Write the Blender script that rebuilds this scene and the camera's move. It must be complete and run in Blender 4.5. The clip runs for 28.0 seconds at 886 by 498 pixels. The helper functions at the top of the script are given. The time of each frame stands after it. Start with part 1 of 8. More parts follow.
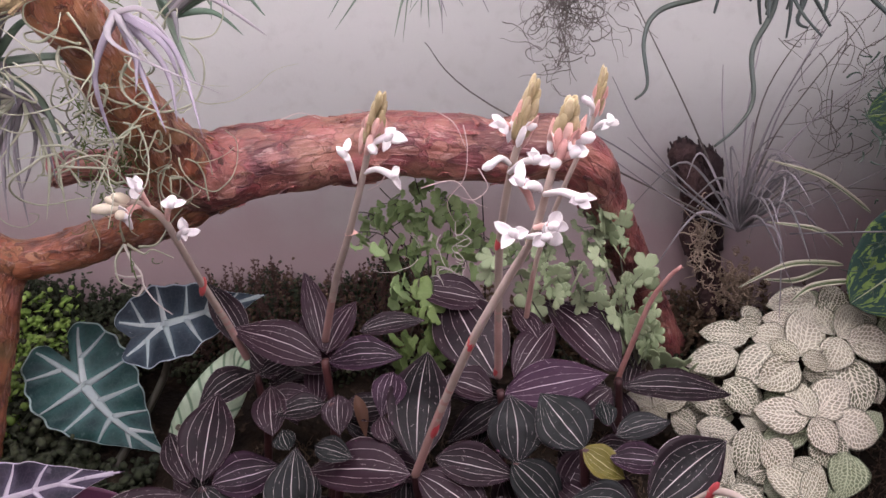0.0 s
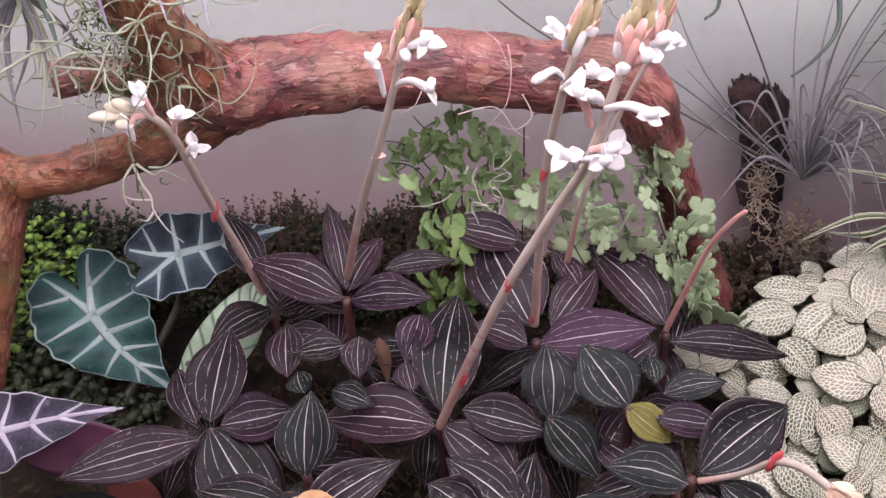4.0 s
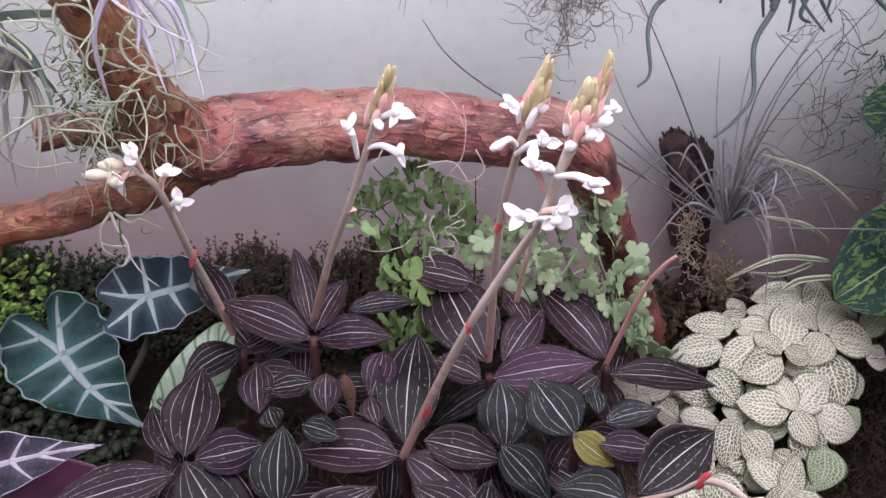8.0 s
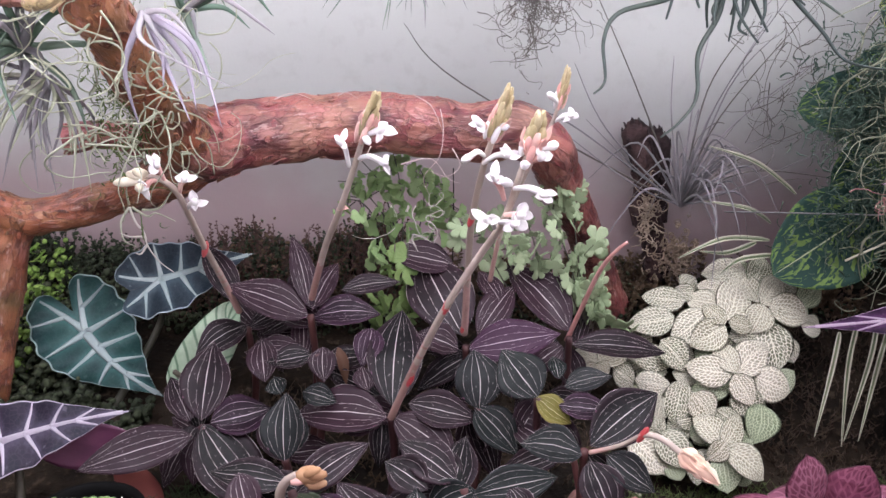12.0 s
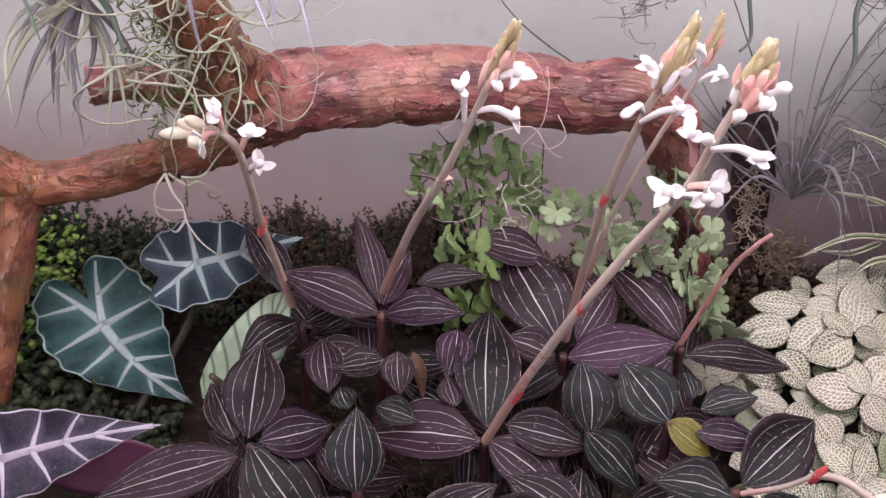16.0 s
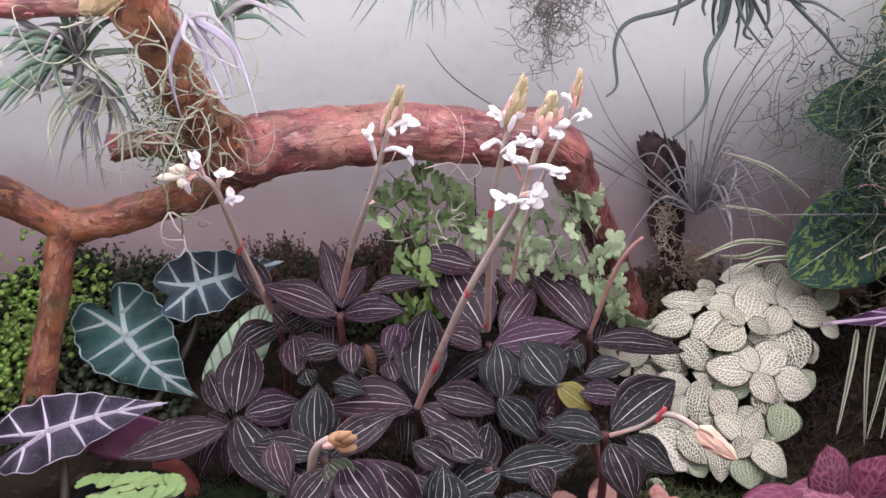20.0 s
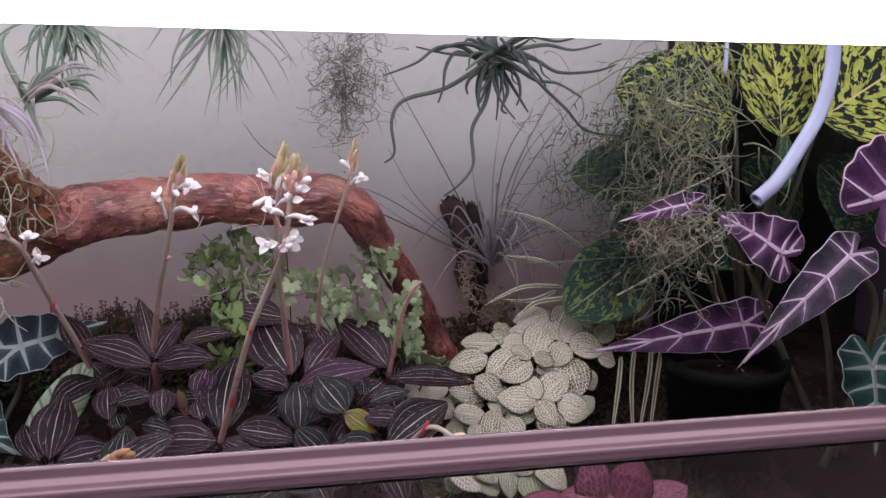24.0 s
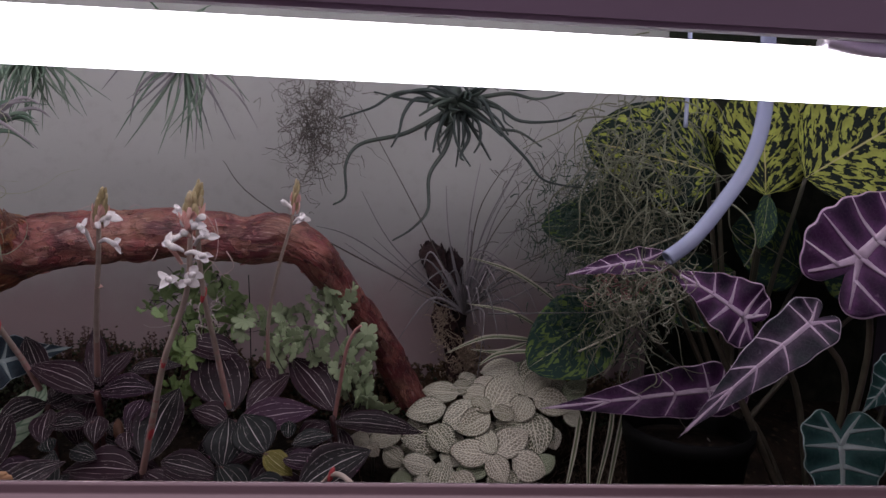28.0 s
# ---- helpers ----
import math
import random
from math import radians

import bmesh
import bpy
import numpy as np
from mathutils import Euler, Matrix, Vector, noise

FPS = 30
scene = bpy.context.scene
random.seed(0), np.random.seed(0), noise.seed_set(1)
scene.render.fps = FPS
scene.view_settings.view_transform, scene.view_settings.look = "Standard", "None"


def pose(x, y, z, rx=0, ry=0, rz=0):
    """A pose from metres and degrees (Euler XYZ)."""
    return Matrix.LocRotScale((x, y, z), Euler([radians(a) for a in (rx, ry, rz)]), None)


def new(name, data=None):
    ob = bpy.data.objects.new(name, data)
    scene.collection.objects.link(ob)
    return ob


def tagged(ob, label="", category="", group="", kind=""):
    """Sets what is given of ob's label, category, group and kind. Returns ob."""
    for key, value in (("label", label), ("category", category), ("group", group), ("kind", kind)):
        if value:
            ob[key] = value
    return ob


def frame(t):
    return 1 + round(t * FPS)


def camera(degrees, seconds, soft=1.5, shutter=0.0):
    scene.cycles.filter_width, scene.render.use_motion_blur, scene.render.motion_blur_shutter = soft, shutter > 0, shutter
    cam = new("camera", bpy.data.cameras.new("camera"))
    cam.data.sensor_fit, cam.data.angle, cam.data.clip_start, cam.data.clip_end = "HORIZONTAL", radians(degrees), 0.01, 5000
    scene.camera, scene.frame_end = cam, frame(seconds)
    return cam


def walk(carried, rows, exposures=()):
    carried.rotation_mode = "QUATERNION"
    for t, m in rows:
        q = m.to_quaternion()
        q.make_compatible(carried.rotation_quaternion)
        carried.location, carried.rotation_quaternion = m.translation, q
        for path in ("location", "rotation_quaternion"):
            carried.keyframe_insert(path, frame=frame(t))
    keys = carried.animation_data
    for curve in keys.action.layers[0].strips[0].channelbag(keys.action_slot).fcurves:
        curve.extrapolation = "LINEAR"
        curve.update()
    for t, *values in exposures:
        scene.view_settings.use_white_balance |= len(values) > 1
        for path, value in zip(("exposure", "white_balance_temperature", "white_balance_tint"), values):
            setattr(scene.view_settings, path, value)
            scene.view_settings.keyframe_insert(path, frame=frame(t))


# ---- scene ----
cam = camera(57.8, 28.0)
METRES, EYE, TILT, LEAN, TURN = 1.0, 0.40, -16.0, 0.0, -2.5
ROWS = [
    (0.0, 0.0, 0.0, 0.0, 0.0, 0.0, -0.0),
    (0.5, -0.0021, 0.0393, -0.01, -1.35, -1.0, -1.59),
    (1.0, -0.0018, 0.0466, -0.0105, 2.14, 0.32, -0.91),
    (1.5, -0.0007, 0.0463, -0.0121, 1.22, -0.12, -1.49),
    (2.0, -0.0015, 0.0495, -0.0125, 1.66, -1.33, -1.57),
    (2.5, -0.0025, 0.0483, -0.0125, 1.93, -1.69, -1.77),
    (4.5, -0.0032, 0.0515, -0.0132, 2.22, -5.06, -2.21),
    (5.0, -0.0031, 0.0512, -0.0142, 2.05, -7.38, -2.16),
    (5.5, -0.0024, 0.0536, -0.0151, 1.54, -10.22, -2.25),
    (6.0, -0.0023, 0.0561, -0.0155, 1.19, -12.32, -2.36),
    (6.5, -0.0034, 0.0544, -0.0149, 0.85, -10.02, -2.3),
    (7.0, -0.0058, 0.0432, -0.0097, -0.58, -4.03, -2.6),
    (7.5, -0.0099, 0.031, -0.0075, -2.73, -1.72, -1.94),
    (8.0, -0.0168, 0.0066, -0.0019, -2.12, -1.16, -2.19),
    (8.5, -0.0166, -0.008, 0.0061, -1.18, -1.87, -2.01),
    (9.0, -0.0093, -0.02, 0.0114, -0.14, -2.24, -2.05),
    (9.5, -0.0034, -0.0231, 0.0164, -0.56, -2.22, -1.27),
    (10.0, -0.0111, -0.0285, 0.0144, -3.08, -2.93, -2.09),
    (10.5, -0.0106, -0.0391, 0.0157, -2.5, -2.82, -1.72),
    (11.0, -0.0105, -0.0491, 0.0156, -3.01, -2.36, -1.53),
    (11.5, -0.0174, -0.0603, 0.0106, -2.41, -3.76, -2.15),
    (12.0, -0.0163, -0.0694, 0.0193, -3.13, -3.76, -1.77),
    (12.5, -0.0187, -0.0113, 0.0146, -4.82, -2.75, -2.3),
    (14.5, -0.0131, 0.0726, 0.0114, -1.83, -0.97, -0.75),
    (15.0, -0.0408, 0.0689, 0.0087, -1.96, -0.81, -1.81),
    (15.5, -0.0791, 0.0576, 0.0027, -2.14, -1.32, -3.19),
    (16.0, -0.0805, 0.0458, -0.0008, -3.57, -3.7, -3.46),
    (16.5, -0.076, 0.0359, -0.0049, -3.09, -7.53, -4.03),
    (17.0, -0.0669, 0.0118, -0.0004, -2.91, -7.26, -3.88),
    (17.5, -0.044, -0.0134, 0.0044, -2.61, -5.04, -2.51),
    (18.0, -0.0199, -0.0198, 0.0063, -3.54, -4.24, -1.65),
    (18.5, -0.0012, -0.0296, 0.0034, -2.56, -3.22, -0.78),
    (19.0, -0.0107, -0.0566, -0.0073, -2.35, -1.76, -1.23),
    (19.5, -0.0152, -0.0839, -0.0181, -1.72, -0.88, -1.3),
    (20.0, -0.0142, -0.0998, -0.0211, -1.31, -0.21, -0.91),
    (20.5, -0.0144, -0.1055, -0.0261, -1.22, -0.02, -0.92),
    (22.5, 0.0124, -0.1798, -0.0618, -1.26, 4.08, -1.2),
    (23.0, 0.0435, -0.1835, -0.0645, -4.72, 5.07, 0.71),
    (23.5, 0.0603, -0.2043, -0.0605, -6.33, 5.28, 2.28),
    (24.0, 0.07, -0.1997, -0.0544, -8.43, 5.57, 1.89),
    (24.5, 0.07, -0.1986, -0.0542, -6.23, 6.35, 3.49),
    (25.0, 0.0855, -0.185, -0.0576, -5.5, 5.22, 2.29),
    (25.5, 0.1392, -0.1827, -0.0376, -1.71, 4.48, -0.84),
    (26.0, 0.1945, -0.1879, -0.0368, -0.65, 5.13, -2.07),
    (26.5, 0.2119, -0.1975, -0.0492, 0.2, 6.16, -2.15),
    (27.0, 0.2146, -0.2095, -0.0582, 1.17, 7.31, -2.9),
    (27.5, 0.2173, -0.2076, -0.0584, -2.33, 8.1, -1.62),
    (28.0, 0.2021, -0.2044, -0.0529, -2.72, 8.8, -1.71),
]
walk(cam, [(t, pose(0, 0, EYE, TILT, LEAN, TURN) @ pose(METRES * x, METRES * y, METRES * z, 90 + pitch, roll, yaw)) for t, x, y, z, yaw, pitch, roll in ROWS],
     exposures=[(0.0, 0.03, 6700, 10), (1.0, 0.22, 6700, 10), (2.5, 0.3, 6700, 8), (4.5, 0.5, 6500, 6), (6.0, 0.86, 6500, 5), (7.0, 0.8, 6500, 5), (8.0, 0.28, 6150, 3), (9.0, 0.25, 6200, 1), (10.0, 0.33, 6350, 0),
                (12.5, 0.46, 6250, 3), (15.0, 0.22, 6700, 7), (16.0, 0.28, 6650, 8), (17.0, 0.85, 6050, 3), (18.5, 0.42, 6250, 1), (20.5, 0.37, 6350, 6), (22.5, 0.25, 6500, 8), (23.0, 0.12, 6500, 8), (23.5, -0.18, 6500, 8), (24.0, -0.36, 6500, 6),
                (25.0, -0.46, 6500, 6), (26.0, -1.35, 6500, 7), (28.0, -1.5, 6500, 8)])

# ---- world, lamp and exposure ----
world = bpy.data.worlds.new("world")
scene.world = world
world.use_nodes = True
world.node_tree.nodes["Background"].inputs[0].default_value = (1.0, 0.80, 0.92, 1)
world.node_tree.nodes["Background"].inputs[1].default_value = 1.1
TUBE_Y, TUBE_Z, TUBE_R = 0.209, 0.4532, 0.0150
TUBE_LEFT, TUBE_RIGHT = -0.62, 0.70
TUBE_GLOW = 12.0
BACK_TUBE_Y, BACK_TUBE_Z, BACK_GLOW = 0.40, 0.610, 30.0

WALL_Y, LEFT_X, RIGHT_X, CEILING_Z, FLOOR_Z = 0.78, -0.66, 0.86, 0.66, -0.06
DARK_FILL_X = 0.55
RAIL_Y, RAIL_Z = 0.041, 0.2945


def ease(v, lo, hi):
    t = min(1.0, max(0.0, (v - lo) / (hi - lo)))
    return t * t * (3 - 2 * t)


def ground_z(x, y):
    """Height of the planting bed: it climbs to the back wall, swells by the pot and sinks under the pale clump."""
    hollow = 0.045 * ease(x, 0.15, 0.27) * ease(y, 0.12, 0.35) * (1 - ease(y, 0.53, 0.68))
    bank = 0.040 * ease(y, 0.68, 0.765) * (1 - ease(x, -0.02, 0.10)) * (0.85 + 0.9 * noise.noise((x * 13, 1.7, 0.0)))
    swell = 0.026 * math.exp(-((x + 0.125) / 0.055) ** 2 - ((y - 0.355) / 0.06) ** 2)
    return -0.062 + 0.205 * y - hollow + swell + bank + 0.010 * noise.noise((x * 7, y * 7, 0.3)) + 0.004 * noise.noise((x * 23, y * 23, 4.0))


# ---- materials ----
class Nodes:
    """A small builder for node materials."""

    def __init__(self, name):
        self.m = bpy.data.materials.new(name)
        self.m.use_nodes = True
        self.t = self.m.node_tree
        self.b = self.t.nodes["Principled BSDF"]

    def put(self, socket, value):
        if value is None:
            return
        if isinstance(value, bpy.types.NodeSocket):
            self.t.links.new(value, socket)
        elif isinstance(value, tuple) and socket.type == "RGBA" and len(value) == 3:
            socket.default_value = (*value, 1)
        else:
            socket.default_value = value

    def node(self, kind, ins=(), out=0, **props):
        n = self.t.nodes.new(kind)
        if "operation" in props:
            n.operation = props["operation"]
        if "feature" in props:
            n.feature = props["feature"]
        if "flat" in props:
            n.voronoi_dimensions = "2D"
        if "blend" in props:
            n.blend_type = props["blend"]
        for key, value in dict(ins).items():
            self.put(n.inputs[key], value)
        return n.outputs[out]

    def math(self, op, a, b=0.0, c=0.0):
        return self.node("ShaderNodeMath", {0: a, 1: b, 2: c}, operation=op)

    def mix(self, fac, a, b):
        return self.node("ShaderNodeMixRGB", {0: fac, 1: a, 2: b})

    def noise(self, scale, detail=4.0, vec=None, rough=0.55, out=0):
        return self.node("ShaderNodeTexNoise", {"Vector": vec or self.place(), "Scale": scale, "Detail": detail, "Roughness": rough}, out)

    def place(self):
        return self.node("ShaderNodeTexCoord", out=3)

    def world_place(self):
        return self.node("ShaderNodeNewGeometry", out=0)

    def uv(self):
        xyz = self.t.nodes.new("ShaderNodeSeparateXYZ")
        self.t.links.new(self.node("ShaderNodeTexCoord", out=2), xyz.inputs[0])
        u = self.math("MULTIPLY_ADD", xyz.outputs[0], 2.0, -1.0)
        return u, xyz.outputs[1]

    def ramp(self, fac, lo, hi):
        """0 below lo, 1 above hi, smooth between."""
        n = self.t.nodes.new("ShaderNodeMapRange")
        n.interpolation_type = "SMOOTHSTEP"
        for i, v in enumerate((fac, lo, hi, 0.0, 1.0)):
            self.put(n.inputs[i], v)
        return n.outputs[0]

    def stored(self, name, out=2):
        """A value that the mesh carries: 1 for a vector, 2 for a number."""
        n = self.t.nodes.new("ShaderNodeAttribute")
        n.attribute_name = name
        return n.outputs[out]

    def random(self):
        return self.node("ShaderNodeObjectInfo", out=5)

    def island(self):
        return self.node("ShaderNodeNewGeometry", out=8)

    def bump(self, height, strength=0.3, distance=0.002):
        self.put(self.b.inputs["Normal"], self.node("ShaderNodeBump", {"Strength": strength, "Distance": distance, "Height": height}))

    def done(self, color, rough=0.5, metal=0.0, spec=0.5, sheen=0.0, sub=0.0, trans=0.0, coat=0.0):
        self.put(self.b.inputs["Base Color"], color)
        self.put(self.b.inputs["Roughness"], rough)
        self.put(self.b.inputs["Metallic"], metal)
        self.put(self.b.inputs["Specular IOR Level"], spec)
        self.put(self.b.inputs["Coat Weight"], coat)
        self.put(self.b.inputs["Transmission Weight"], trans)
        return self.m


def vary(n, a, b, scale=60.0):
    """Colour between a and b by noise and by the object's own chance."""
    f = n.math("MULTIPLY_ADD", n.noise(scale), 0.9, n.math("MULTIPLY_ADD", n.random(), 0.5, -0.35))
    return n.mix(n.ramp(f, 0.15, 0.85), a, b)


def plain(name, a, b, rough=0.5, scale=60.0, bump=0.2, spec=0.5, metal=0.0, distance=0.001):
    n = Nodes(name)
    n.bump(n.noise(scale * 2.2), bump, distance)
    return n.done(vary(n, a, b, scale), rough, metal, spec)


def make_orchid_leaf(name, deep, tint, vein):
    n = Nodes(name)
    u, v = n.uv()
    au = n.math("ABSOLUTE", u)
    wob = n.math("MULTIPLY_ADD", n.noise(30.0), 0.12, -0.06)
    lane = n.math("ABSOLUTE", n.math("SUBTRACT", n.math("FRACT", n.math("MULTIPLY_ADD", n.math("ADD", u, wob), 3.0, 0.5)), 0.5))
    line = n.math("SUBTRACT", 1.0, n.ramp(lane, 0.008, 0.030))
    gaps = n.ramp(n.noise(140.0), 0.34, 0.52)
    mid = n.math("SUBTRACT", 1.0, n.ramp(au, 0.008, 0.024))
    half = n.math("ABSOLUTE", n.math("SUBTRACT", n.math("FRACT", n.math("MULTIPLY", n.math("ADD", u, wob), 3.0)), 0.5))
    dash = n.math("MULTIPLY", n.math("SUBTRACT", 1.0, n.ramp(half, 0.010, 0.032)), n.ramp(n.noise(150.0), 0.60, 0.66))
    fine = n.math("SUBTRACT", 1.0, n.ramp(n.math("ABSOLUTE", n.math("SUBTRACT", n.math("FRACT", n.math("MULTIPLY_ADD", au, 3.0, n.math("MULTIPLY", v, 15.0))), 0.5)), 0.02, 0.06))
    fine = n.math("MULTIPLY", n.math("MULTIPLY", fine, n.ramp(n.noise(240.0), 0.60, 0.66)), 0.45)
    fac = n.math("MAXIMUM", n.math("MAXIMUM", n.math("MULTIPLY", line, gaps), mid), n.math("MAXIMUM", fine, n.math("MULTIPLY", dash, 0.5)))
    body = n.mix(n.ramp(n.math("MULTIPLY_ADD", n.noise(30.0), 0.6, n.math("MULTIPLY", n.random(), 0.75)), 0.35, 0.95), deep, tint)
    body = n.mix(n.math("MULTIPLY", n.ramp(au, 0.55, 0.98), 0.55), body, tint)
    body = n.mix(n.math("MULTIPLY", n.ramp(n.noise(420.0), 0.45, 0.7), 0.25), body, tint)
    n.bump(n.math("SUBTRACT", n.noise(300.0), n.math("MULTIPLY", line, 1.2)), 0.4, 0.0007)
    return n.done(n.mix(n.math("MULTIPLY", fac, 0.88), body, vein), n.math("MULTIPLY_ADD", n.noise(25.0), 0.3, 0.24), spec=0.17)


def make_alocasia(name, deep, tint, vein, halo):
    """Leathery blade with a pale rim and a soft pale band along the veins, which are geometry."""
    n = Nodes(name)
    u, v = n.uv()
    rim = n.ramp(n.math("ABSOLUTE", u), 0.955, 0.975)
    big = n.noise(30.0)
    body = n.mix(n.ramp(big, 0.3, 0.7), deep, tint)
    fine = n.node("ShaderNodeTexVoronoi", {"Vector": n.place(), "Scale": 240.0}, feature="DISTANCE_TO_EDGE")
    body = n.mix(n.math("MULTIPLY", n.math("SUBTRACT", 1.0, n.ramp(fine, 0.02, 0.10)), 0.02), body, vein)
    body = n.mix(n.math("MULTIPLY", n.ramp(n.noise(140.0), 0.64, 0.74), 0.10), body, vein)
    soft = n.math("MULTIPLY", n.stored("halo"), n.math("MULTIPLY_ADD", n.noise(180.0), 0.8, 0.3))
    body = n.mix(n.math("MULTIPLY", soft, 0.6), body, halo)
    n.bump(n.math("ADD", n.math("MULTIPLY", big, 2.0), n.math("MULTIPLY", n.noise(160.0), 0.5)), 0.6, 0.0025)
    return n.done(n.mix(n.math("MULTIPLY", rim, 0.8), body, vein), n.math("MULTIPLY_ADD", n.noise(60.0), 0.25, 0.36), spec=0.2)


def make_ribbed(name, pale, pale_b, dark, lanes=7.0):
    """Quilted pale leaf with dark side veins."""
    n = Nodes(name)
    u, v = n.uv()
    au = n.math("ABSOLUTE", u)
    run = n.math("MULTIPLY_ADD", au, -0.22, n.math("ADD", v, n.math("MULTIPLY_ADD", n.noise(14.0), 0.06, -0.03)))
    lane = n.math("ABSOLUTE", n.math("SUBTRACT", n.math("FRACT", n.math("MULTIPLY", run, lanes)), 0.5))
    line = n.math("MAXIMUM", n.math("SUBTRACT", 1.0, n.ramp(lane, 0.05, 0.16)), n.math("SUBTRACT", 1.0, n.ramp(au, 0.04, 0.12)))
    n.bump(n.math("ADD", lane, n.math("MULTIPLY", n.noise(120.0), 0.3)), 0.7, 0.003)
    return n.done(n.mix(n.math("MULTIPLY", line, 0.8), n.mix(n.ramp(n.noise(60.0), 0.3, 0.7), pale, pale_b), dark), 0.45)


def make_net_leaf(name, net, net_b, cell, scale=15.0, thick=0.10, amount=1.0):
    """Pale net of veins, in rows that slant from the midrib to the edge, round small dark cells."""
    n = Nodes(name)
    u, v = n.uv()
    au = n.math("ABSOLUTE", u)
    wob = n.math("MULTIPLY_ADD", n.noise(90.0), 0.07, -0.035)
    vec = n.node("ShaderNodeCombineXYZ", {0: n.math("MULTIPLY_ADD", n.math("ADD", u, wob), 0.34, n.random()), 1: n.math("ADD", n.math("MULTIPLY_ADD", au, -0.28, v), wob), 2: 0.0})
    d = n.node("ShaderNodeTexVoronoi", {"Vector": vec, "Scale": scale, "Randomness": 0.6}, feature="DISTANCE_TO_EDGE", flat=True)
    hole = n.math("MULTIPLY", n.ramp(d, thick, thick + 0.08), n.ramp(au, 0.01, 0.045))
    hole = n.math("MULTIPLY", hole, n.math("MULTIPLY_ADD", n.noise(70.0), 0.9, 0.45))
    rim = n.math("MULTIPLY", n.ramp(au, 0.90, 0.96), 0.75)
    chance = n.random()
    amt = n.math("MINIMUM", n.math("MAXIMUM", n.math("MULTIPLY", hole, n.math("MULTIPLY_ADD", chance, 0.5, amount - 0.25)), 0.0), 1.0)
    body = n.mix(n.ramp(n.math("ADD", n.math("MULTIPLY", n.noise(50.0), 0.5), n.math("MULTIPLY", n.node("ShaderNodeMath", {0: n.math("MULTIPLY", chance, 7.31)}, operation="FRACT"), 0.5)), 0.25, 0.8), net, net_b)
    n.bump(n.math("ADD", d, n.math("MULTIPLY", n.noise(300.0), 0.1)), 0.7, 0.0015)
    return n.done(n.mix(rim, n.mix(amt, body, cell), tuple(0.35 * q for q in cell)), 0.5, spec=0.3)


def make_blotch_leaf(name, pale, dark, rib, cut=0.52):
    n = Nodes(name)
    u, v = n.uv()
    au = n.math("ABSOLUTE", u)
    run = n.math("MULTIPLY_ADD", au, -0.35, v)
    vec = n.node("ShaderNodeCombineXYZ", {0: n.math("MULTIPLY", u, 4.4), 1: n.math("MULTIPLY", run, 11.0), 2: n.math("MULTIPLY", n.random(), 9.0)})
    f = n.ramp(n.node("ShaderNodeTexNoise", {"Vector": vec, "Scale": 1.5, "Detail": 4.0, "Distortion": 0.7}), cut - 0.015, cut + 0.015)
    pale = n.mix(n.ramp(n.noise(70.0), 0.35, 0.7), pale, tuple(0.62 * q for q in pale))
    mid = n.math("SUBTRACT", 1.0, n.ramp(au, 0.008, 0.022))
    n.bump(n.noise(90.0), 0.3, 0.002)
    return n.done(n.mix(mid, n.mix(f, dark, pale), rib), 0.7, spec=0.12)


def make_wall():
    n = Nodes("grey_paint")
    big = n.noise(2.2, 3.0, n.world_place())
    fine = n.noise(60.0, 6.0, n.world_place())
    col = n.mix(n.ramp(big, 0.3, 0.7), (0.355, 0.36, 0.345), (0.425, 0.43, 0.41))
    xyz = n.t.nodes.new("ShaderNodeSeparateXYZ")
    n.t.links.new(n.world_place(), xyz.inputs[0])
    # Lower wall goes darker and pinker: shade and plant bounce put into the paint.
    shade_height = n.math("ADD", xyz.outputs[2], n.math("MULTIPLY_ADD", n.noise(9.0, 5.0, n.world_place()), 0.16, -0.08))
    col = n.mix(n.math("MULTIPLY", n.math("SUBTRACT", 1.0, n.ramp(shade_height, 0.16, 0.31)), 0.9), col, (0.33, 0.24, 0.25))
    col = n.mix(n.math("MULTIPLY", n.ramp(fine, 0.5, 0.75), 0.25), col, (0.30, 0.28, 0.26))
    n.bump(fine, 0.25, 0.002)
    return n.done(col, 0.62, spec=0.3)


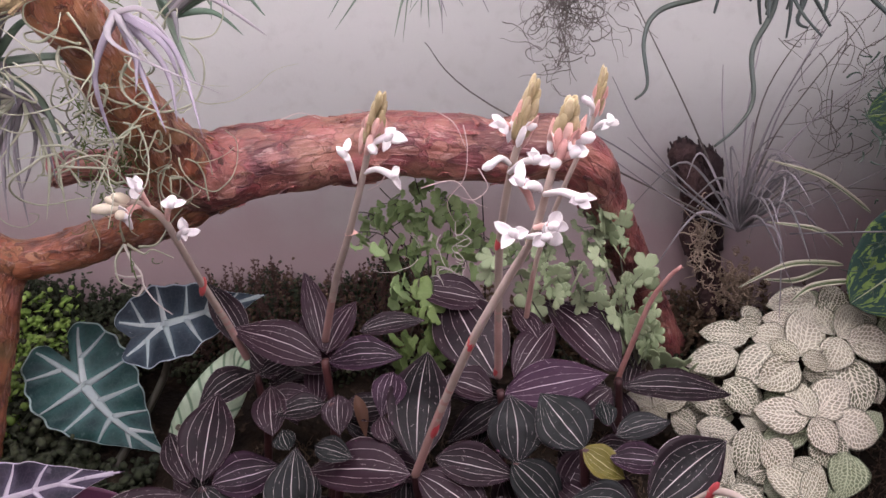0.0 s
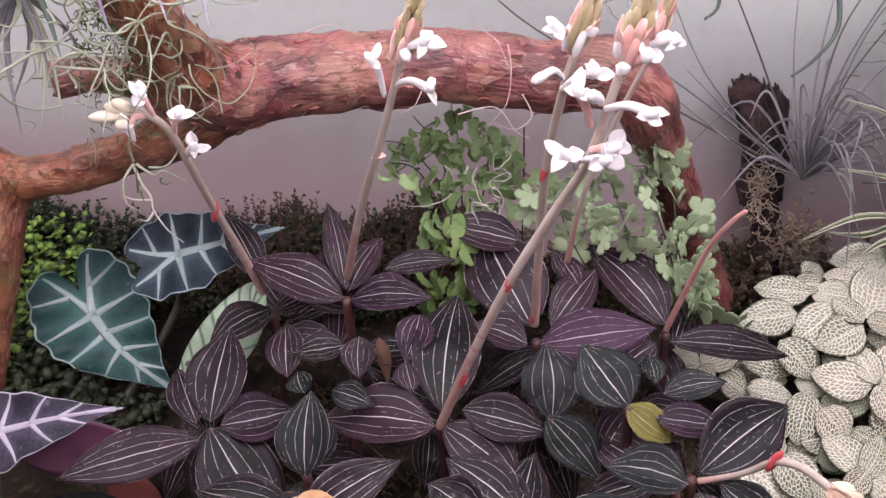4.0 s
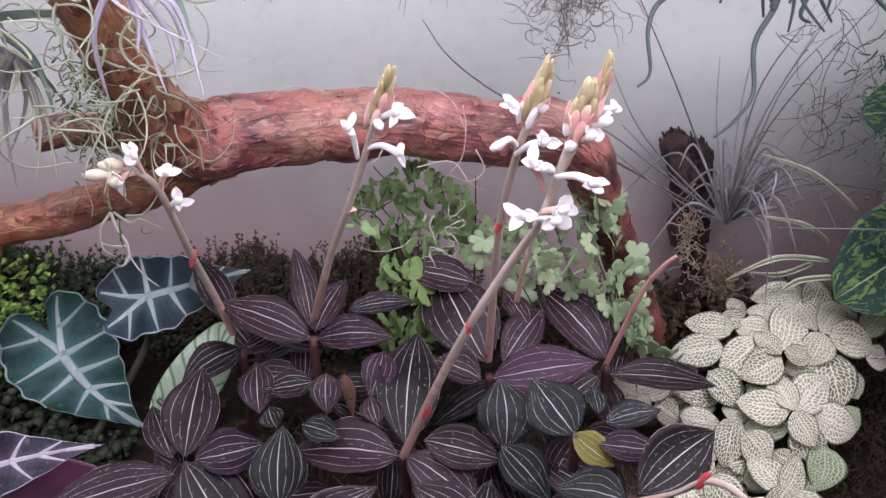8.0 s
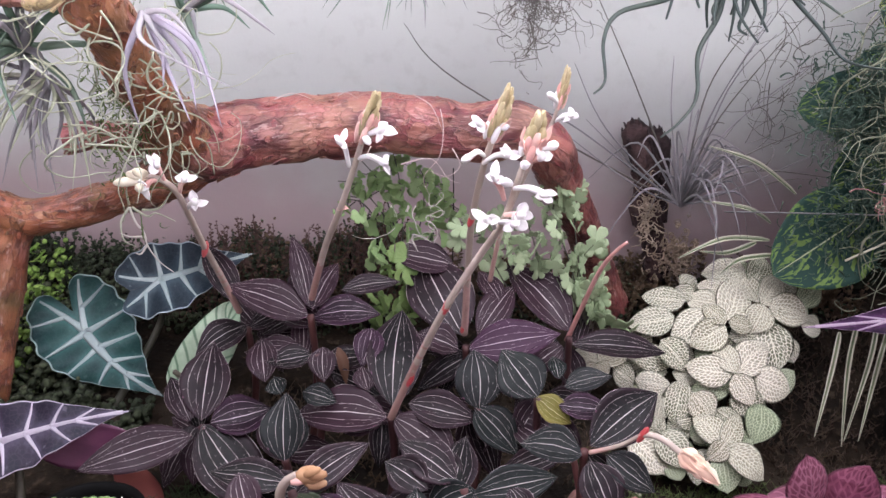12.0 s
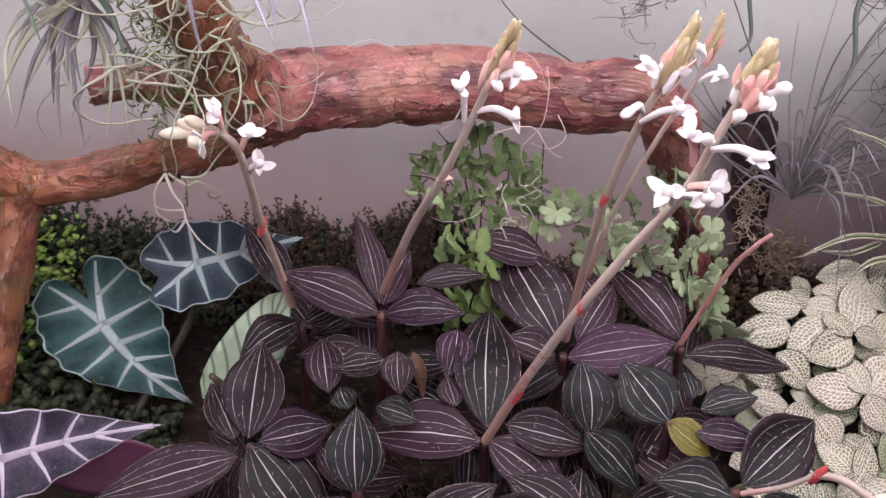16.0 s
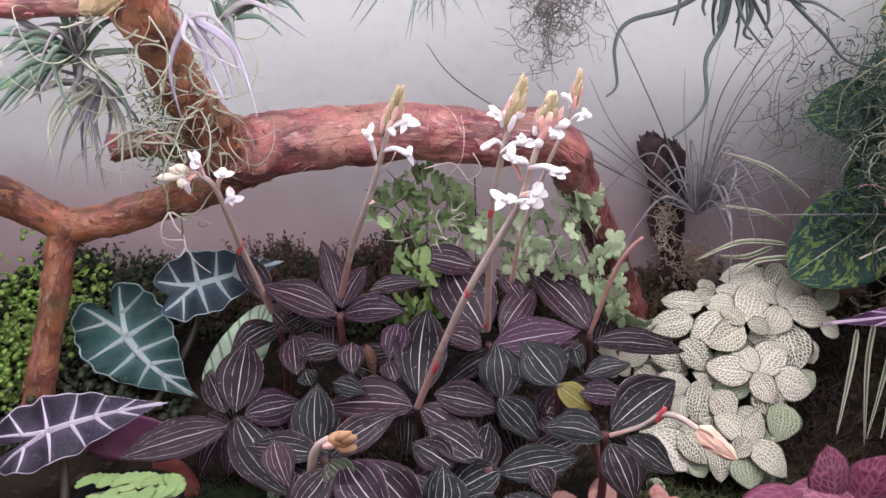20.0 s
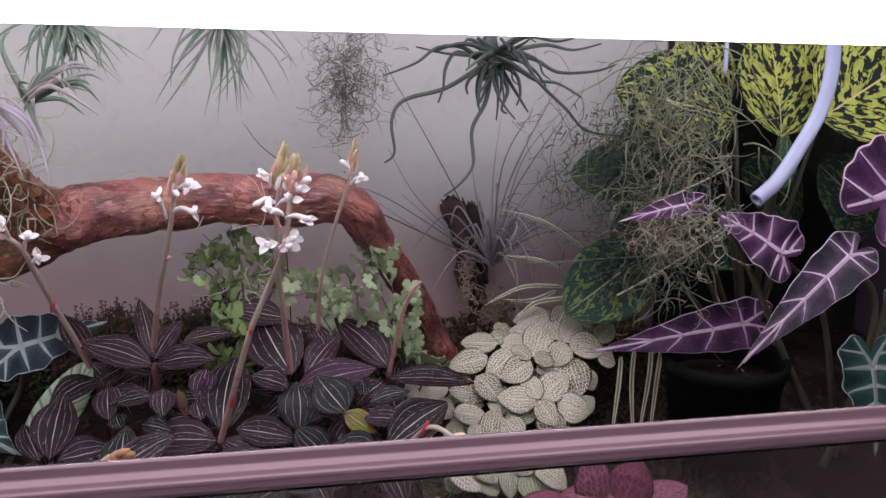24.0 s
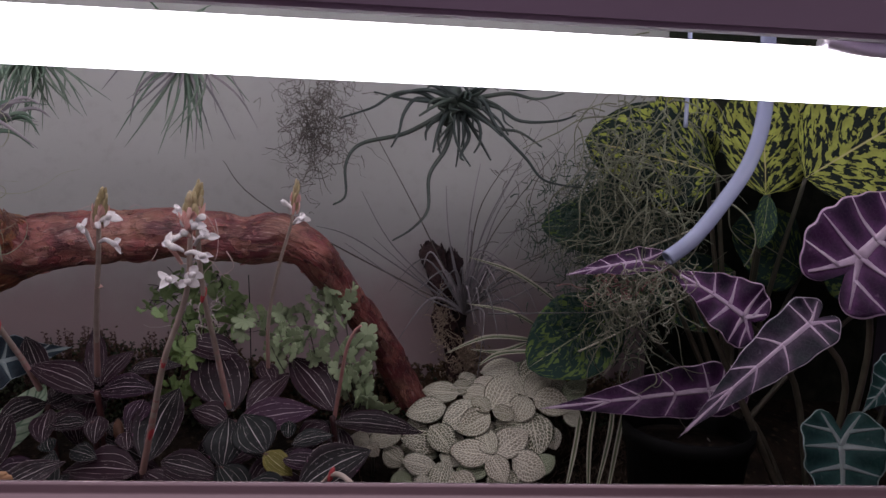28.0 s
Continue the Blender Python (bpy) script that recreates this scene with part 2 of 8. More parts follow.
def make_bark(name, dark, red, gold, moss):
    """Flaking bark that runs along the limb: fibres, plates with dark cracks, gold and pale scuffs, some moss."""
    n = Nodes(name)
    p = n.stored("run", 1)
    long = n.node("ShaderNodeVectorMath", {0: p, 1: (1.0, 1.0, 0.22)}, operation="MULTIPLY")
    plate = n.node("ShaderNodeVectorMath", {0: p, 1: (1.0, 1.0, 0.5)}, operation="MULTIPLY")
    a, b, fine = n.noise(26.0, 5.0, p), n.noise(85.0, 6.0, plate), n.noise(300.0, 5.0, long)
    warp = n.node("ShaderNodeVectorMath", {0: plate, 1: n.node("ShaderNodeVectorMath", {0: n.noise(55.0, out=1, vec=plate), 1: (0.035, 0.035, 0.035)}, operation="MULTIPLY")}, operation="ADD")
    flake = n.node("ShaderNodeTexVoronoi", {"Vector": warp, "Scale": 75.0}, out=1)
    crack = n.node("ShaderNodeTexVoronoi", {"Vector": warp, "Scale": 75.0}, feature="DISTANCE_TO_EDGE")
    tone = n.node("ShaderNodeSeparateColor", {0: flake})
    streak = n.noise(95.0, 7.0, long, 0.65)
    col = n.mix(n.ramp(a, 0.36, 0.62), dark, red)
    col = n.mix(n.math("MULTIPLY", n.ramp(tone, 0.45, 0.95), 0.35), col, gold)
    col = n.mix(n.math("MULTIPLY", n.ramp(n.noise(17.0, 4.0, p), 0.52, 0.66), 0.45), col, gold)
    col = n.mix(n.math("MULTIPLY", n.ramp(streak, 0.54, 0.68), 0.5), col, (0.55, 0.25, 0.22))
    col = n.mix(n.math("MULTIPLY", n.ramp(fine, 0.56, 0.70), 0.45), col, (0.62, 0.42, 0.38))
    col = n.mix(n.math("MULTIPLY", n.math("SUBTRACT", 1.0, n.ramp(streak, 0.28, 0.42)), 0.40), col, (0.045, 0.013, 0.013))
    col = n.mix(n.math("MULTIPLY", n.ramp(b, 0.56, 0.68), 0.55), col, (0.05, 0.016, 0.015))
    col = n.mix(n.math("MULTIPLY", n.math("SUBTRACT", 1.0, n.ramp(crack, 0.01, 0.06)), 0.35), col, (0.04, 0.014, 0.012))
    col = n.mix(n.math("MULTIPLY", n.ramp(n.noise(11.0, 5.0, p), 0.56, 0.68), moss), col, (0.12, 0.12, 0.045))
    n.bump(n.math("ADD", n.math("ADD", n.math("MULTIPLY", streak, 1.3), n.math("MULTIPLY", fine, 0.7)), n.math("ADD", b, n.math("MULTIPLY", n.ramp(crack, 0.0, 0.09), 0.25))), 0.55, 0.004)
    return n.done(col, n.math("MULTIPLY_ADD", fine, 0.5, 0.16), spec=0.55)


def make_ground(name, a, b, c, scale):
    n = Nodes(name)
    p = n.world_place()
    x, y = n.noise(scale, 6.0, p), n.noise(scale * 6, 6.0, p)
    col = n.mix(n.ramp(x, 0.4, 0.6), a, b)
    col = n.mix(n.ramp(y, 0.55, 0.7), col, c)
    n.bump(y, 0.9, 0.006)
    return n.done(col, 0.95, spec=0.15)


def make_glass(name, tint, rough=0.0):
    n = Nodes(name)
    return n.done(tint, rough, trans=1.0)


def make_glow(name, color, strength):
    n = Nodes(name)
    n.put(n.b.inputs["Emission Color"], color)
    n.put(n.b.inputs["Emission Strength"], strength)
    return n.done((0.9, 0.9, 0.9), 0.4)


WALL_PAINT = make_wall()
BARK = make_bark("red_bark", (0.092, 0.022, 0.028), (0.30, 0.080, 0.080), (0.46, 0.245, 0.165), 0.22)
PALE_WOOD = make_bark("pale_wood", (0.40, 0.27, 0.12), (0.56, 0.43, 0.22), (0.66, 0.54, 0.33), 0.0)
BARK_GOLD = make_bark("golden_bark", (0.088, 0.027, 0.018), (0.33, 0.108, 0.055), (0.47, 0.27, 0.13), 0.45)
SOIL = make_ground("damp_soil", (0.012, 0.009, 0.007), (0.028, 0.020, 0.014), (0.065, 0.048, 0.032), 18.0)
TERRACOTTA = plain("red_clay", (0.16, 0.034, 0.028), (0.24, 0.060, 0.046), 0.75, 40.0)
ORCHID_TOP = make_orchid_leaf("orchid_leaf", (0.0058, 0.0056, 0.0060), (0.029, 0.0140, 0.021), (0.66, 0.59, 0.58))
ORCHID_PURPLE = make_orchid_leaf("orchid_leaf_purple", (0.013, 0.006, 0.011), (0.042, 0.016, 0.036), (0.64, 0.53, 0.58))
ORCHID_UNDER = plain("orchid_leaf_under", (0.10, 0.03, 0.07), (0.16, 0.05, 0.10), 0.45)
ORCHID_OLIVE = make_orchid_leaf("orchid_leaf_old", (0.11, 0.10, 0.02), (0.20, 0.17, 0.05), (0.55, 0.50, 0.30))
ORCHID_STEM = plain("orchid_stem", (0.40, 0.32, 0.27), (0.51, 0.43, 0.37), 0.5, 90.0)
ORCHID_FOOT = plain("orchid_stem_dark", (0.05, 0.018, 0.020), (0.11, 0.040, 0.036), 0.5, 90.0)
ORCHID_BLUSH = plain("orchid_stem_blush", (0.41, 0.25, 0.22), (0.52, 0.34, 0.30), 0.5, 90.0)
ORCHID_ROSE = plain("orchid_stem_rose", (0.42, 0.17, 0.16), (0.55, 0.32, 0.29), 0.5, 90.0)
ORCHID_RED = plain("orchid_stem_red", (0.52, 0.07, 0.08), (0.60, 0.15, 0.14), 0.45, 90.0)
PETAL = plain("white_petal", (0.80, 0.76, 0.76), (0.88, 0.86, 0.84), 0.55, 200.0, 0.15)
PETAL_CREAM = plain("cream_bud", (0.74, 0.66, 0.50), (0.82, 0.77, 0.64), 0.55, 200.0, 0.15)
PETAL_PINK = plain("pink_sepal", (0.66, 0.36, 0.32), (0.78, 0.55, 0.48), 0.55, 200.0)
SALMON = plain("salmon_petal", (0.72, 0.48, 0.37), (0.82, 0.66, 0.50), 0.55, 200.0)
BUD = plain("olive_bud", (0.37, 0.30, 0.16), (0.53, 0.44, 0.28), 0.55, 200.0)
BUD_BROWN = plain("brown_bud", (0.36, 0.20, 0.10), (0.52, 0.33, 0.19), 0.7, 200.0)
ALO_TOP = make_alocasia("arrow_leaf", (0.008, 0.028, 0.030), (0.018, 0.062, 0.055), (0.42, 0.55, 0.52), (0.10, 0.24, 0.22))
ALO_PURPLE = make_alocasia("arrow_leaf_purple", (0.011, 0.007, 0.018), (0.042, 0.012, 0.048), (0.60, 0.44, 0.58), (0.26, 0.10, 0.27))
ALO_DARK = make_alocasia("arrow_leaf_dusky", (0.014, 0.014, 0.024), (0.036, 0.026, 0.046), (0.62, 0.56, 0.66), (0.16, 0.13, 0.20))
ALO_STALK = plain("arrow_leaf_stalk", (0.05, 0.05, 0.034), (0.11, 0.095, 0.065), 0.5)
PALE_LEAF = make_ribbed("pale_leaf", (0.26, 0.36, 0.24), (0.36, 0.45, 0.32), (0.05, 0.12, 0.06))
NET_WHITE = make_net_leaf("white_net_leaf", (0.74, 0.72, 0.58), (0.85, 0.81, 0.67), (0.135, 0.142, 0.085), scale=13.5, thick=0.075, amount=0.95)
NET_CREAM = make_net_leaf("cream_net_leaf", (0.72, 0.70, 0.56), (0.84, 0.79, 0.66), (0.15, 0.14, 0.075), scale=13.0, thick=0.085, amount=0.85)
NET_GREEN = make_net_leaf("green_net_leaf", (0.48, 0.54, 0.36), (0.62, 0.65, 0.48), (0.09, 0.12, 0.06), scale=14.0, thick=0.08, amount=0.8)
NET_UNDER = plain("net_leaf_under", (0.20, 0.28, 0.15), (0.30, 0.36, 0.22), 0.6)
NET_PINK = make_net_leaf("pink_net_leaf", (0.64, 0.29, 0.27), (0.76, 0.46, 0.38), (0.50, 0.17, 0.17), scale=9.0, thick=0.12, amount=0.26)
NET_MAGENTA = make_net_leaf("magenta_net_leaf", (0.22, 0.062, 0.11), (0.36, 0.15, 0.21), (0.13, 0.025, 0.058), scale=9.0, thick=0.10, amount=0.6)
FERN = plain("fern_green", (0.235, 0.300, 0.17), (0.345, 0.405, 0.25), 0.6, 90.0, 0.2, 0.3)
FERN_DARK = plain("fern_deep_green", (0.20, 0.30, 0.12), (0.31, 0.41, 0.20), 0.6, 90.0, 0.25, 0.3)
LIME = plain("lime_leaf", (0.15, 0.235, 0.075), (0.24, 0.335, 0.135), 0.55, 40.0, 0.3)
MOSS_GREY = plain("grey_green_moss", (0.045, 0.075, 0.055), (0.13, 0.18, 0.13), 0.9, 40.0)
MOSS = plain("moss_green", (0.045, 0.080, 0.022), (0.15, 0.19, 0.06), 0.9, 40.0)
MOSS_DARK = plain("moss_dark_green", (0.022, 0.032, 0.016), (0.058, 0.070, 0.030), 0.9, 40.0)
MOSS_BROWN = plain("moss_brown", (0.07, 0.045, 0.03), (0.15, 0.10, 0.055), 0.9, 40.0)
CREEPER = plain("creeper_green", (0.13, 0.25, 0.035), (0.28, 0.42, 0.09), 0.55, 60.0)
AIR_SILVER = plain("silver_air_plant", (0.15, 0.145, 0.150), (0.31, 0.28, 0.30), 0.75, 60.0)
AIR_GREEN = plain("green_air_plant", (0.075, 0.125, 0.085), (0.19, 0.24, 0.18), 0.65, 60.0)
AIR_LILAC = plain("lilac_air_plant", (0.26, 0.23, 0.28), (0.40, 0.35, 0.41), 0.65, 60.0)
BEARD = plain("beard_lichen", (0.32, 0.34, 0.24), (0.56, 0.55, 0.45), 0.8, 60.0)
BEARD_GREY = plain("grey_beard_lichen", (0.14, 0.15, 0.10), (0.32, 0.32, 0.24), 0.8, 60.0)
BEARD_DARK = plain("dark_beard_lichen", (0.09, 0.08, 0.07), (0.16, 0.14, 0.12), 0.8, 60.0)
OCTOPUS = plain("octopus_air_plant", (0.022, 0.034, 0.030), (0.065, 0.085, 0.065), 0.6, 30.0)
CORK = plain("cork_bark", (0.026, 0.016, 0.017), (0.075, 0.042, 0.040), 0.9, 70.0, 0.8, 0.3, distance=0.006)
FIBRE = plain("dry_fibre", (0.24, 0.18, 0.13), (0.42, 0.34, 0.26), 0.9, 50.0)
STRIPE = plain("striped_grass", (0.08, 0.11, 0.05), (0.15, 0.18, 0.09), 0.5, 60.0)
STRIPE_PALE = plain("striped_grass_pale", (0.42, 0.41, 0.31), (0.56, 0.54, 0.44), 0.5, 60.0)
VARIEGATED = make_blotch_leaf("variegated_leaf", (0.36, 0.40, 0.09), (0.012, 0.018, 0.016), (0.46, 0.42, 0.20), 0.50)
VARIEGATED_DIM = make_blotch_leaf("variegated_leaf_dark", (0.30, 0.35, 0.07), (0.012, 0.022, 0.018), (0.46, 0.42, 0.20), 0.555)
# Dim copy of the variegated leaf with shade in its colour; also its undersides.
VARIEGATED_SHADED = make_blotch_leaf("variegated_leaf_shaded", (0.15, 0.225, 0.065), (0.026, 0.055, 0.045), (0.36, 0.38, 0.24), 0.56)
RAIL = plain("white_aluminium", (0.58, 0.46, 0.50), (0.66, 0.54, 0.58), 0.22, 8.0, 0.05, 1.0, 0.6)
HOOD = plain("dark_hood", (0.10, 0.08, 0.11), (0.14, 0.11, 0.15), 0.45, 8.0, 0.05)
FASCIA = plain("hood_plastic", (0.36, 0.29, 0.40), (0.42, 0.34, 0.46), 0.45, 8.0, 0.05)
# Dark green-brown of the added sheet that fills the gaps between the large leaves.
DARK_FILL = plain("dark_fill", (0.012, 0.015, 0.012), (0.045, 0.050, 0.034), 0.9, 35.0, 0.8, 0.1, distance=0.004)
BLACK_POT = plain("black_plastic", (0.004, 0.004, 0.004), (0.008, 0.008, 0.008), 0.7, 40.0, 0.1, 0.08)
CHROME = plain("dull_metal", (0.50, 0.47, 0.52), (0.60, 0.57, 0.62), 0.30, 30.0, 0.05, 0.5, 0.9)
ROOM_PAINT = plain("room_paint", (0.40, 0.34, 0.37), (0.46, 0.40, 0.42), 0.8, 3.0, 0.1)
GLASS = make_glass("clear_glass", (0.96, 0.99, 0.97))
HOSE = plain("milky_hose", (0.27, 0.30, 0.43), (0.35, 0.38, 0.51), 0.25, 30.0, 0.02)
TUBE_GLASS = make_glow("tube_glow", (1.0, 0.93, 1.02), TUBE_GLOW)
BACK_GLASS = make_glow("back_tube_glow", (1.0, 0.93, 1.02), BACK_GLOW)
DRY_NET = make_net_leaf("dry_net_leaf", (0.48, 0.36, 0.20), (0.58, 0.45, 0.28), (0.05, 0.032, 0.02), scale=12.0, thick=0.10, amount=1.0)
DEAD_LEAF = plain("dead_leaf", (0.10, 0.045, 0.025), (0.18, 0.085, 0.045), 0.7, 60.0)
PERLITE = plain("pale_grit", (0.5, 0.46, 0.42), (0.65, 0.6, 0.55), 0.9, 60.0)


# ---- shapes ----
def thing(name, at, label, category, group="", kind=""):
    ob = new(name)
    ob.location = at
    ob.empty_display_size = 0.01
    return tagged(ob, label, category, group, kind)


def root_of(ob):
    """World place of a thing or of a part under it."""
    p = Vector((0, 0, 0))
    while ob:
        p = p + ob.location
        ob = ob.parent
    return p


def part(name, mesh, material, parent=None, label="", smooth=True):
    """Links a mesh, whose points are in the world's frame, as one object under parent."""
    if isinstance(mesh, bmesh.types.BMesh):
        bm, mesh = mesh, bpy.data.meshes.new(name)
        bm.to_mesh(mesh)
        bm.free()
    if smooth:
        mesh.polygons.foreach_set("use_smooth", [True] * len(mesh.polygons))
    for m in material if isinstance(material, (list, tuple)) else [material]:
        mesh.materials.append(m)
    ob = new(name, mesh)
    if parent is not None:
        ob.parent = parent
        mesh.transform(Matrix.Translation(-root_of(parent)))
    return tagged(ob, label)


def box(lo, hi, bevel=0.0, round_steps=2):
    bm = bmesh.new()
    bmesh.ops.create_cube(bm, size=1.0)
    lo, hi = Vector(lo), Vector(hi)
    for v in bm.verts:
        v.co = Vector([lo[i] + (hi[i] - lo[i]) * (v.co[i] + 0.5) for i in range(3)])
    if bevel:
        bmesh.ops.bevel(bm, geom=bm.edges[:], offset=bevel, segments=round_steps, affect="EDGES")
    return bm


def smooth_path(points, steps=6):
    """Points of a curve that runs through all of the given ones."""
    pts = [Vector(p) for p in points]
    out = []
    for i in range(len(pts) - 1):
        a, b, c, d = pts[max(i - 1, 0)], pts[i], pts[i + 1], pts[min(i + 2, len(pts) - 1)]
        for k in range(steps):
            t = k / steps
            out.append(0.5 * ((2 * b) + (c - a) * t + (2 * a - 5 * b + 4 * c - d) * t * t + (3 * b - a - 3 * c + d) * t ** 3))
    return out + [pts[-1]]


def add_tube(verts, faces, path, radii, sides=6, rough=0.0, seed=0.0, flat=1.0):
    """Adds a closed, tapered tube to lists of points and faces. flat: its thickness over its width."""
    n, base = len(path), len(verts)
    ref = Vector((0.31, -0.83, 0.47))
    for i, p in enumerate(path):
        d = (path[min(i + 1, n - 1)] - path[max(i - 1, 0)])
        d = d.normalized() if d.length > 1e-9 else Vector((0, 0, 1))
        x = d.cross(ref)
        x = x.normalized() if x.length > 1e-4 else Vector((1, 0, 0))
        y = x.cross(d)
        ref = y if i else ref
        for k in range(sides):
            a = 2 * math.pi * k / sides
            w = x * math.cos(a) + y * (math.sin(a) * flat)
            r = radii[i]
            if rough:
                q = p + w * r
                r *= 1 + rough * noise.noise((q.x * 26 + seed, q.y * 26, q.z * 26)) + rough * 0.5 * noise.noise((q.x * 80 + seed, q.y * 80, q.z * 80))
            verts.append(p + w * r)
    for i in range(n - 1):
        for k in range(sides):
            a, b = base + i * sides + k, base + i * sides + (k + 1) % sides
            faces.append((a, b, b + sides, a + sides))
    faces.append(tuple(base + k for k in reversed(range(sides))))
    faces.append(tuple(base + (n - 1) * sides + k for k in range(sides)))


def mesh_of(name, verts, faces):
    me = bpy.data.meshes.new(name)
    me.from_pydata([tuple(v) for v in verts], [], faces)
    return me


def tube(name, points, r0, r1, material, parent, label="", sides=7, steps=6, rough=0.0, mid=None, flat=1.0):
    path = smooth_path(points, steps)
    n = len(path) - 1
    radii = []
    for i in range(n + 1):
        t = i / n
        radii.append(r0 + (r1 - r0) * t if mid is None else (r0 + (mid - r0) * t * 2 if t < 0.5 else mid + (r1 - mid) * (t * 2 - 1)))
    v, f = [], []
    add_tube(v, f, path, radii, sides, rough, flat=flat)
    return part(name, mesh_of(name, v, f), material, parent, label)


def oval(s):
    """Half width of a pointed oval leaf at s along it."""
    return max(0.0, math.sin(math.pi * min(1.0, s ** 0.86))) ** 0.86 * (1 - 0.22 * s ** 4) if s < 1 else 0.0


def round_leaf(s):
    return max(0.0, math.sin(math.pi * min(1.0, s ** 0.95))) ** 0.62 if s < 1 else 0.0


def strap(s):
    return min(1.0, (1 - s) * 2.2) * min(1.0, 0.35 + s * 5)


def leaf_mesh(name, base, tip, width, facing, outline=oval, cup=0.25, droop=0.12, along=12, across=5, twist=0.0, wave=0.0, thick=0.0006, quilt=0.0, sway=0.0):
    """A leaf from base to tip with two skins, its upper one towards facing. cup: how far its sides rise; droop: how far its
    tip hangs; quilt: height of the swellings between its veins."""
    base, tip, facing = Vector(base), Vector(tip), Vector(facing)
    y = tip - base
    length = y.length
    y.normalize()
    x = y.cross(facing)
    x = x.normalized() if x.length > 1e-4 else Vector((1, 0, 0))
    z = x.cross(y)
    cols = [-1 + k / across for k in range(across + 1)] + [k / across for k in range(across + 1)]
    half, ncol = across + 1, 2 * (across + 1)
    verts, uvs = [], []
    phase = base.x * 91 + base.z * 57 + tip.x * 33

    def spot(s, u, side, skin):
        """The place at s along the leaf and u from its middle (0) to its edge (1) on one side."""
        out = outline(s) * width / 2 + 0.0002
        a = side * out * u
        rel = a / (width / 2)
        h = cup * width * 0.5 * rel * rel - droop * length * (s - 0.35) ** 2 + droop * length * 0.12
        h += twist * a * (s - 0.3) + wave * width * math.sin(s * 19 + phase + side) * rel * rel
        h += quilt * (1 - abs(2 * ((u * 2.6 + 0.5) % 1.0) - 1)) + quilt * 0.6 * math.sin(s * 23 + u * 4 + phase)
        h -= skin * thick * (1 - 0.7 * u)
        return base + x * (a + sway * width * math.sin(s * math.pi)) + y * (s * length) + z * h

    for skin in (0, 1):
        for i in range(along + 1):
            s = i / along
            for k, u in enumerate(cols):
                side = -1 if k < half else 1
                verts.append(spot(s, abs(u), side, skin))
                uvs.append((0.5 + 0.5 * side * abs(u), s))
    faces, mats = [], []
    per = (along + 1) * ncol
    for i in range(along):
        for k in range(ncol - 1):
            if k == half - 1:
                continue
            a = i * ncol + k
            faces.append((a, a + 1, a + 1 + ncol, a + ncol))
            mats.append(0)
            faces.append((per + a + ncol, per + a + 1 + ncol, per + a + 1, per + a))
            mats.append(1)
        for k, flip in ((0, False), (ncol - 1, True)):
            a = i * ncol + k
            q = (a, a + ncol, per + a + ncol, per + a)
            faces.append(tuple(reversed(q)) if flip else q)
            mats.append(1)
    me = mesh_of(name, verts, faces)
    me.polygons.foreach_set("material_index", mats)
    layer = me.uv_layers.new(name="UVMap")
    for loop in me.loops:
        layer.data[loop.index].uv = uvs[loop.vertex_index]
    return me


def leaf(parent, base, tip, width, top, under, name="leaf", facing=(0, -0.6, 0.8), label="", **shape):
    return part(name, leaf_mesh(name, base, tip, width, facing, **shape), [top, under], parent, label)


def blob(name, at, size, material, parent, label="", axis=(0, 0, 1), rough=0.12, seed=0.0, segs=(10, 7)):
    """An uneven egg: size is (across, across, along) about its axis."""
    bm = bmesh.new()
    bmesh.ops.create_uvsphere(bm, u_segments=segs[0], v_segments=segs[1], radius=0.5)
    q = Vector(axis).to_track_quat("Z", "Y")
    for v in bm.verts:
        k = 1 + rough * noise.noise(v.co * 5 + Vector((seed, at[0] * 50, at[2] * 50)))
        v.co = q @ Vector((v.co.x * size[0] * k, v.co.y * size[1] * k, v.co.z * size[2] * k)) + Vector(at)
    return part(name, bm, material, parent, label)


def curl(start, heading, length, rng, bend=1.0, sag=0.3, n=8):
    """A wandering thread."""
    p, d = Vector(start), Vector(heading).normalized()
    spin = Vector((rng.uniform(-1, 1), rng.uniform(-1, 1), rng.uniform(-1, 1))) * bend
    out = [p.copy()]
    for _ in range(n):
        d = (d + d.cross(spin) * 0.35 + Vector((rng.uniform(-1, 1), rng.uniform(-1, 1), rng.uniform(-1, 1))) * 0.22 * bend + Vector((0, 0, -sag * 0.25))).normalized()
        p = p + d * (length / n)
        out.append(p.copy())
    return out


def threads(name, material, parent, rng, count, start, heading, length, radius, bend=1.0, sag=0.3, spread=0.02, label="", kind="", sides=4, n=8, room=0.004):
    """Many fine threads as one mesh. start and heading may be functions of a chance."""
    v, f = [], []
    for _ in range(count):
        s = Vector(start(rng) if callable(start) else start) + Vector((rng.gauss(0, spread), rng.gauss(0, spread), rng.gauss(0, spread)))
        h = heading(rng) if callable(heading) else heading
        path = curl(s, h, length * rng.uniform(0.5, 1.25), rng, bend, sag, n)
        for q in path:
            q.y = min(q.y, WALL_Y - room)
        r = radius * rng.uniform(0.7, 1.3)
        add_tube(v, f, path, [r * (1 - 0.75 * i / len(path)) for i in range(len(path))], sides)
    ob = part(name, mesh_of(name, v, f), material, parent, label)
    return tagged(ob, kind=kind)


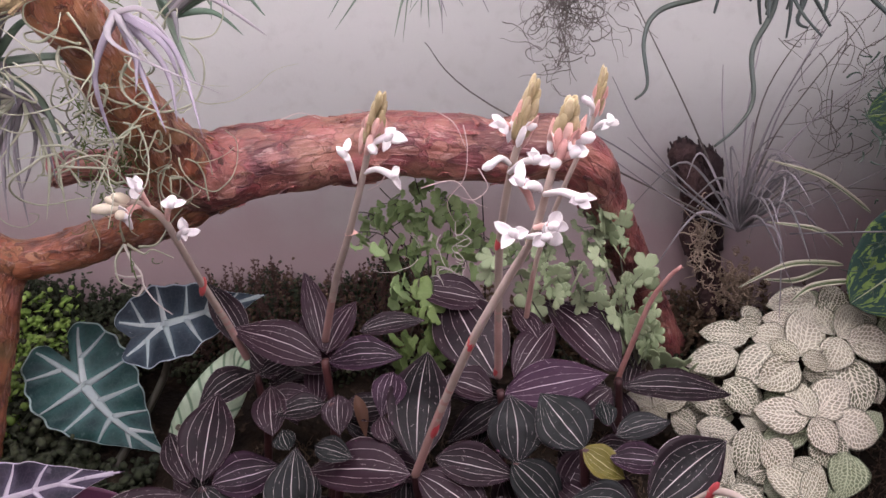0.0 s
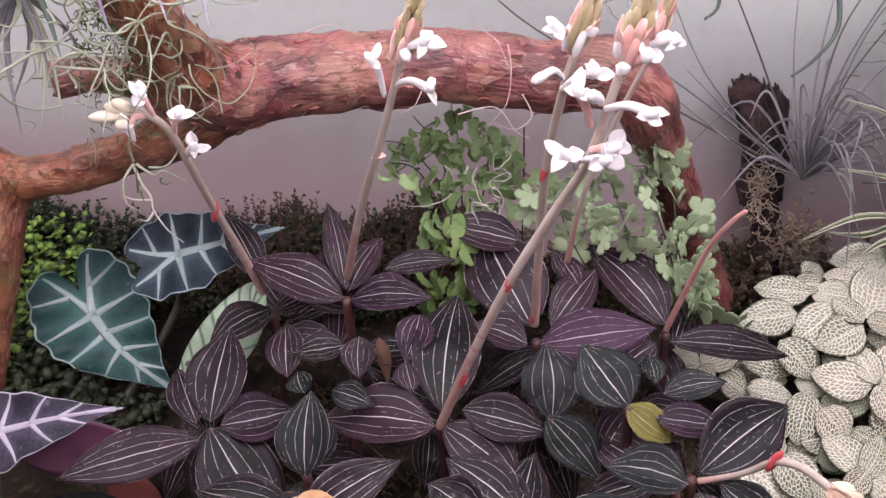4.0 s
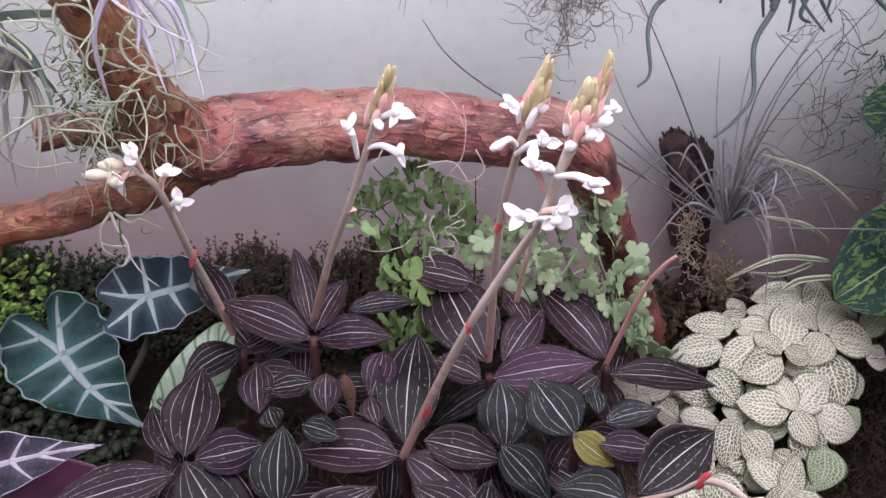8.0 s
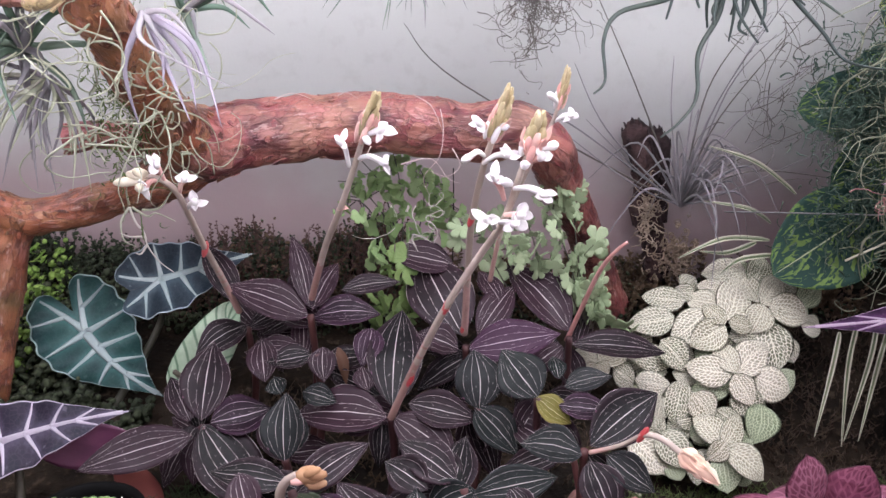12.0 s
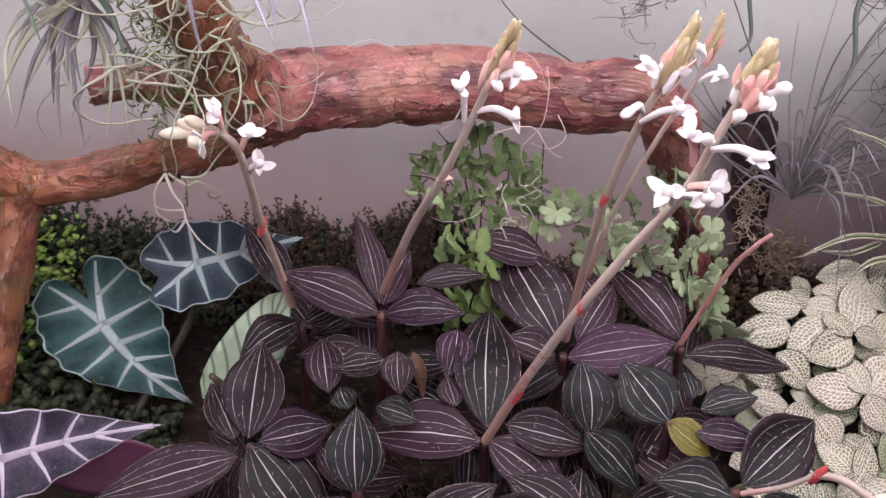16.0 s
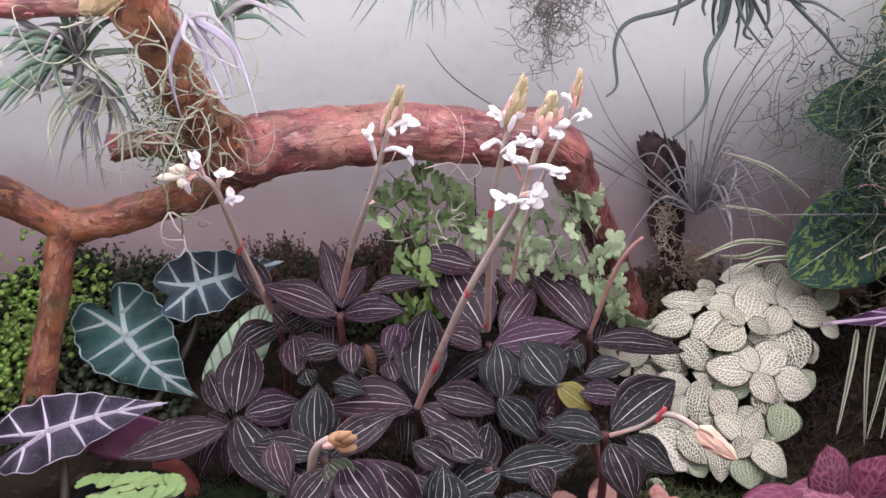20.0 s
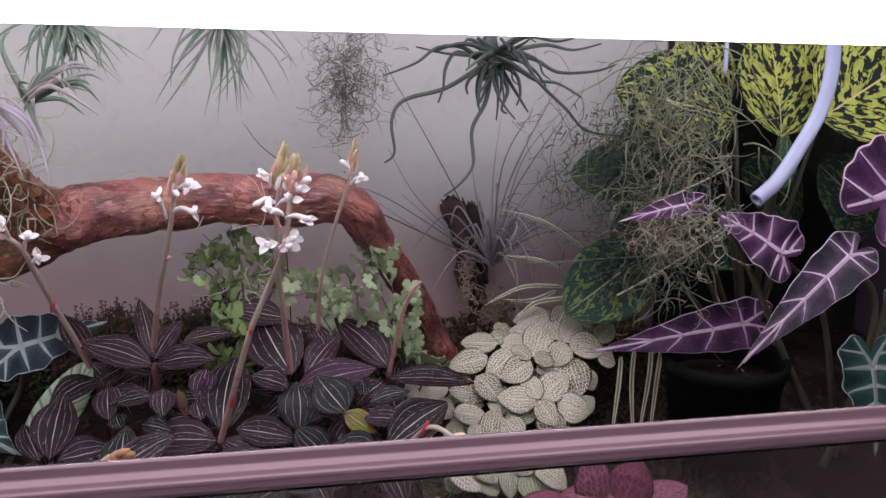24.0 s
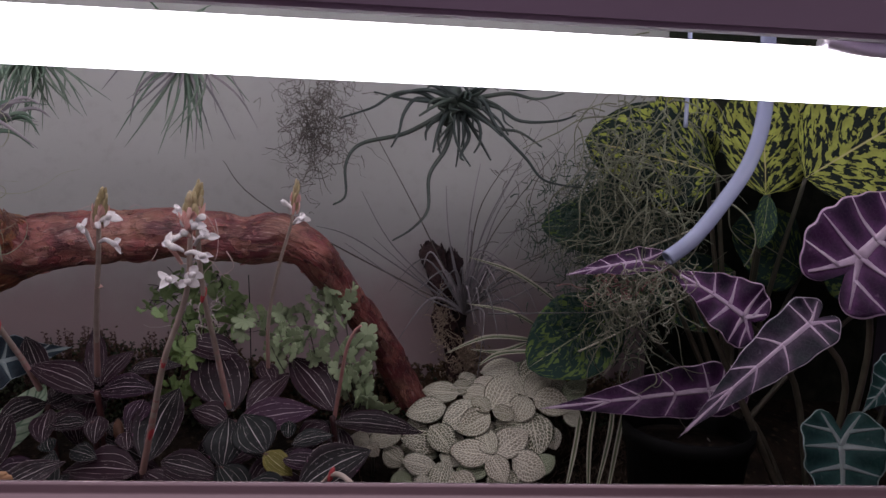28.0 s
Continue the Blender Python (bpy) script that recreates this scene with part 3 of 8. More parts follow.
# ---- the tank and the room ----
def sheet(name, x0, x1, y0, y1, nx, ny, height):
    v = [(x0 + (x1 - x0) * i / nx, y0 + (y1 - y0) * j / ny, 0) for j in range(ny + 1) for i in range(nx + 1)]
    v = [(x, y, height(x, y)) for x, y, _ in v]
    f = [(j * (nx + 1) + i, j * (nx + 1) + i + 1, (j + 1) * (nx + 1) + i + 1, (j + 1) * (nx + 1) + i) for j in range(ny) for i in range(nx)]
    return mesh_of(name, v, f)


tagged(part("ground", sheet("ground", LEFT_X + 0.002, RIGHT_X - 0.002, 0.058, WALL_Y - 0.002, 110, 60, ground_z), SOIL), "dark damp soil with bits of bark and moss", "soil", kind="structure")
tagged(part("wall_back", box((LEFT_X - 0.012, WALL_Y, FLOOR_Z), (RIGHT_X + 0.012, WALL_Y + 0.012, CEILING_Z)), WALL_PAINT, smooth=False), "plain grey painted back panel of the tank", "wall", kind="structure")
# Added dark sheet, standing in for the dark foliage behind the large leaves.
tagged(part("dark_backing", box((DARK_FILL_X, WALL_Y - 0.008, FLOOR_Z), (RIGHT_X - 0.001, WALL_Y - 0.002, CEILING_Z)), DARK_FILL, smooth=False), "added dark sheet standing in for foliage behind the large-leaved plants", "panel", kind="structure")
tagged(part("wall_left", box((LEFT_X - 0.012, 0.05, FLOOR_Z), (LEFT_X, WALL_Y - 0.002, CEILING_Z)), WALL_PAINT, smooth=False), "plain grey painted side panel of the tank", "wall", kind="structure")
tagged(part("wall_right", box((RIGHT_X, 0.05, FLOOR_Z), (RIGHT_X + 0.012, WALL_Y - 0.002, CEILING_Z)), HOOD, smooth=False), "dark side panel of the tank", "wall", kind="structure")
tagged(part("tank_base", box((LEFT_X - 0.012, 0.03, -0.999), (RIGHT_X + 0.012, WALL_Y + 0.012, FLOOR_Z - 0.002)), HOOD, smooth=False), "plain dark stand under the planted tank", "stand", kind="structure")
tagged(part("ceiling", box((LEFT_X - 0.012, 0.112, CEILING_Z + 0.002), (RIGHT_X + 0.012, WALL_Y + 0.012, CEILING_Z + 0.016)), HOOD, smooth=False), "dark lid over the planted tank", "lid", kind="structure")

# front frame: a lower pane of glass under a pale rail, and a dark fascia above the opening
front = thing("front_frame", (0.1, RAIL_Y, FLOOR_Z), "pale aluminium front frame holding a low glass pane", "frame", kind="structure")
part("rail", box((LEFT_X - 0.012, RAIL_Y - 0.0125, RAIL_Z - 0.0130), (RIGHT_X + 0.012, RAIL_Y, RAIL_Z), 0.0055, 7), RAIL, front, "smooth pale aluminium rail")
pane = part("glass_pane", box((LEFT_X - 0.010, RAIL_Y - 0.008, FLOOR_Z), (RIGHT_X + 0.010, RAIL_Y - 0.004, RAIL_Z - 0.0135)), GLASS, front, "clear glass pane", smooth=False)
pane.visible_shadow = False
FASCIA_Y, FASCIA_Z = 0.10, 0.455
tagged(part("fascia", box((LEFT_X - 0.012, FASCIA_Y - 0.012, FASCIA_Z), (RIGHT_X + 0.012, FASCIA_Y, CEILING_Z + 0.02), 0.002), FASCIA, smooth=False), "dark plastic fascia of the lamp hood", "fascia", kind="structure")

# the room behind the camera
tagged(part("room_floor", box((-2.2, -2.6, -1.02), (2.4, 0.9, -1.0)), ROOM_PAINT, smooth=False), "pale room floor in front of the tank", "floor", kind="structure")
tagged(part("room_wall_back", box((-2.2, -2.62, -1.0), (2.4, -2.602, 1.6)), ROOM_PAINT, smooth=False), "plain pale wall of the room", "wall", kind="structure")
tagged(part("room_wall_left", box((-2.22, -2.6, -1.0), (-2.202, 0.9, 1.6)), ROOM_PAINT, smooth=False), "plain pale side wall of the room", "wall", kind="structure")
tagged(part("room_wall_right", box((2.402, -2.6, -1.0), (2.42, 0.9, 1.6)), ROOM_PAINT, smooth=False), "plain pale side wall of the room", "wall", kind="structure")

# the tube lamp
lamp = thing("tube_lamp", (0.0, TUBE_Y, TUBE_Z), "lit white fluorescent tube lamp held by dark end caps", "lamp")
tube("tube", [(TUBE_LEFT, TUBE_Y, TUBE_Z), (TUBE_RIGHT, TUBE_Y, TUBE_Z)], TUBE_R, TUBE_R, TUBE_GLASS, lamp, "glowing white glass tube", 20, 2)
tube("clip", [(0.430, TUBE_Y - 0.004, TUBE_Z + 0.0175), (0.436, TUBE_Y - 0.004, TUBE_Z + 0.0165), (0.455, TUBE_Y - 0.004, TUBE_Z + 0.0130), (0.500, TUBE_Y - 0.004, TUBE_Z + 0.0120), (0.560, TUBE_Y - 0.004, TUBE_Z + 0.0125)], 0.0070, 0.0095, CHROME, lamp, "dull metal holder above the tube", 20, 5)
for x, d in ((TUBE_LEFT, -1), (TUBE_RIGHT, 1)):
    tube("end_cap", [(x - 0.006 * d, TUBE_Y, TUBE_Z), (x + 0.02 * d, TUBE_Y, TUBE_Z), (x + 0.055 * d, TUBE_Y, TUBE_Z + 0.002)], TUBE_R + 0.004, TUBE_R + 0.001, HOOD, lamp, "dark rubber end cap", 20, 3)
    part("bracket", box((x + 0.022 * d - 0.006, TUBE_Y - 0.008, TUBE_Z + 0.012), (x + 0.022 * d + 0.006, TUBE_Y + 0.008, CEILING_Z + 0.004), 0.001), HOOD, lamp)


# a second tube under the lid, nearer the back wall
back_lamp = thing("tube_lamp", (0.0, BACK_TUBE_Y, BACK_TUBE_Z), "lit white fluorescent tube lamp under the tank lid", "lamp")
tube("tube", [(TUBE_LEFT, BACK_TUBE_Y, BACK_TUBE_Z), (TUBE_RIGHT, BACK_TUBE_Y, BACK_TUBE_Z)], TUBE_R, TUBE_R, BACK_GLASS, back_lamp, "glowing white glass tube", 20, 2)
for x, d in ((TUBE_LEFT, -1), (TUBE_RIGHT, 1)):
    tube("end_cap", [(x - 0.006 * d, BACK_TUBE_Y, BACK_TUBE_Z), (x + 0.05 * d, BACK_TUBE_Y, BACK_TUBE_Z)], TUBE_R + 0.004, TUBE_R + 0.001, HOOD, back_lamp, "dark rubber end cap", 20, 3)
    part("bracket", box((x + 0.022 * d - 0.006, BACK_TUBE_Y - 0.008, BACK_TUBE_Z + 0.012), (x + 0.022 * d + 0.006, BACK_TUBE_Y + 0.008, CEILING_Z + 0.004), 0.001), HOOD, back_lamp)

# ---- driftwood ----
def limb(parent, name, points, radii, seed, label="", rough=0.20, sides=44, steps=18, material=None, flakes=0):
    """A gnarled limb whose mesh carries its own running coordinates, with loose flakes of bark on it."""
    path = smooth_path(points, steps)
    n = len(path) - 1
    verts, faces, run, rings = [], [], [], []
    ref, gone = Vector((0.31, -0.83, 0.47)), 0.0
    for i, p in enumerate(path):
        k = i / n * (len(radii) - 1)
        j = min(int(k), len(radii) - 2)
        t = k - j
        t = t * t * (3 - 2 * t)
        r = radii[j] * (1 - t) + radii[j + 1] * t
        d = (path[min(i + 1, n)] - path[max(i - 1, 0)]).normalized()
        x = d.cross(ref).normalized()
        y = ref = x.cross(d)
        gone += (p - path[i - 1]).length if i else 0.0
        ring = []
        for m in range(sides):
            a = 2 * math.pi * m / sides
            w = x * math.cos(a) + y * math.sin(a)
            q = p + w * r
            k = 1 + rough * noise.noise((q.x * 26 + seed, q.y * 26, q.z * 26)) + rough * 0.5 * noise.noise((q.x * 80 + seed, q.y * 80, q.z * 80))
            k += 0.035 * noise.noise((math.cos(a) * 3.2 + seed, math.sin(a) * 3.2, gone * 12)) + 0.015 * noise.noise((math.cos(a) * 9 + seed, math.sin(a) * 9, gone * 30))
            verts.append(p + w * r * k)
            run.append((math.cos(a) * r + seed, math.sin(a) * r, gone))
            ring.append((p + w * r * k, w, d))
        rings.append(ring)
    for i in range(n):
        for m in range(sides):
            a, b = i * sides + m, i * sides + (m + 1) % sides
            faces.append((a, b, b + sides, a + sides))
    faces += [tuple(reversed(range(sides))), tuple(n * sides + m for m in range(sides))]
    me = mesh_of(name, verts, faces)
    me.attributes.new("run", "FLOAT_VECTOR", "POINT").data.foreach_set("vector", [q for v in run for q in v])
    wood_part = part(name, me, material or BARK, parent, label)
    c = random.Random(int(seed * 7))
    fv, ff, fr = [], [], []
    for _ in range(flakes):
        p, w, d = rings[c.randrange(2, n - 1)][c.randrange(sides)]
        e = d.cross(w).normalized()
        long, wide, lift, base = c.uniform(0.003, 0.0085), c.uniform(0.0015, 0.0040), c.uniform(0.0003, 0.0013), len(fv)
        turn = c.gauss(0, 0.35)
        d, e = d * math.cos(turn) + e * math.sin(turn), e * math.cos(turn) - d * math.sin(turn)
        rim = []
        for m in range(7):
            a = 2 * math.pi * m / 7 + c.uniform(-0.3, 0.3)
            u, v = math.cos(a) * long * c.uniform(0.7, 1.15), math.sin(a) * wide * c.uniform(0.7, 1.15)
            rim.append(p + d * u + e * v + w * (lift * (0.4 + 0.9 * max(0.0, u / long)) - v * v * 18))
        fv += rim + [q - w * 0.0012 for q in rim]
        fr += [(q.x * 3 + seed, q.y * 3, q.z * 3) for q in rim] * 2
        ff.append(tuple(base + m for m in range(7)))
        ff += [(base + 7 + m, base + 7 + (m + 1) % 7, base + (m + 1) % 7, base + m) for m in range(7)]
    if flakes:
        me = mesh_of("loose_bark", fv, ff)
        me.attributes.new("run", "FLOAT_VECTOR", "POINT").data.foreach_set("vector", [q for v in fr for q in v])
        tagged(part("loose_bark", me, material or BARK, wood_part, "loose curling bark flakes", smooth=False), kind="stuff")
    return wood_part


wood = thing("driftwood_branch", (0.26, 0.715, 0.10), "thick red-brown driftwood branch with flaking bark, arching over the plants", "branch")
limb(wood, "trunk", [(0.252, 0.725, 0.082), (0.209, 0.690, 0.172), (0.165, 0.630, 0.245), (0.134, 0.585, 0.294), (0.102, 0.575, 0.311), (0.058, 0.590, 0.308), (-0.005, 0.600, 0.309), (-0.064, 0.600, 0.305), (-0.111, 0.585, 0.299), (-0.143, 0.565, 0.296), (-0.156, 0.545, 0.308)], [0.02, 0.018, 0.0175, 0.02, 0.0225, 0.024, 0.0245, 0.026, 0.026, 0.027, 0.022], 1.0, "", flakes=189)
limb(wood, "upper_trunk", [(-0.132, 0.575, 0.294), (-0.148, 0.560, 0.300), (-0.159, 0.540, 0.313), (-0.166, 0.510, 0.342), (-0.173, 0.470, 0.380), (-0.178, 0.440, 0.409), (-0.176, 0.425, 0.433), (-0.170, 0.435, 0.469), (-0.166, 0.450, 0.519)], [0.020, 0.0255, 0.024, 0.019, 0.018, 0.0175, 0.017, 0.016, 0.015], 1.6, "olive-brown upper limb", material=BARK_GOLD, flakes=99)
limb(wood, "side_limb", [(-0.137, 0.570, 0.292), (-0.167, 0.575, 0.274), (-0.197, 0.580, 0.256), (-0.235, 0.590, 0.239), (-0.274, 0.590, 0.228), (-0.302, 0.590, 0.228), (-0.325, 0.580, 0.244), (-0.341, 0.570, 0.257), (-0.365, 0.550, 0.273)], [0.026, 0.022, 0.016, 0.0155, 0.015, 0.0155, 0.015, 0.015, 0.014], 2.0, "orange-brown side limb", material=BARK_GOLD, flakes=90)
limb(wood, "prop", [(-0.296, 0.592, 0.228), (-0.304, 0.588, 0.206), (-0.310, 0.578, 0.168), (-0.319, 0.570, 0.123), (-0.325, 0.560, 0.085), (-0.330, 0.545, 0.038)], [0.018, 0.014, 0.012, 0.012, 0.012, 0.012], 3.0, "", material=BARK_GOLD, flakes=40)
limb(wood, "stub", [(-0.172, 0.560, 0.289), (-0.193, 0.555, 0.300), (-0.217, 0.550, 0.305), (-0.240, 0.545, 0.301)], [0.013, 0.011, 0.011, 0.012], 4.0, "broken stub", flakes=13)
limb(wood, "upper_stub", [(-0.182, 0.430, 0.419), (-0.210, 0.440, 0.411), (-0.247, 0.450, 0.408), (-0.286, 0.460, 0.407)], [0.011, 0.0095, 0.008, 0.008], 5.0, "short broken side branch", flakes=9)


# ---- plants ----
ALO_BLUE = make_alocasia("arrow_leaf_blue", (0.008, 0.015, 0.023), (0.019, 0.031, 0.044), (0.40, 0.48, 0.52), (0.10, 0.15, 0.18))
ORCHID_DEEP = make_orchid_leaf("orchid_leaf_deep", (0.0040, 0.0072, 0.0066), (0.012, 0.013, 0.014), (0.60, 0.55, 0.53))
VEIN_PALE = plain("pale_vein", (0.27, 0.34, 0.335), (0.38, 0.44, 0.43), 0.5, 120.0)
VEIN_LILAC = plain("lilac_vein", (0.44, 0.40, 0.47), (0.60, 0.55, 0.62), 0.5, 120.0)
VEIN_PINK = plain("pink_vein", (0.44, 0.33, 0.44), (0.56, 0.45, 0.55), 0.5, 120.0)
ALO_TOP2 = make_alocasia("arrow_leaf_mixed", (0.006, 0.013, 0.015), (0.020, 0.011, 0.027), (0.56, 0.50, 0.58), (0.24, 0.15, 0.25))
ORCHID_GREEN = make_orchid_leaf("orchid_leaf_green", (0.020, 0.030, 0.020), (0.045, 0.060, 0.035), (0.58, 0.52, 0.44))
LIMEFERN = plain("fern_young_green", (0.12, 0.19, 0.05), (0.19, 0.27, 0.09), 0.5, 90.0, 0.3)
CHANCE = random.Random(11)


def orchid(at):
    foot = (at[0], at[1] + 0.01, ground_z(at[0], at[1] + 0.01) - 0.004)
    ob = thing("jewel_orchid", foot, "jewel orchid with dark maroon leaves striped by pale pink veins", "orchid", "jewel orchids")
    tube("stem", [foot, (at[0] + 0.004, at[1] + 0.008, (foot[2] + at[2]) / 2), at], 0.0034, 0.0030, ORCHID_FOOT, ob, "fleshy reddish stem")
    return ob


def orchid_leaf(plant, base, tip, width, top=ORCHID_TOP):
    c = CHANCE
    face = (c.uniform(-0.2, 0.2), -0.6 + c.uniform(-0.15, 0.15), 0.8)
    leaf(plant, base, tip, width, top, ORCHID_UNDER, facing=face, cup=c.uniform(0.12, 0.4), droop=c.uniform(0.12, 0.34), quilt=0.0007, sway=c.uniform(-0.08, 0.08), twist=c.uniform(-0.3, 0.3), along=14, across=6)


def orchid_spike(points, r, label):
    ob = thing("orchid_flower_spike", points[0], label, "flower spike", "orchid flower spikes")
    red = "red" in label.split()
    tube("stem", points, r * 0.66, r * 0.40, ORCHID_ROSE if red else ORCHID_STEM, ob, "", 8)
    if not red:
        path = smooth_path(points, 8)
        tube("stem_base", path[:max(3, len(path) // 4)], r * 0.68, r * 0.60, ORCHID_BLUSH, ob, "reddish foot of the stem", 8, 2)
    return ob


def red_node(spike, at):
    blob("node", at, (0.0048, 0.0048, 0.0160), ORCHID_RED, spike, "swollen red stem joint", (0.25, -0.3, 0.9), 0.05)


def bract(spike, base, tip):
    leaf(spike, base, tip, 0.005, PETAL_PINK, PETAL_PINK, "bract", label="small pink bract")


def flower(spike, at, heart, bud=False):
    """A small flower on a long curved stalk: two or three uneven white petals round a small hood, or a closed bud."""
    c = CHANCE
    at, heart = Vector(at), Vector(heart)
    arch = (at + heart) / 2 + Vector((0, -0.002, (heart - at).length * c.uniform(0.05, 0.22)))
    bloom = tube("pedicel", [at, arch, heart], 0.0013, 0.0022, [PETAL_PINK, PETAL][c.random() < 0.6], spike, "pale pink flower stalk", 7)
    out = (heart - arch).normalized()
    if bud:
        blob("hood", heart + out * 0.002, (0.0052, 0.0052, 0.0075), PETAL, bloom, "closed white bud", out, 0.25)
        return
    face = (out * 0.4 + Vector((c.uniform(-0.4, 0.4), -0.9, c.uniform(-0.2, 0.4)))).normalized()
    side = face.cross(Vector((0, 0, 1))).normalized()
    up = side.cross(face)
    blob("hood", heart + out * 0.001, (0.0050, 0.0048, 0.0066), PETAL, bloom, "white hood", out + up * 0.3, 0.25)
    turn = math.atan2(out.dot(up), out.dot(side))
    grown = c.uniform(0.75, 1.15)
    spread = [(c.uniform(0.1, 0.8), 0.0100), (-c.uniform(0.3, 1.2), 0.0085), (c.uniform(1.7, 2.8) * c.choice((-1, 1)), 0.0062)]
    for off, length in spread[:c.choice((2, 3, 3))]:
        d = side * math.cos(turn + off) + up * math.sin(turn + off) + face * c.uniform(-0.2, 0.35)
        d = d.normalized() * length * grown * c.uniform(0.75, 1.2)
        leaf(bloom, heart, heart + d, grown * c.uniform(0.0040, 0.0068), PETAL, PETAL, "petal", facing=face, outline=c.choice((round_leaf, oval)), cup=c.uniform(-0.2, 0.8), droop=c.uniform(-0.3, 0.4), along=8, across=3, thick=0.0016, sway=c.uniform(-0.15, 0.15), label="white petal")


def pale_bud(spike, at, tip):
    at, tip = Vector(at), Vector(tip)
    blob("bud", (at + tip) / 2, (0.0065, 0.0065, (tip - at).length * 1.1), PETAL_CREAM, spike, "closed cream bud", tip - at, 0.1)


def salmon_bud(spike, base, tip, r):
    """A closed, pointed cone of long petals that lie over one another, pale pink below and cream towards the tip."""
    c = CHANCE
    base, tip = Vector(base), Vector(tip)
    axis = tip - base
    side = axis.cross(Vector((0, 1, 0.2))).normalized()
    front = axis.cross(side).normalized()
    blob("core", base + axis * 0.46, (r * 1.15, r * 1.15, axis.length * 0.96), SALMON, spike, "salmon-pink bud", axis, 0.08, 2.0, (12, 9))
    for ring, (s, count, length) in enumerate(((0.0, 4, 0.48), (0.16, 4, 0.48), (0.34, 4, 0.46), (0.52, 3, 0.46))):
        for j in range(count):
            a = j * 2 * math.pi / count + ring * 0.8 + c.uniform(-0.15, 0.15)
            off = side * math.cos(a) + front * math.sin(a)
            p = base + axis * s + off * r * (0.44 if s else 0.3)
            q = base + axis * (s + length) + off * r * 0.62 * (1 - s - length * 0.9)
            leaf(spike, p, q, r * (1.0 - 0.6 * s), PETAL_CREAM if ring > 2 else SALMON, SALMON, "petal", facing=off, cup=0.75, droop=-0.18, along=8, across=4, thick=0.0007)


def bud_cone(spike, base, tip, r):
    """A slim cone of closed buds pressed to the axis: white and pink ones below, olive ones towards the tip."""
    c = CHANCE
    base, tip = Vector(base), Vector(tip)
    axis = tip - base
    side = axis.cross(Vector((0, 1, 0.2))).normalized()
    front = axis.cross(side).normalized()
    k = 0
    for ring in range(6):
        s = ring / 6
        rad = r * 0.60 * (1 - s * 0.80)
        for j in range(4 if ring < 4 else 3):
            a = j * 1.571 + ring * 0.8 + c.uniform(-0.2, 0.2)
            off = side * math.cos(a) + front * math.sin(a)
            p = base + axis * (s * 0.80 + 0.08 + c.uniform(-0.02, 0.02)) + off * rad
            m = c.choice((PETAL, PETAL_PINK, PETAL_PINK)) if ring < 1 else c.choice((PETAL_PINK, BUD, BUD)) if ring < 3 else BUD
            blob("bud", p, (r * 0.54, r * 0.54, axis.length * c.uniform(0.38, 0.50)), m, spike, "", axis + off * axis.length * 0.10, 0.15, k, (7, 6))
            k += 1
    for j in range(4):
        off = side * math.cos(j * 1.57 + 0.5) + front * math.sin(j * 1.57 + 0.5)
        p = base + axis * c.uniform(0.0, 0.25) + off * r * 0.5
        leaf(spike, p, p + axis * c.uniform(0.25, 0.4) + off * r * c.uniform(0.3, 0.8), r * 0.55, PETAL_PINK, PETAL_PINK, "sepal", facing=off, cup=0.5, along=6, across=2, thick=0.0008, label="pale pink sepal")


def arrow_plant(at, label):
    at = (at[0], at[1], ground_z(at[0], at[1]))
    return thing("arrow_leaf_plant", at, label, "plant", "arrow-leaved plants")


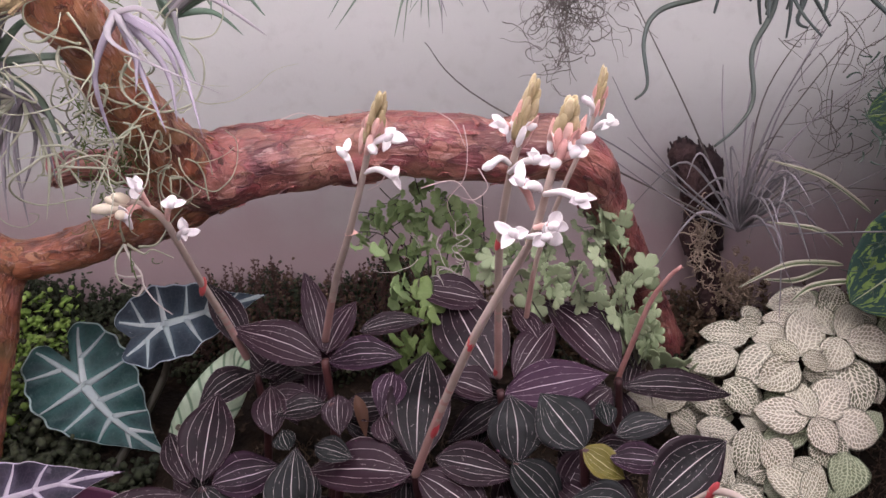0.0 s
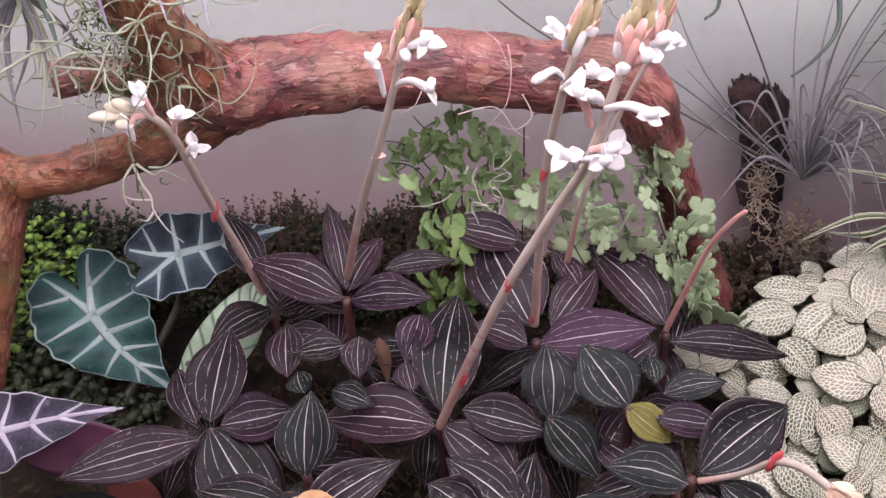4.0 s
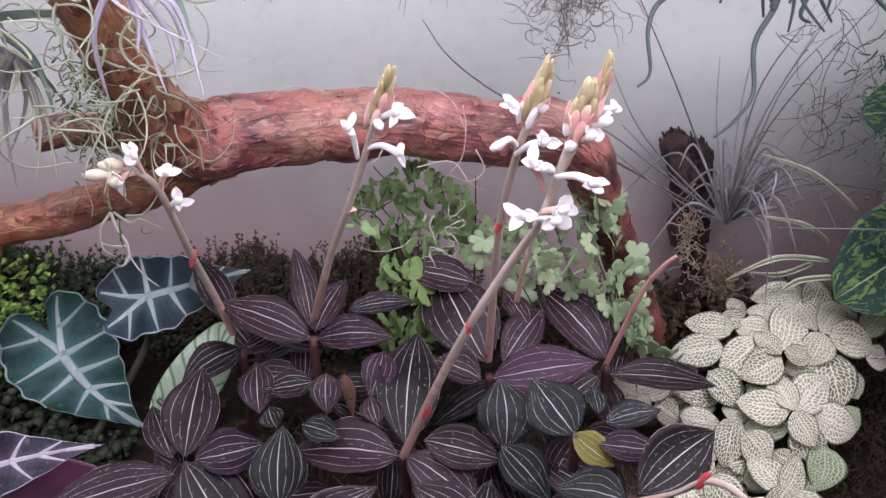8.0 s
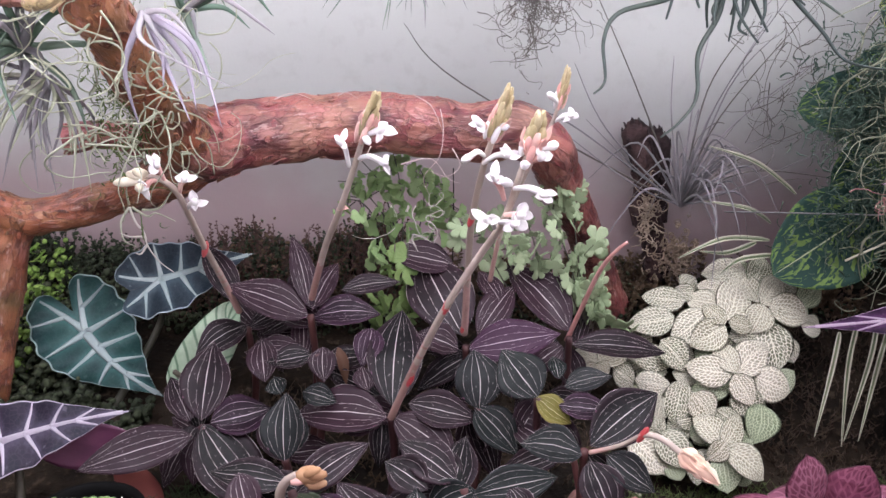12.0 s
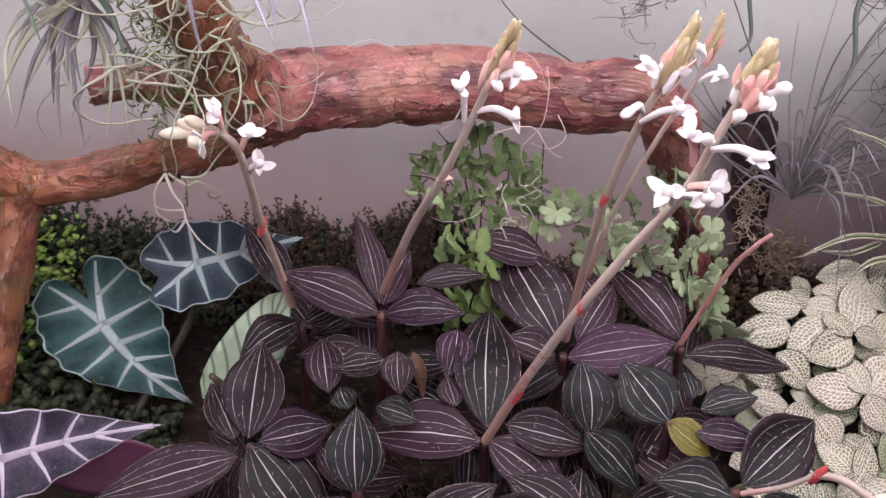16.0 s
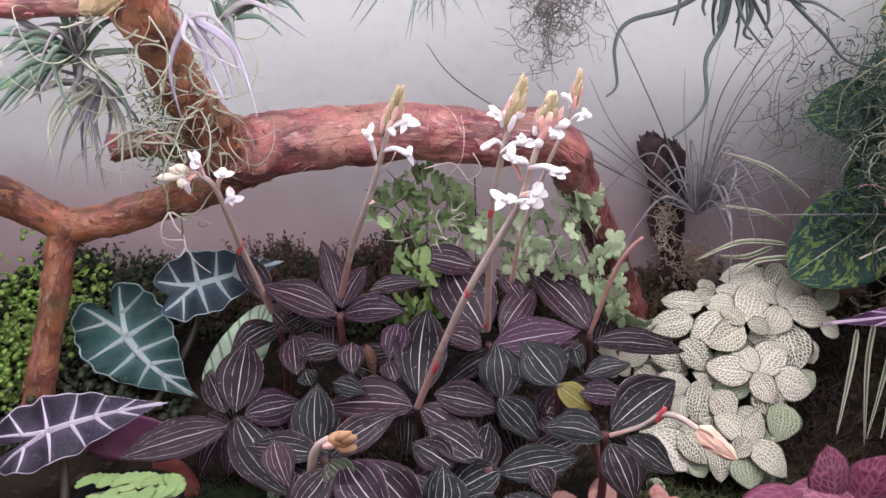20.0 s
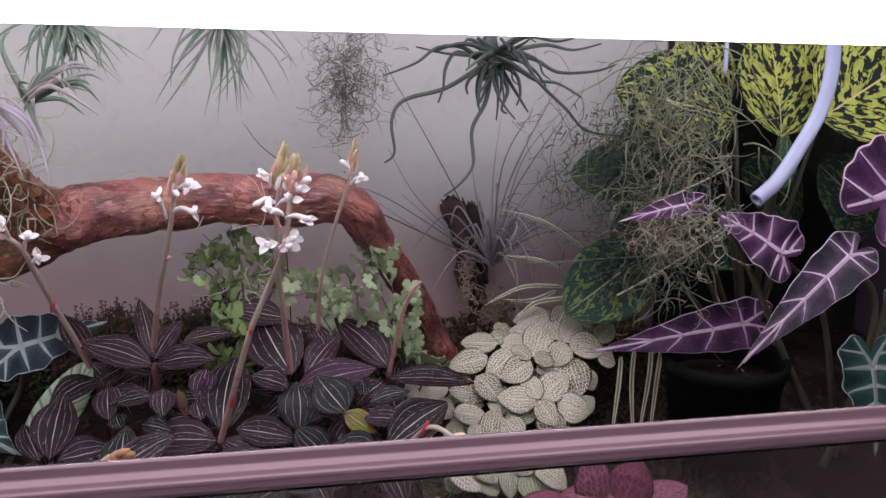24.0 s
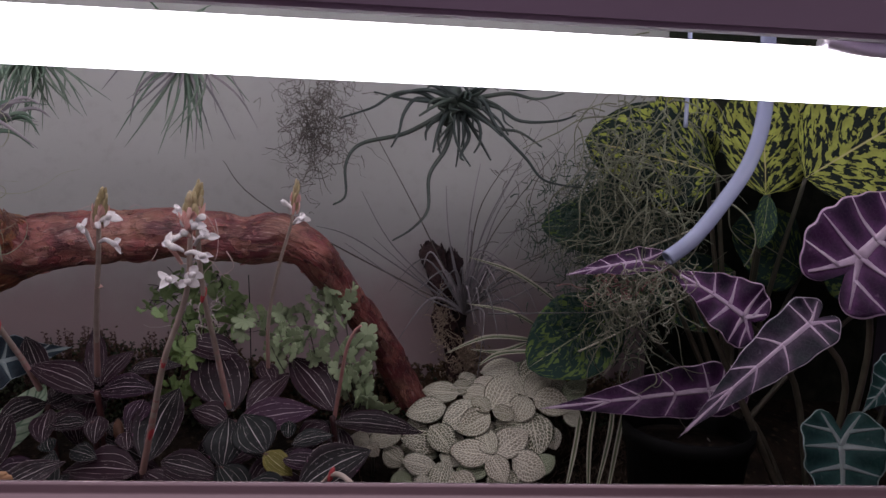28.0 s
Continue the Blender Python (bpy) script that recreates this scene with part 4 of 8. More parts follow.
def shield_leaf(plant, heart, along, facing, length, half, lobe, top, under, bend=0.0, wave=0.05, gap=0.45, cup=0.16, droop=0.16):
    """A shield-shaped blade with two lobes behind its stalk. heart: where its veins meet; length to its tip; half its width;
    lobe: how far the lobes reach back; bend: how far its tip swings aside. The veins are parts of it."""
    heart, fwd, up = Vector(heart), Vector(along).normalized(), Vector(facing)
    up = (up - fwd * up.dot(fwd)).normalized()
    side = fwd.cross(up)
    phase = heart.x * 61 + heart.z * 37
    rim = [(1.0, 0.0), (0.86, 0.10), (0.66, 0.36), (0.42, 0.70), (0.20, 0.92), (0.0, 1.0)]
    rim = [Vector((a * length, b * half, 0)) for a, b in rim] + [Vector((-a * lobe, b * half, 0)) for a, b in ((0.42, 0.96), (0.80, 0.76), (1.0, 0.48), (0.92, 0.24), (0.70, 0.11), (gap, 0.0))]
    rim = smooth_path(rim, 6)
    front = [q for q in rim if q.x >= 0]

    def breadth(a):
        for p, q in zip(front, front[1:]):
            if q.x <= a <= p.x:
                return q.y + (p.y - q.y) * (a - q.x) / max(1e-6, p.x - q.x)
        return half

    def spot(a, b, lift=0.0):
        """The place at a forwards and b aside on the blade's upper skin."""
        s = a / length
        aside = b + bend * max(0.0, s) ** 2
        h = cup * b * b / half - droop * length * s * s + 0.0016 * math.sin(a * 190 + abs(b) * 60 + phase) * min(1.0, abs(b) / half * 2)
        h += wave * half * math.sin(a * 210 + phase + (1.5 if b > 0 else 0)) * (b / half) ** 2 + lift
        return heart + fwd * a + side * aside + up * h

    runs = [([(length * 0.97 * q / 16, 0.0) for q in range(17)], 0.125, 0.020)]
    for sgn in (-1, 1):
        for k, s0 in enumerate((0.0, 0.20, 0.40, 0.58, 0.74)):
            out = s0 + (0.06 + 0.13 * k / 4 if k else 0.02)
            wide = breadth(out * length) * 0.97
            runs.append(([((s0 + (out - s0) * (q / 8) ** 1.15) * length, sgn * wide * q / 8) for q in range(9)], 0.092 - 0.011 * k, 0.018))
        runs.append(([(-0.90 * lobe * q / 8, sgn * half * (0.46 * (q / 8) ** 1.2)) for q in range(9)], 0.100, 0.026))
        runs.append(([(-lobe * (0.42 + 0.14 * q / 5), sgn * half * (0.17 + 0.72 * q / 5)) for q in range(6)], 0.060, 0.018))
    ring, skins, nr = 9, 2, len(rim)
    flat, uvs, verts = [], [], []
    for skin in range(skins):
        for sgn in (1, -1):
            for q in rim:
                inner = max(q.x, -gap * lobe)
                scallop = 1 + 0.035 * math.cos(q.x / length * 30 + phase)
                for r in range(ring + 1):
                    t = r / ring
                    a, b = inner + (q.x - inner) * t, sgn * (q.y * scallop * t + 0.00005)
                    flat.append((a, b))
                    verts.append(spot(a, b, -0.0009 * skin * (1 - 0.6 * t)))
                    uvs.append((0.5 + 0.5 * t, max(0.0, min(1.0, 0.3 + a / length * 0.7))))
    faces, mats = [], []
    block = nr * (ring + 1)
    for skin in range(skins):
        for g in range(2):
            base = (skin * 2 + g) * block
            for i in range(nr - 1):
                for r in range(ring):
                    a = base + i * (ring + 1) + r
                    q = (a, a + 1, a + ring + 2, a + ring + 1)
                    faces.append(q if (g == 0) == (skin == 0) else tuple(reversed(q)))
                    mats.append(skin)
    for g in range(2):
        for i in range(nr - 1):
            a, b = g * block + i * (ring + 1) + ring, (2 + g) * block + i * (ring + 1) + ring
            q = (a, b, b + ring + 1, a + ring + 1)
            faces.append(q if g == 0 else tuple(reversed(q)))
            mats.append(1)
    pts = np.array(flat)
    halo = np.zeros(len(pts))
    for run, w0, w1 in runs:
        for i, q in enumerate(run):
            w = half * (w0 + (w1 - w0) * i / len(run)) * 1.9 + length * 0.006
            halo = np.maximum(halo, np.exp(-((pts[:, 0] - q[0]) ** 2 + (pts[:, 1] - q[1]) ** 2) / (w * w)))
    me = mesh_of("leaf", verts, faces)
    me.polygons.foreach_set("material_index", mats)
    layer = me.uv_layers.new(name="UVMap")
    for loop in me.loops:
        layer.data[loop.index].uv = uvs[loop.vertex_index]
    me.attributes.new("halo", "FLOAT", "POINT").data.foreach_set("value", halo.tolist())
    blade = part("leaf", me, [top, under], plant)
    for run, w0, w1 in runs:
        v, f = [], []
        add_tube(v, f, [spot(a, b, 0.0002) for a, b in run], [half * (w0 + (w1 - w0) * (i / (len(run) - 1)) ** 0.8) for i in range(len(run))], 6, flat=0.22)
        part("vein", mesh_of("vein", v, f), VEIN_PINK if top in (ALO_PURPLE, ALO_TOP2) else VEIN_LILAC if top is ALO_DARK else VEIN_PALE, blade)


def arrow_leaf(plant, lobe, tip, width, top, under, facing, wave=0.05):
    """A shield leaf told by the ends of its lobes, its tip and its width."""
    lobe, tip = Vector(lobe), Vector(tip)
    run = tip - lobe
    shield_leaf(plant, lobe + run * 0.27, run, facing, run.length * 0.73, width / 2, run.length * 0.27, top, under, wave=wave)


def leaf_stalk(plant, points):
    tube("leaf_stalk", points, 0.0022, 0.004, ALO_STALK, plant, "", 7)


def net_rosette(clump, at, size, count, top, turn, facing_up=0.72):
    """Crossed pairs of broad leaves round one growing point."""
    c = CHANCE
    at = Vector(at)
    n = Vector((c.uniform(-0.2, 0.2), -0.72 + c.uniform(-0.15, 0.15), facing_up)).normalized()
    x = n.cross(Vector((0, 1, 0.3))).normalized()
    y = n.cross(x)
    for k in range(count):
        a = turn + k * 2 * math.pi / count + c.uniform(-0.25, 0.25)
        small = 0.72 if k % 2 else 1.0
        d = x * math.cos(a) + y * math.sin(a) + n * (0.42 if k % 2 else 0.12)
        length = size * small * c.uniform(0.9, 1.12)
        leaf(clump, at + d * 0.002 + n * (0.002 if k % 2 else -0.003), at + d.normalized() * length, length * c.uniform(0.60, 0.72), top, NET_UNDER, facing=n, outline=net_outline, cup=0.12, droop=c.uniform(0.15, 0.35), along=9, across=4, quilt=0.0005)
    g = ground_z(at.x, at.y)
    tube("stem", [(at.x, at.y + 0.012, min(g, at.z - 0.02)), at - n * 0.004], 0.0018, 0.0014, ALO_STALK, clump, "", 5, 3)


def net_leaf(clump, base, tip, width, top):
    c = CHANCE
    leaf(clump, base, Vector(base).lerp(Vector(tip), 1.10), width * 1.22, top, NET_UNDER, facing=(c.uniform(-0.15, 0.15), -0.78, 0.62), outline=net_outline, cup=c.uniform(-0.1, 0.25), droop=c.uniform(0.15, 0.4), along=10, across=5, quilt=0.0005, sway=c.uniform(-0.06, 0.06), thick=0.0008)


def pink_leaf(clump, base, tip, width):
    """A plump round leaf, swollen between its veins, on a short stalk from the soil."""
    c = CHANCE
    base = Vector(base)
    leaf(clump, base, tip, width, NET_PINK, NET_PINK, facing=(c.uniform(-0.2, 0.2), -0.45, 0.9), outline=net_outline, cup=c.uniform(-0.45, -0.2), droop=c.uniform(0.2, 0.4), along=12, across=6, quilt=0.0009, thick=0.0016)
    tube("stem", [(base.x, base.y + 0.006, ground_z(base.x, base.y + 0.006) - 0.003), base], 0.0016, 0.0012, NET_PINK, clump, "", 5, 3)


def net_stem(clump, at):
    g = ground_z(at[0], at[1] + 0.01)
    tube("stem", [(at[0], at[1] + 0.012, g - 0.003), (at[0], at[1] + 0.004, at[2] - 0.006)], 0.0018, 0.0014, ALO_STALK, clump, "", 5, 3)


def net_outline(s):
    return max(0.0, math.sin(math.pi * min(1.0, s ** 0.90))) ** 0.62 * (1 - 0.25 * s ** 4) if s < 1 else 0.0


def fan_mesh(k):
    """A fan-shaped leaflet, one unit across, in two skins. 0 to 3: deeply cut, toothed lobes; 4 to 7: round with a scalloped edge; 8 to 11: shallow lobes."""
    c = random.Random(k)
    style, k = k // 4, k % 4
    lobes, wide = ((5 + k % 2, 2.35 + 0.08 * k), (9 + k, 2.2), (4 + k % 3, 1.65 + 0.10 * k))[style]
    reach = [c.uniform(0.88, 1.08) for _ in range(lobes + 1)]
    rings, n = 5, 60 if style == 0 else 44
    verts, faces = [], []
    for skin in (0, 1):
        for r in range(rings + 1):
            for i in range(n + 1):
                a = -wide + 2 * wide * i / n
                s = (a / wide + 1) / 2 * lobes
                beat = abs(math.sin(math.pi * s))
                edge = (0.44 + 0.27 * beat ** 0.55, 0.80 + 0.10 * beat ** 0.5, 0.66 + 0.18 * beat ** 0.4)[style]
                if style == 0:
                    edge = edge * reach[int(s)] + 0.045 * abs(math.sin(math.pi * s * 3)) ** 0.6
                    bend = -0.05 * (r / rings * edge) ** 2 + 0.035 * r / rings * (beat - 0.5) + 0.03 * (r / rings) ** 2 * math.sin(a * 1.5 + k)
                elif style == 2:
                    edge += 0.05 * abs(math.sin((a / wide + 1) * math.pi * lobes * 1.5)) ** 0.5
                edge *= (1 - 0.10 * (a / wide) ** 2) * (1 + 0.06 * math.sin(a * 2 + k * 2))
                q = r / rings * edge
                lift = bend if style == 0 else -0.035 * q * q + 0.025 * q * q * math.cos(a * lobes / wide * 3.1 + k) + 0.014 * q * math.cos(a * 16) + 0.05 * q * math.sin(a + k)
                verts.append((q * math.sin(a), q * math.cos(a), lift - 0.02 * skin))
    per = (rings + 1) * (n + 1)
    for r in range(rings):
        for i in range(n):
            a = r * (n + 1) + i
            faces.append((a + 1, a + n + 2, a + n + 1, a))
            faces.append((per + a, per + a + n + 1, per + a + n + 2, per + a + 1))
    for i in range(n):
        a = rings * (n + 1) + i
        faces.append((a + 1, per + a + 1, per + a, a))
    return mesh_of("leaflet", verts, faces)


FAN_MESHES = [fan_mesh(i) for i in range(12)]
FAN_SETS = {}


def leaflet(parent, at, heading, facing, size, material, style=0):
    """One fan-shaped leaflet; alike ones share their mesh."""
    key = (CHANCE.randrange(4) + 4 * style, material.name)
    if key not in FAN_SETS:
        me = FAN_MESHES[key[0]].copy()
        me.polygons.foreach_set("use_smooth", [True] * len(me.polygons))
        me.materials.append(material)
        FAN_SETS[key] = me
    ob = new("leaflet", FAN_SETS[key])
    y = Vector(heading).normalized()
    x = y.cross(Vector(facing)).normalized()
    z = x.cross(y)
    m = Matrix((x, y, z)).transposed().to_4x4()
    ob.parent = parent
    ob.matrix_basis = Matrix.Translation(Vector(at) - root_of(parent)) @ m @ Matrix.Scale(size, 4)
    return ob


def fan_frond(fern, points, leaflets, material, style=0):
    """A wiry stalk with fan leaflets, each told by its middle and its width, on thin side stalks."""
    c = CHANCE
    stalk = tube("frond", points, 0.0008, 0.0004, ALO_STALK, fern, "thin dark frond stalk", 5)
    path = smooth_path(points, 9)
    v, f = [], []
    more = [(x + c.uniform(-0.8, 0.8) * w, y + c.uniform(0.002, 0.007), z + c.uniform(-0.8, 0.6) * w, w * c.uniform(0.6, 0.9)) for x, y, z, w in leaflets for _ in range(2 if style else 1)]
    for x, y, z, wide in leaflets + more:
        mid = Vector((x, y, z))
        low = [q for q in path if q.z < z + 0.004] or path[:1]
        near = min(low, key=lambda q: (q - mid).length)
        h = (mid - near).normalized() + Vector((c.uniform(-0.5, 0.5), -0.2, c.uniform(-0.3, 0.6)))
        h.y *= 0.4
        h.normalize()
        foot = mid - h * wide * 0.36
        leaflet(stalk, foot, h, (c.uniform(-0.22, 0.22), -0.85, 0.48 + c.uniform(-0.2, 0.2)), wide * (c.uniform(0.72, 0.90) if style else c.uniform(0.88, 1.05)), material, style)
        add_tube(v, f, [near, near.lerp(foot, 0.6) + Vector((0, 0.002, -0.002)), foot], [0.0004, 0.0003, 0.0003], 4)
    tagged(part("side_stalks", mesh_of("side_stalks", v, f), ALO_STALK, stalk), kind="stuff")


def lime_frond(fern, points, leaflets):
    """A frond of round scalloped leaflets that overlap in two rows; each is told by its middle, width and bearing."""
    c = CHANCE
    stalk = tube("frond", points, 0.0010, 0.0006, ALO_STALK, fern, "thin frond stalk", 5)
    for x, y, z, wide, bearing in leaflets:
        h = Vector((math.cos(bearing) + 0.35, math.sin(bearing), 0.05)).normalized()
        leaflet(stalk, Vector((x, y, z)) - h * wide * 0.40, h, (c.uniform(-0.1, 0.1), -0.30, 0.95), wide * 1.02, LIME, 1)


def air_plant(at, label, blades, length, width, heading, cone, mats, seed, droop=0.3, group="air plants", name="air_plant", sides=(0.5, 1.0)):
    """A tuft of tapering blades that spring from one point about a heading."""
    c = random.Random(seed)
    at, heading = Vector(at), Vector(heading).normalized()
    ob = thing(name, at, label, "air plant", group)
    for k in range(blades):
        d = heading + Vector((c.gauss(0, cone), c.gauss(0, cone), c.gauss(0, cone)))
        d.normalize()
        d.y = min(d.y, 0.35)
        ln = length * c.uniform(*sides)
        tip = at + d * ln
        tip.y = min(tip.y, WALL_Y - 0.012)
        mid = at + d * ln * 0.55 + Vector((0, 0, droop * ln * 0.28)) + Vector((c.gauss(0, 0.11), c.gauss(0, 0.08), c.gauss(0, 0.06))) * ln
        path = smooth_path([at, mid, tip - Vector((0, 0, droop * ln * 0.35))], 7)
        n = len(path)
        v, f = [], []
        add_tube(v, f, path, [width * 0.5 * max(0.06, (1 - i / (n - 1)) ** 0.8) * (1.25 if i < 2 else 1.0) for i in range(n)], 6, flat=0.35)
        part("blade", mesh_of("blade", v, f), mats[k % len(mats)], ob)
    return ob


def tentacle(plant, points, r, material=OCTOPUS, name="blade", label=""):
    tube(name, points, r, r * 0.3, material, plant, label, 7, 7)


def shoots(name, label, category, material, seed, count, spot, height, spread, radius, twigs=3):
    """Upright mossy shoots, each with short side twigs, as one uncountable mass."""
    c = random.Random(seed)
    v, f = [], []
    for _ in range(count):
        x, y = spot(c)
        z = ground_z(x, y) - 0.002
        h = height * c.uniform(0.45, 1.2)
        top = Vector((x + c.gauss(0, spread * h), y + c.gauss(0, spread * h), z + h))
        top.y = min(top.y, WALL_Y - 0.004)
        foot = Vector((x, min(y, WALL_Y - 0.004), z))
        add_tube(v, f, [foot, foot.lerp(top, 0.5) + Vector((c.gauss(0, 0.1 * h), 0, 0)), top], [radius, radius * 0.8, radius * 0.3], 3)
        for k in range(twigs):
            p = foot.lerp(top, c.uniform(0.3, 0.95))
            d = Vector((c.uniform(-1, 1), c.uniform(-1, 1), c.uniform(0.1, 0.9))) * h * (0.28 if twigs < 12 else 0.14)
            q = p + d
            q.y = min(q.y, WALL_Y - 0.003)
            add_tube(v, f, [p, q], [radius * 0.9, radius * 0.4], 3)
    return tagged(part(name, mesh_of(name, v, f), material), label, category, kind="stuff")


def sprigs(name, label, category, material, seed, count, spot, height, size, leaves=16):
    """Leafy sprigs: thin upright stems with small pointed leaves all round, as one uncountable mass."""
    c = random.Random(seed)
    v, f = [], []
    for _ in range(count):
        x, y = spot(c)
        foot = Vector((x, min(y, WALL_Y - 0.006), ground_z(x, y) - 0.002))
        h = height * c.uniform(0.4, 1.15)
        top = foot + Vector((c.gauss(0, 0.25), c.gauss(-0.1, 0.2), 1)) * h
        top.y = min(top.y, WALL_Y - 0.006)
        add_tube(v, f, [foot, foot.lerp(top, 0.5), top], [0.0007, 0.0006, 0.0003], 3)
        for k in range(leaves):
            s = (k + c.random()) / leaves
            p = foot.lerp(top, 0.25 + 0.75 * s)
            d = Vector((c.uniform(-1, 1), c.uniform(-1, 0.6), c.uniform(-0.1, 0.9))).normalized() * size * c.uniform(0.6, 1.2)
            w = d.cross(Vector((c.uniform(-1, 1), -1, c.uniform(-1, 1)))).normalized() * d.length * 0.32
            n = d.cross(w).normalized() * size * 0.08
            i = len(v)
            pts = [p, p + d * 0.5 + w, p + d, p + d * 0.5 - w, p + d * 0.5 + n, p + d * 0.5 - n]
            for q in pts:
                q.y = min(q.y, WALL_Y - 0.003)
            v += pts
            for a, b in ((0, 1), (1, 2), (2, 3), (3, 0)):
                f.append((i + a, i + b, i + 4))
                f.append((i + b, i + a, i + 5))
    return tagged(part(name, mesh_of(name, v, f), material, smooth=False), label, category, kind="stuff")


def carpet(name, label, material, seed, count, spot, size, lift, category="ground cover"):
    """A mat of tiny round leaves, as one uncountable mass."""
    c = random.Random(seed)
    v, f = [], []
    for _ in range(count):
        x, y = spot(c)
        p = Vector((x, y, ground_z(x, y) + abs(c.gauss(0, lift)) + 0.001))
        n = Vector((c.gauss(0, 0.45), -0.5 + c.gauss(0, 0.4), 0.8)).normalized()
        a = n.cross(Vector((c.uniform(-1, 1), c.uniform(-1, 1), 0.2))).normalized()
        b = n.cross(a)
        r = size * c.uniform(0.6, 1.2)
        i = len(v)
        v.append(p + n * r * 0.25)
        for k in range(6):
            t = k * math.pi / 3
            v.append(p + a * math.cos(t) * r + b * math.sin(t) * r * 0.85)
        v.append(p - n * r * 0.1)
        for k in range(6):
            f.append((i, i + 1 + k, i + 1 + (k + 1) % 6))
            f.append((i + 7, i + 1 + (k + 1) % 6, i + 1 + k))
    return tagged(part(name, mesh_of(name, v, f), material), label, category, kind="stuff")


def tangle(name, label, category, material, seed, count, centre, size, length, radius, bend=1.6, sag=0.1):
    """A tangled ball of threads."""
    c = random.Random(seed)
    v, f = [], []
    for _ in range(count):
        s = Vector([centre[i] + c.gauss(0, size[i]) for i in range(3)])
        s.y = min(s.y, WALL_Y - 0.006)
        path = curl(s, (c.uniform(-1, 1), c.uniform(-1, 1), c.uniform(-1, 1)), length * c.uniform(0.4, 1.2), c, bend, sag, 10)
        for q in path:
            q.y = min(q.y, WALL_Y - 0.004)
        r = radius * c.uniform(0.6, 1.3)
        path = smooth_path(path, 3)
        add_tube(v, f, path, [r * (1 - 0.6 * i / len(path)) for i in range(len(path))], 4)
    return tagged(part(name, mesh_of(name, v, f), material), label, category, kind="stuff")


def lathe(profile, at, sides=32):
    """A turned shape: profile of (radius, height), closed."""
    v, f = [], []
    for r, h in profile:
        for k in range(sides):
            a = 2 * math.pi * k / sides
            v.append((at[0] + r * math.cos(a), at[1] + r * math.sin(a), at[2] + h))
    for i in range(len(profile) - 1):
        for k in range(sides):
            a, b = i * sides + k, i * sides + (k + 1) % sides
            f.append((a, b, b + sides, a + sides))
    return v, f


def flower_pot(at, r, h, label, grit=60, group="plant pots"):
    ob = thing("plant_pot", at, label, "plant pot", group)
    v, f = lathe([(0.0, 0.0), (r * 0.78, 0.0), (r * 0.95, h * 0.86), (r, h * 0.87), (r * 1.02, h), (r * 0.95, h), (r * 0.92, h * 0.88), (r * 0.72, 0.004), (0.0, 0.004)], at)
    part("shell", mesh_of("shell", v, f), BLACK_POT, ob, "thin black plastic shell")
    v, f = lathe([(0.0, h * 0.80), (r * 0.5, h * 0.83), (r * 0.90, h * 0.80), (r * 0.84, h * 0.5), (0.0, h * 0.5)], at)
    part("potting_mix", mesh_of("potting_mix", v, f), SOIL, ob, "dark potting mix with pale grit")
    c = random.Random(5)
    v, f = [], []
    for _ in range(grit):
        a, q = c.uniform(0, 6.28), r * 0.84 * math.sqrt(c.random())
        p = Vector((at[0] + q * math.cos(a), at[1] + q * math.sin(a), at[2] + h * 0.825))
        add_tube(v, f, [p, p + Vector((c.gauss(0, 0.002), c.gauss(0, 0.002), 0.0015))], [0.0009, 0.0005], 5)
    part("grit", mesh_of("grit", v, f), PERLITE, ob, "scattered pale grit")
    return ob

SPRIG = plain("sprig_green", (0.03, 0.085, 0.022), (0.06, 0.13, 0.04), 0.5, 60.0)
ROOT_PALE = plain("pale_root", (0.50, 0.38, 0.36), (0.62, 0.50, 0.47), 0.8, 60.0)
PETAL_DUSK = plain("dusky_root", (0.22, 0.10, 0.10), (0.34, 0.18, 0.17), 0.7, 60.0)


def striped_blade(plant, points, width):
    """A strap leaf with a green middle between cream edges."""
    path = smooth_path(points, 8)
    n = len(path)
    blade = None
    for k, (lo, hi, m) in enumerate(((-0.42, 0.42, STRIPE), (-1.0, -0.40, STRIPE_PALE), (0.40, 1.0, STRIPE_PALE))):
        v, f = [], []
        for i, p in enumerate(path):
            s = i / (n - 1)
            d = (path[min(i + 1, n - 1)] - path[max(i - 1, 0)]).normalized()
            x = d.cross(Vector((0, -0.75, 0.65))).normalized()
            z = x.cross(d)
            r = width / 2 * strap(s) + 0.0003
            for j, u in enumerate((lo, hi)):
                for h in (0.0002, -0.0003):
                    v.append(p + x * u * r + z * (h + abs(u) * r * 0.45))
        for i in range(n - 1):
            a = i * 4
            f += [(a, a + 2, a + 6, a + 4), (a + 5, a + 7, a + 3, a + 1), (a + 2, a + 3, a + 7, a + 6), (a + 4, a + 5, a + 1, a)]
        ob = part("blade" if k == 0 else "pale_edge", mesh_of("blade", v, f), m, plant if k == 0 else blade)
        blade = ob if k == 0 else blade


def hose_tube(hose, points, r):
    """A hollow hose with a wall of its own."""
    path = smooth_path(points, 8)
    v, f = [], []
    sides = 16
    for rr in (r, r * 0.72):
        add_tube(v, f, path, [rr] * len(path), sides)
        f.pop(), f.pop()
    n, per = len(path), len(path) * sides
    half = len(f) // 2
    f[half:] = [tuple(reversed(q)) for q in f[half:]]
    for base in (0, (n - 1) * sides):
        for k in range(sides):
            a, b = base + k, base + (k + 1) % sides
            q = (a, b, per + b, per + a)
            f.append(q if base else tuple(reversed(q)))
    part("wall", mesh_of("wall", v, f), HOSE, hose)


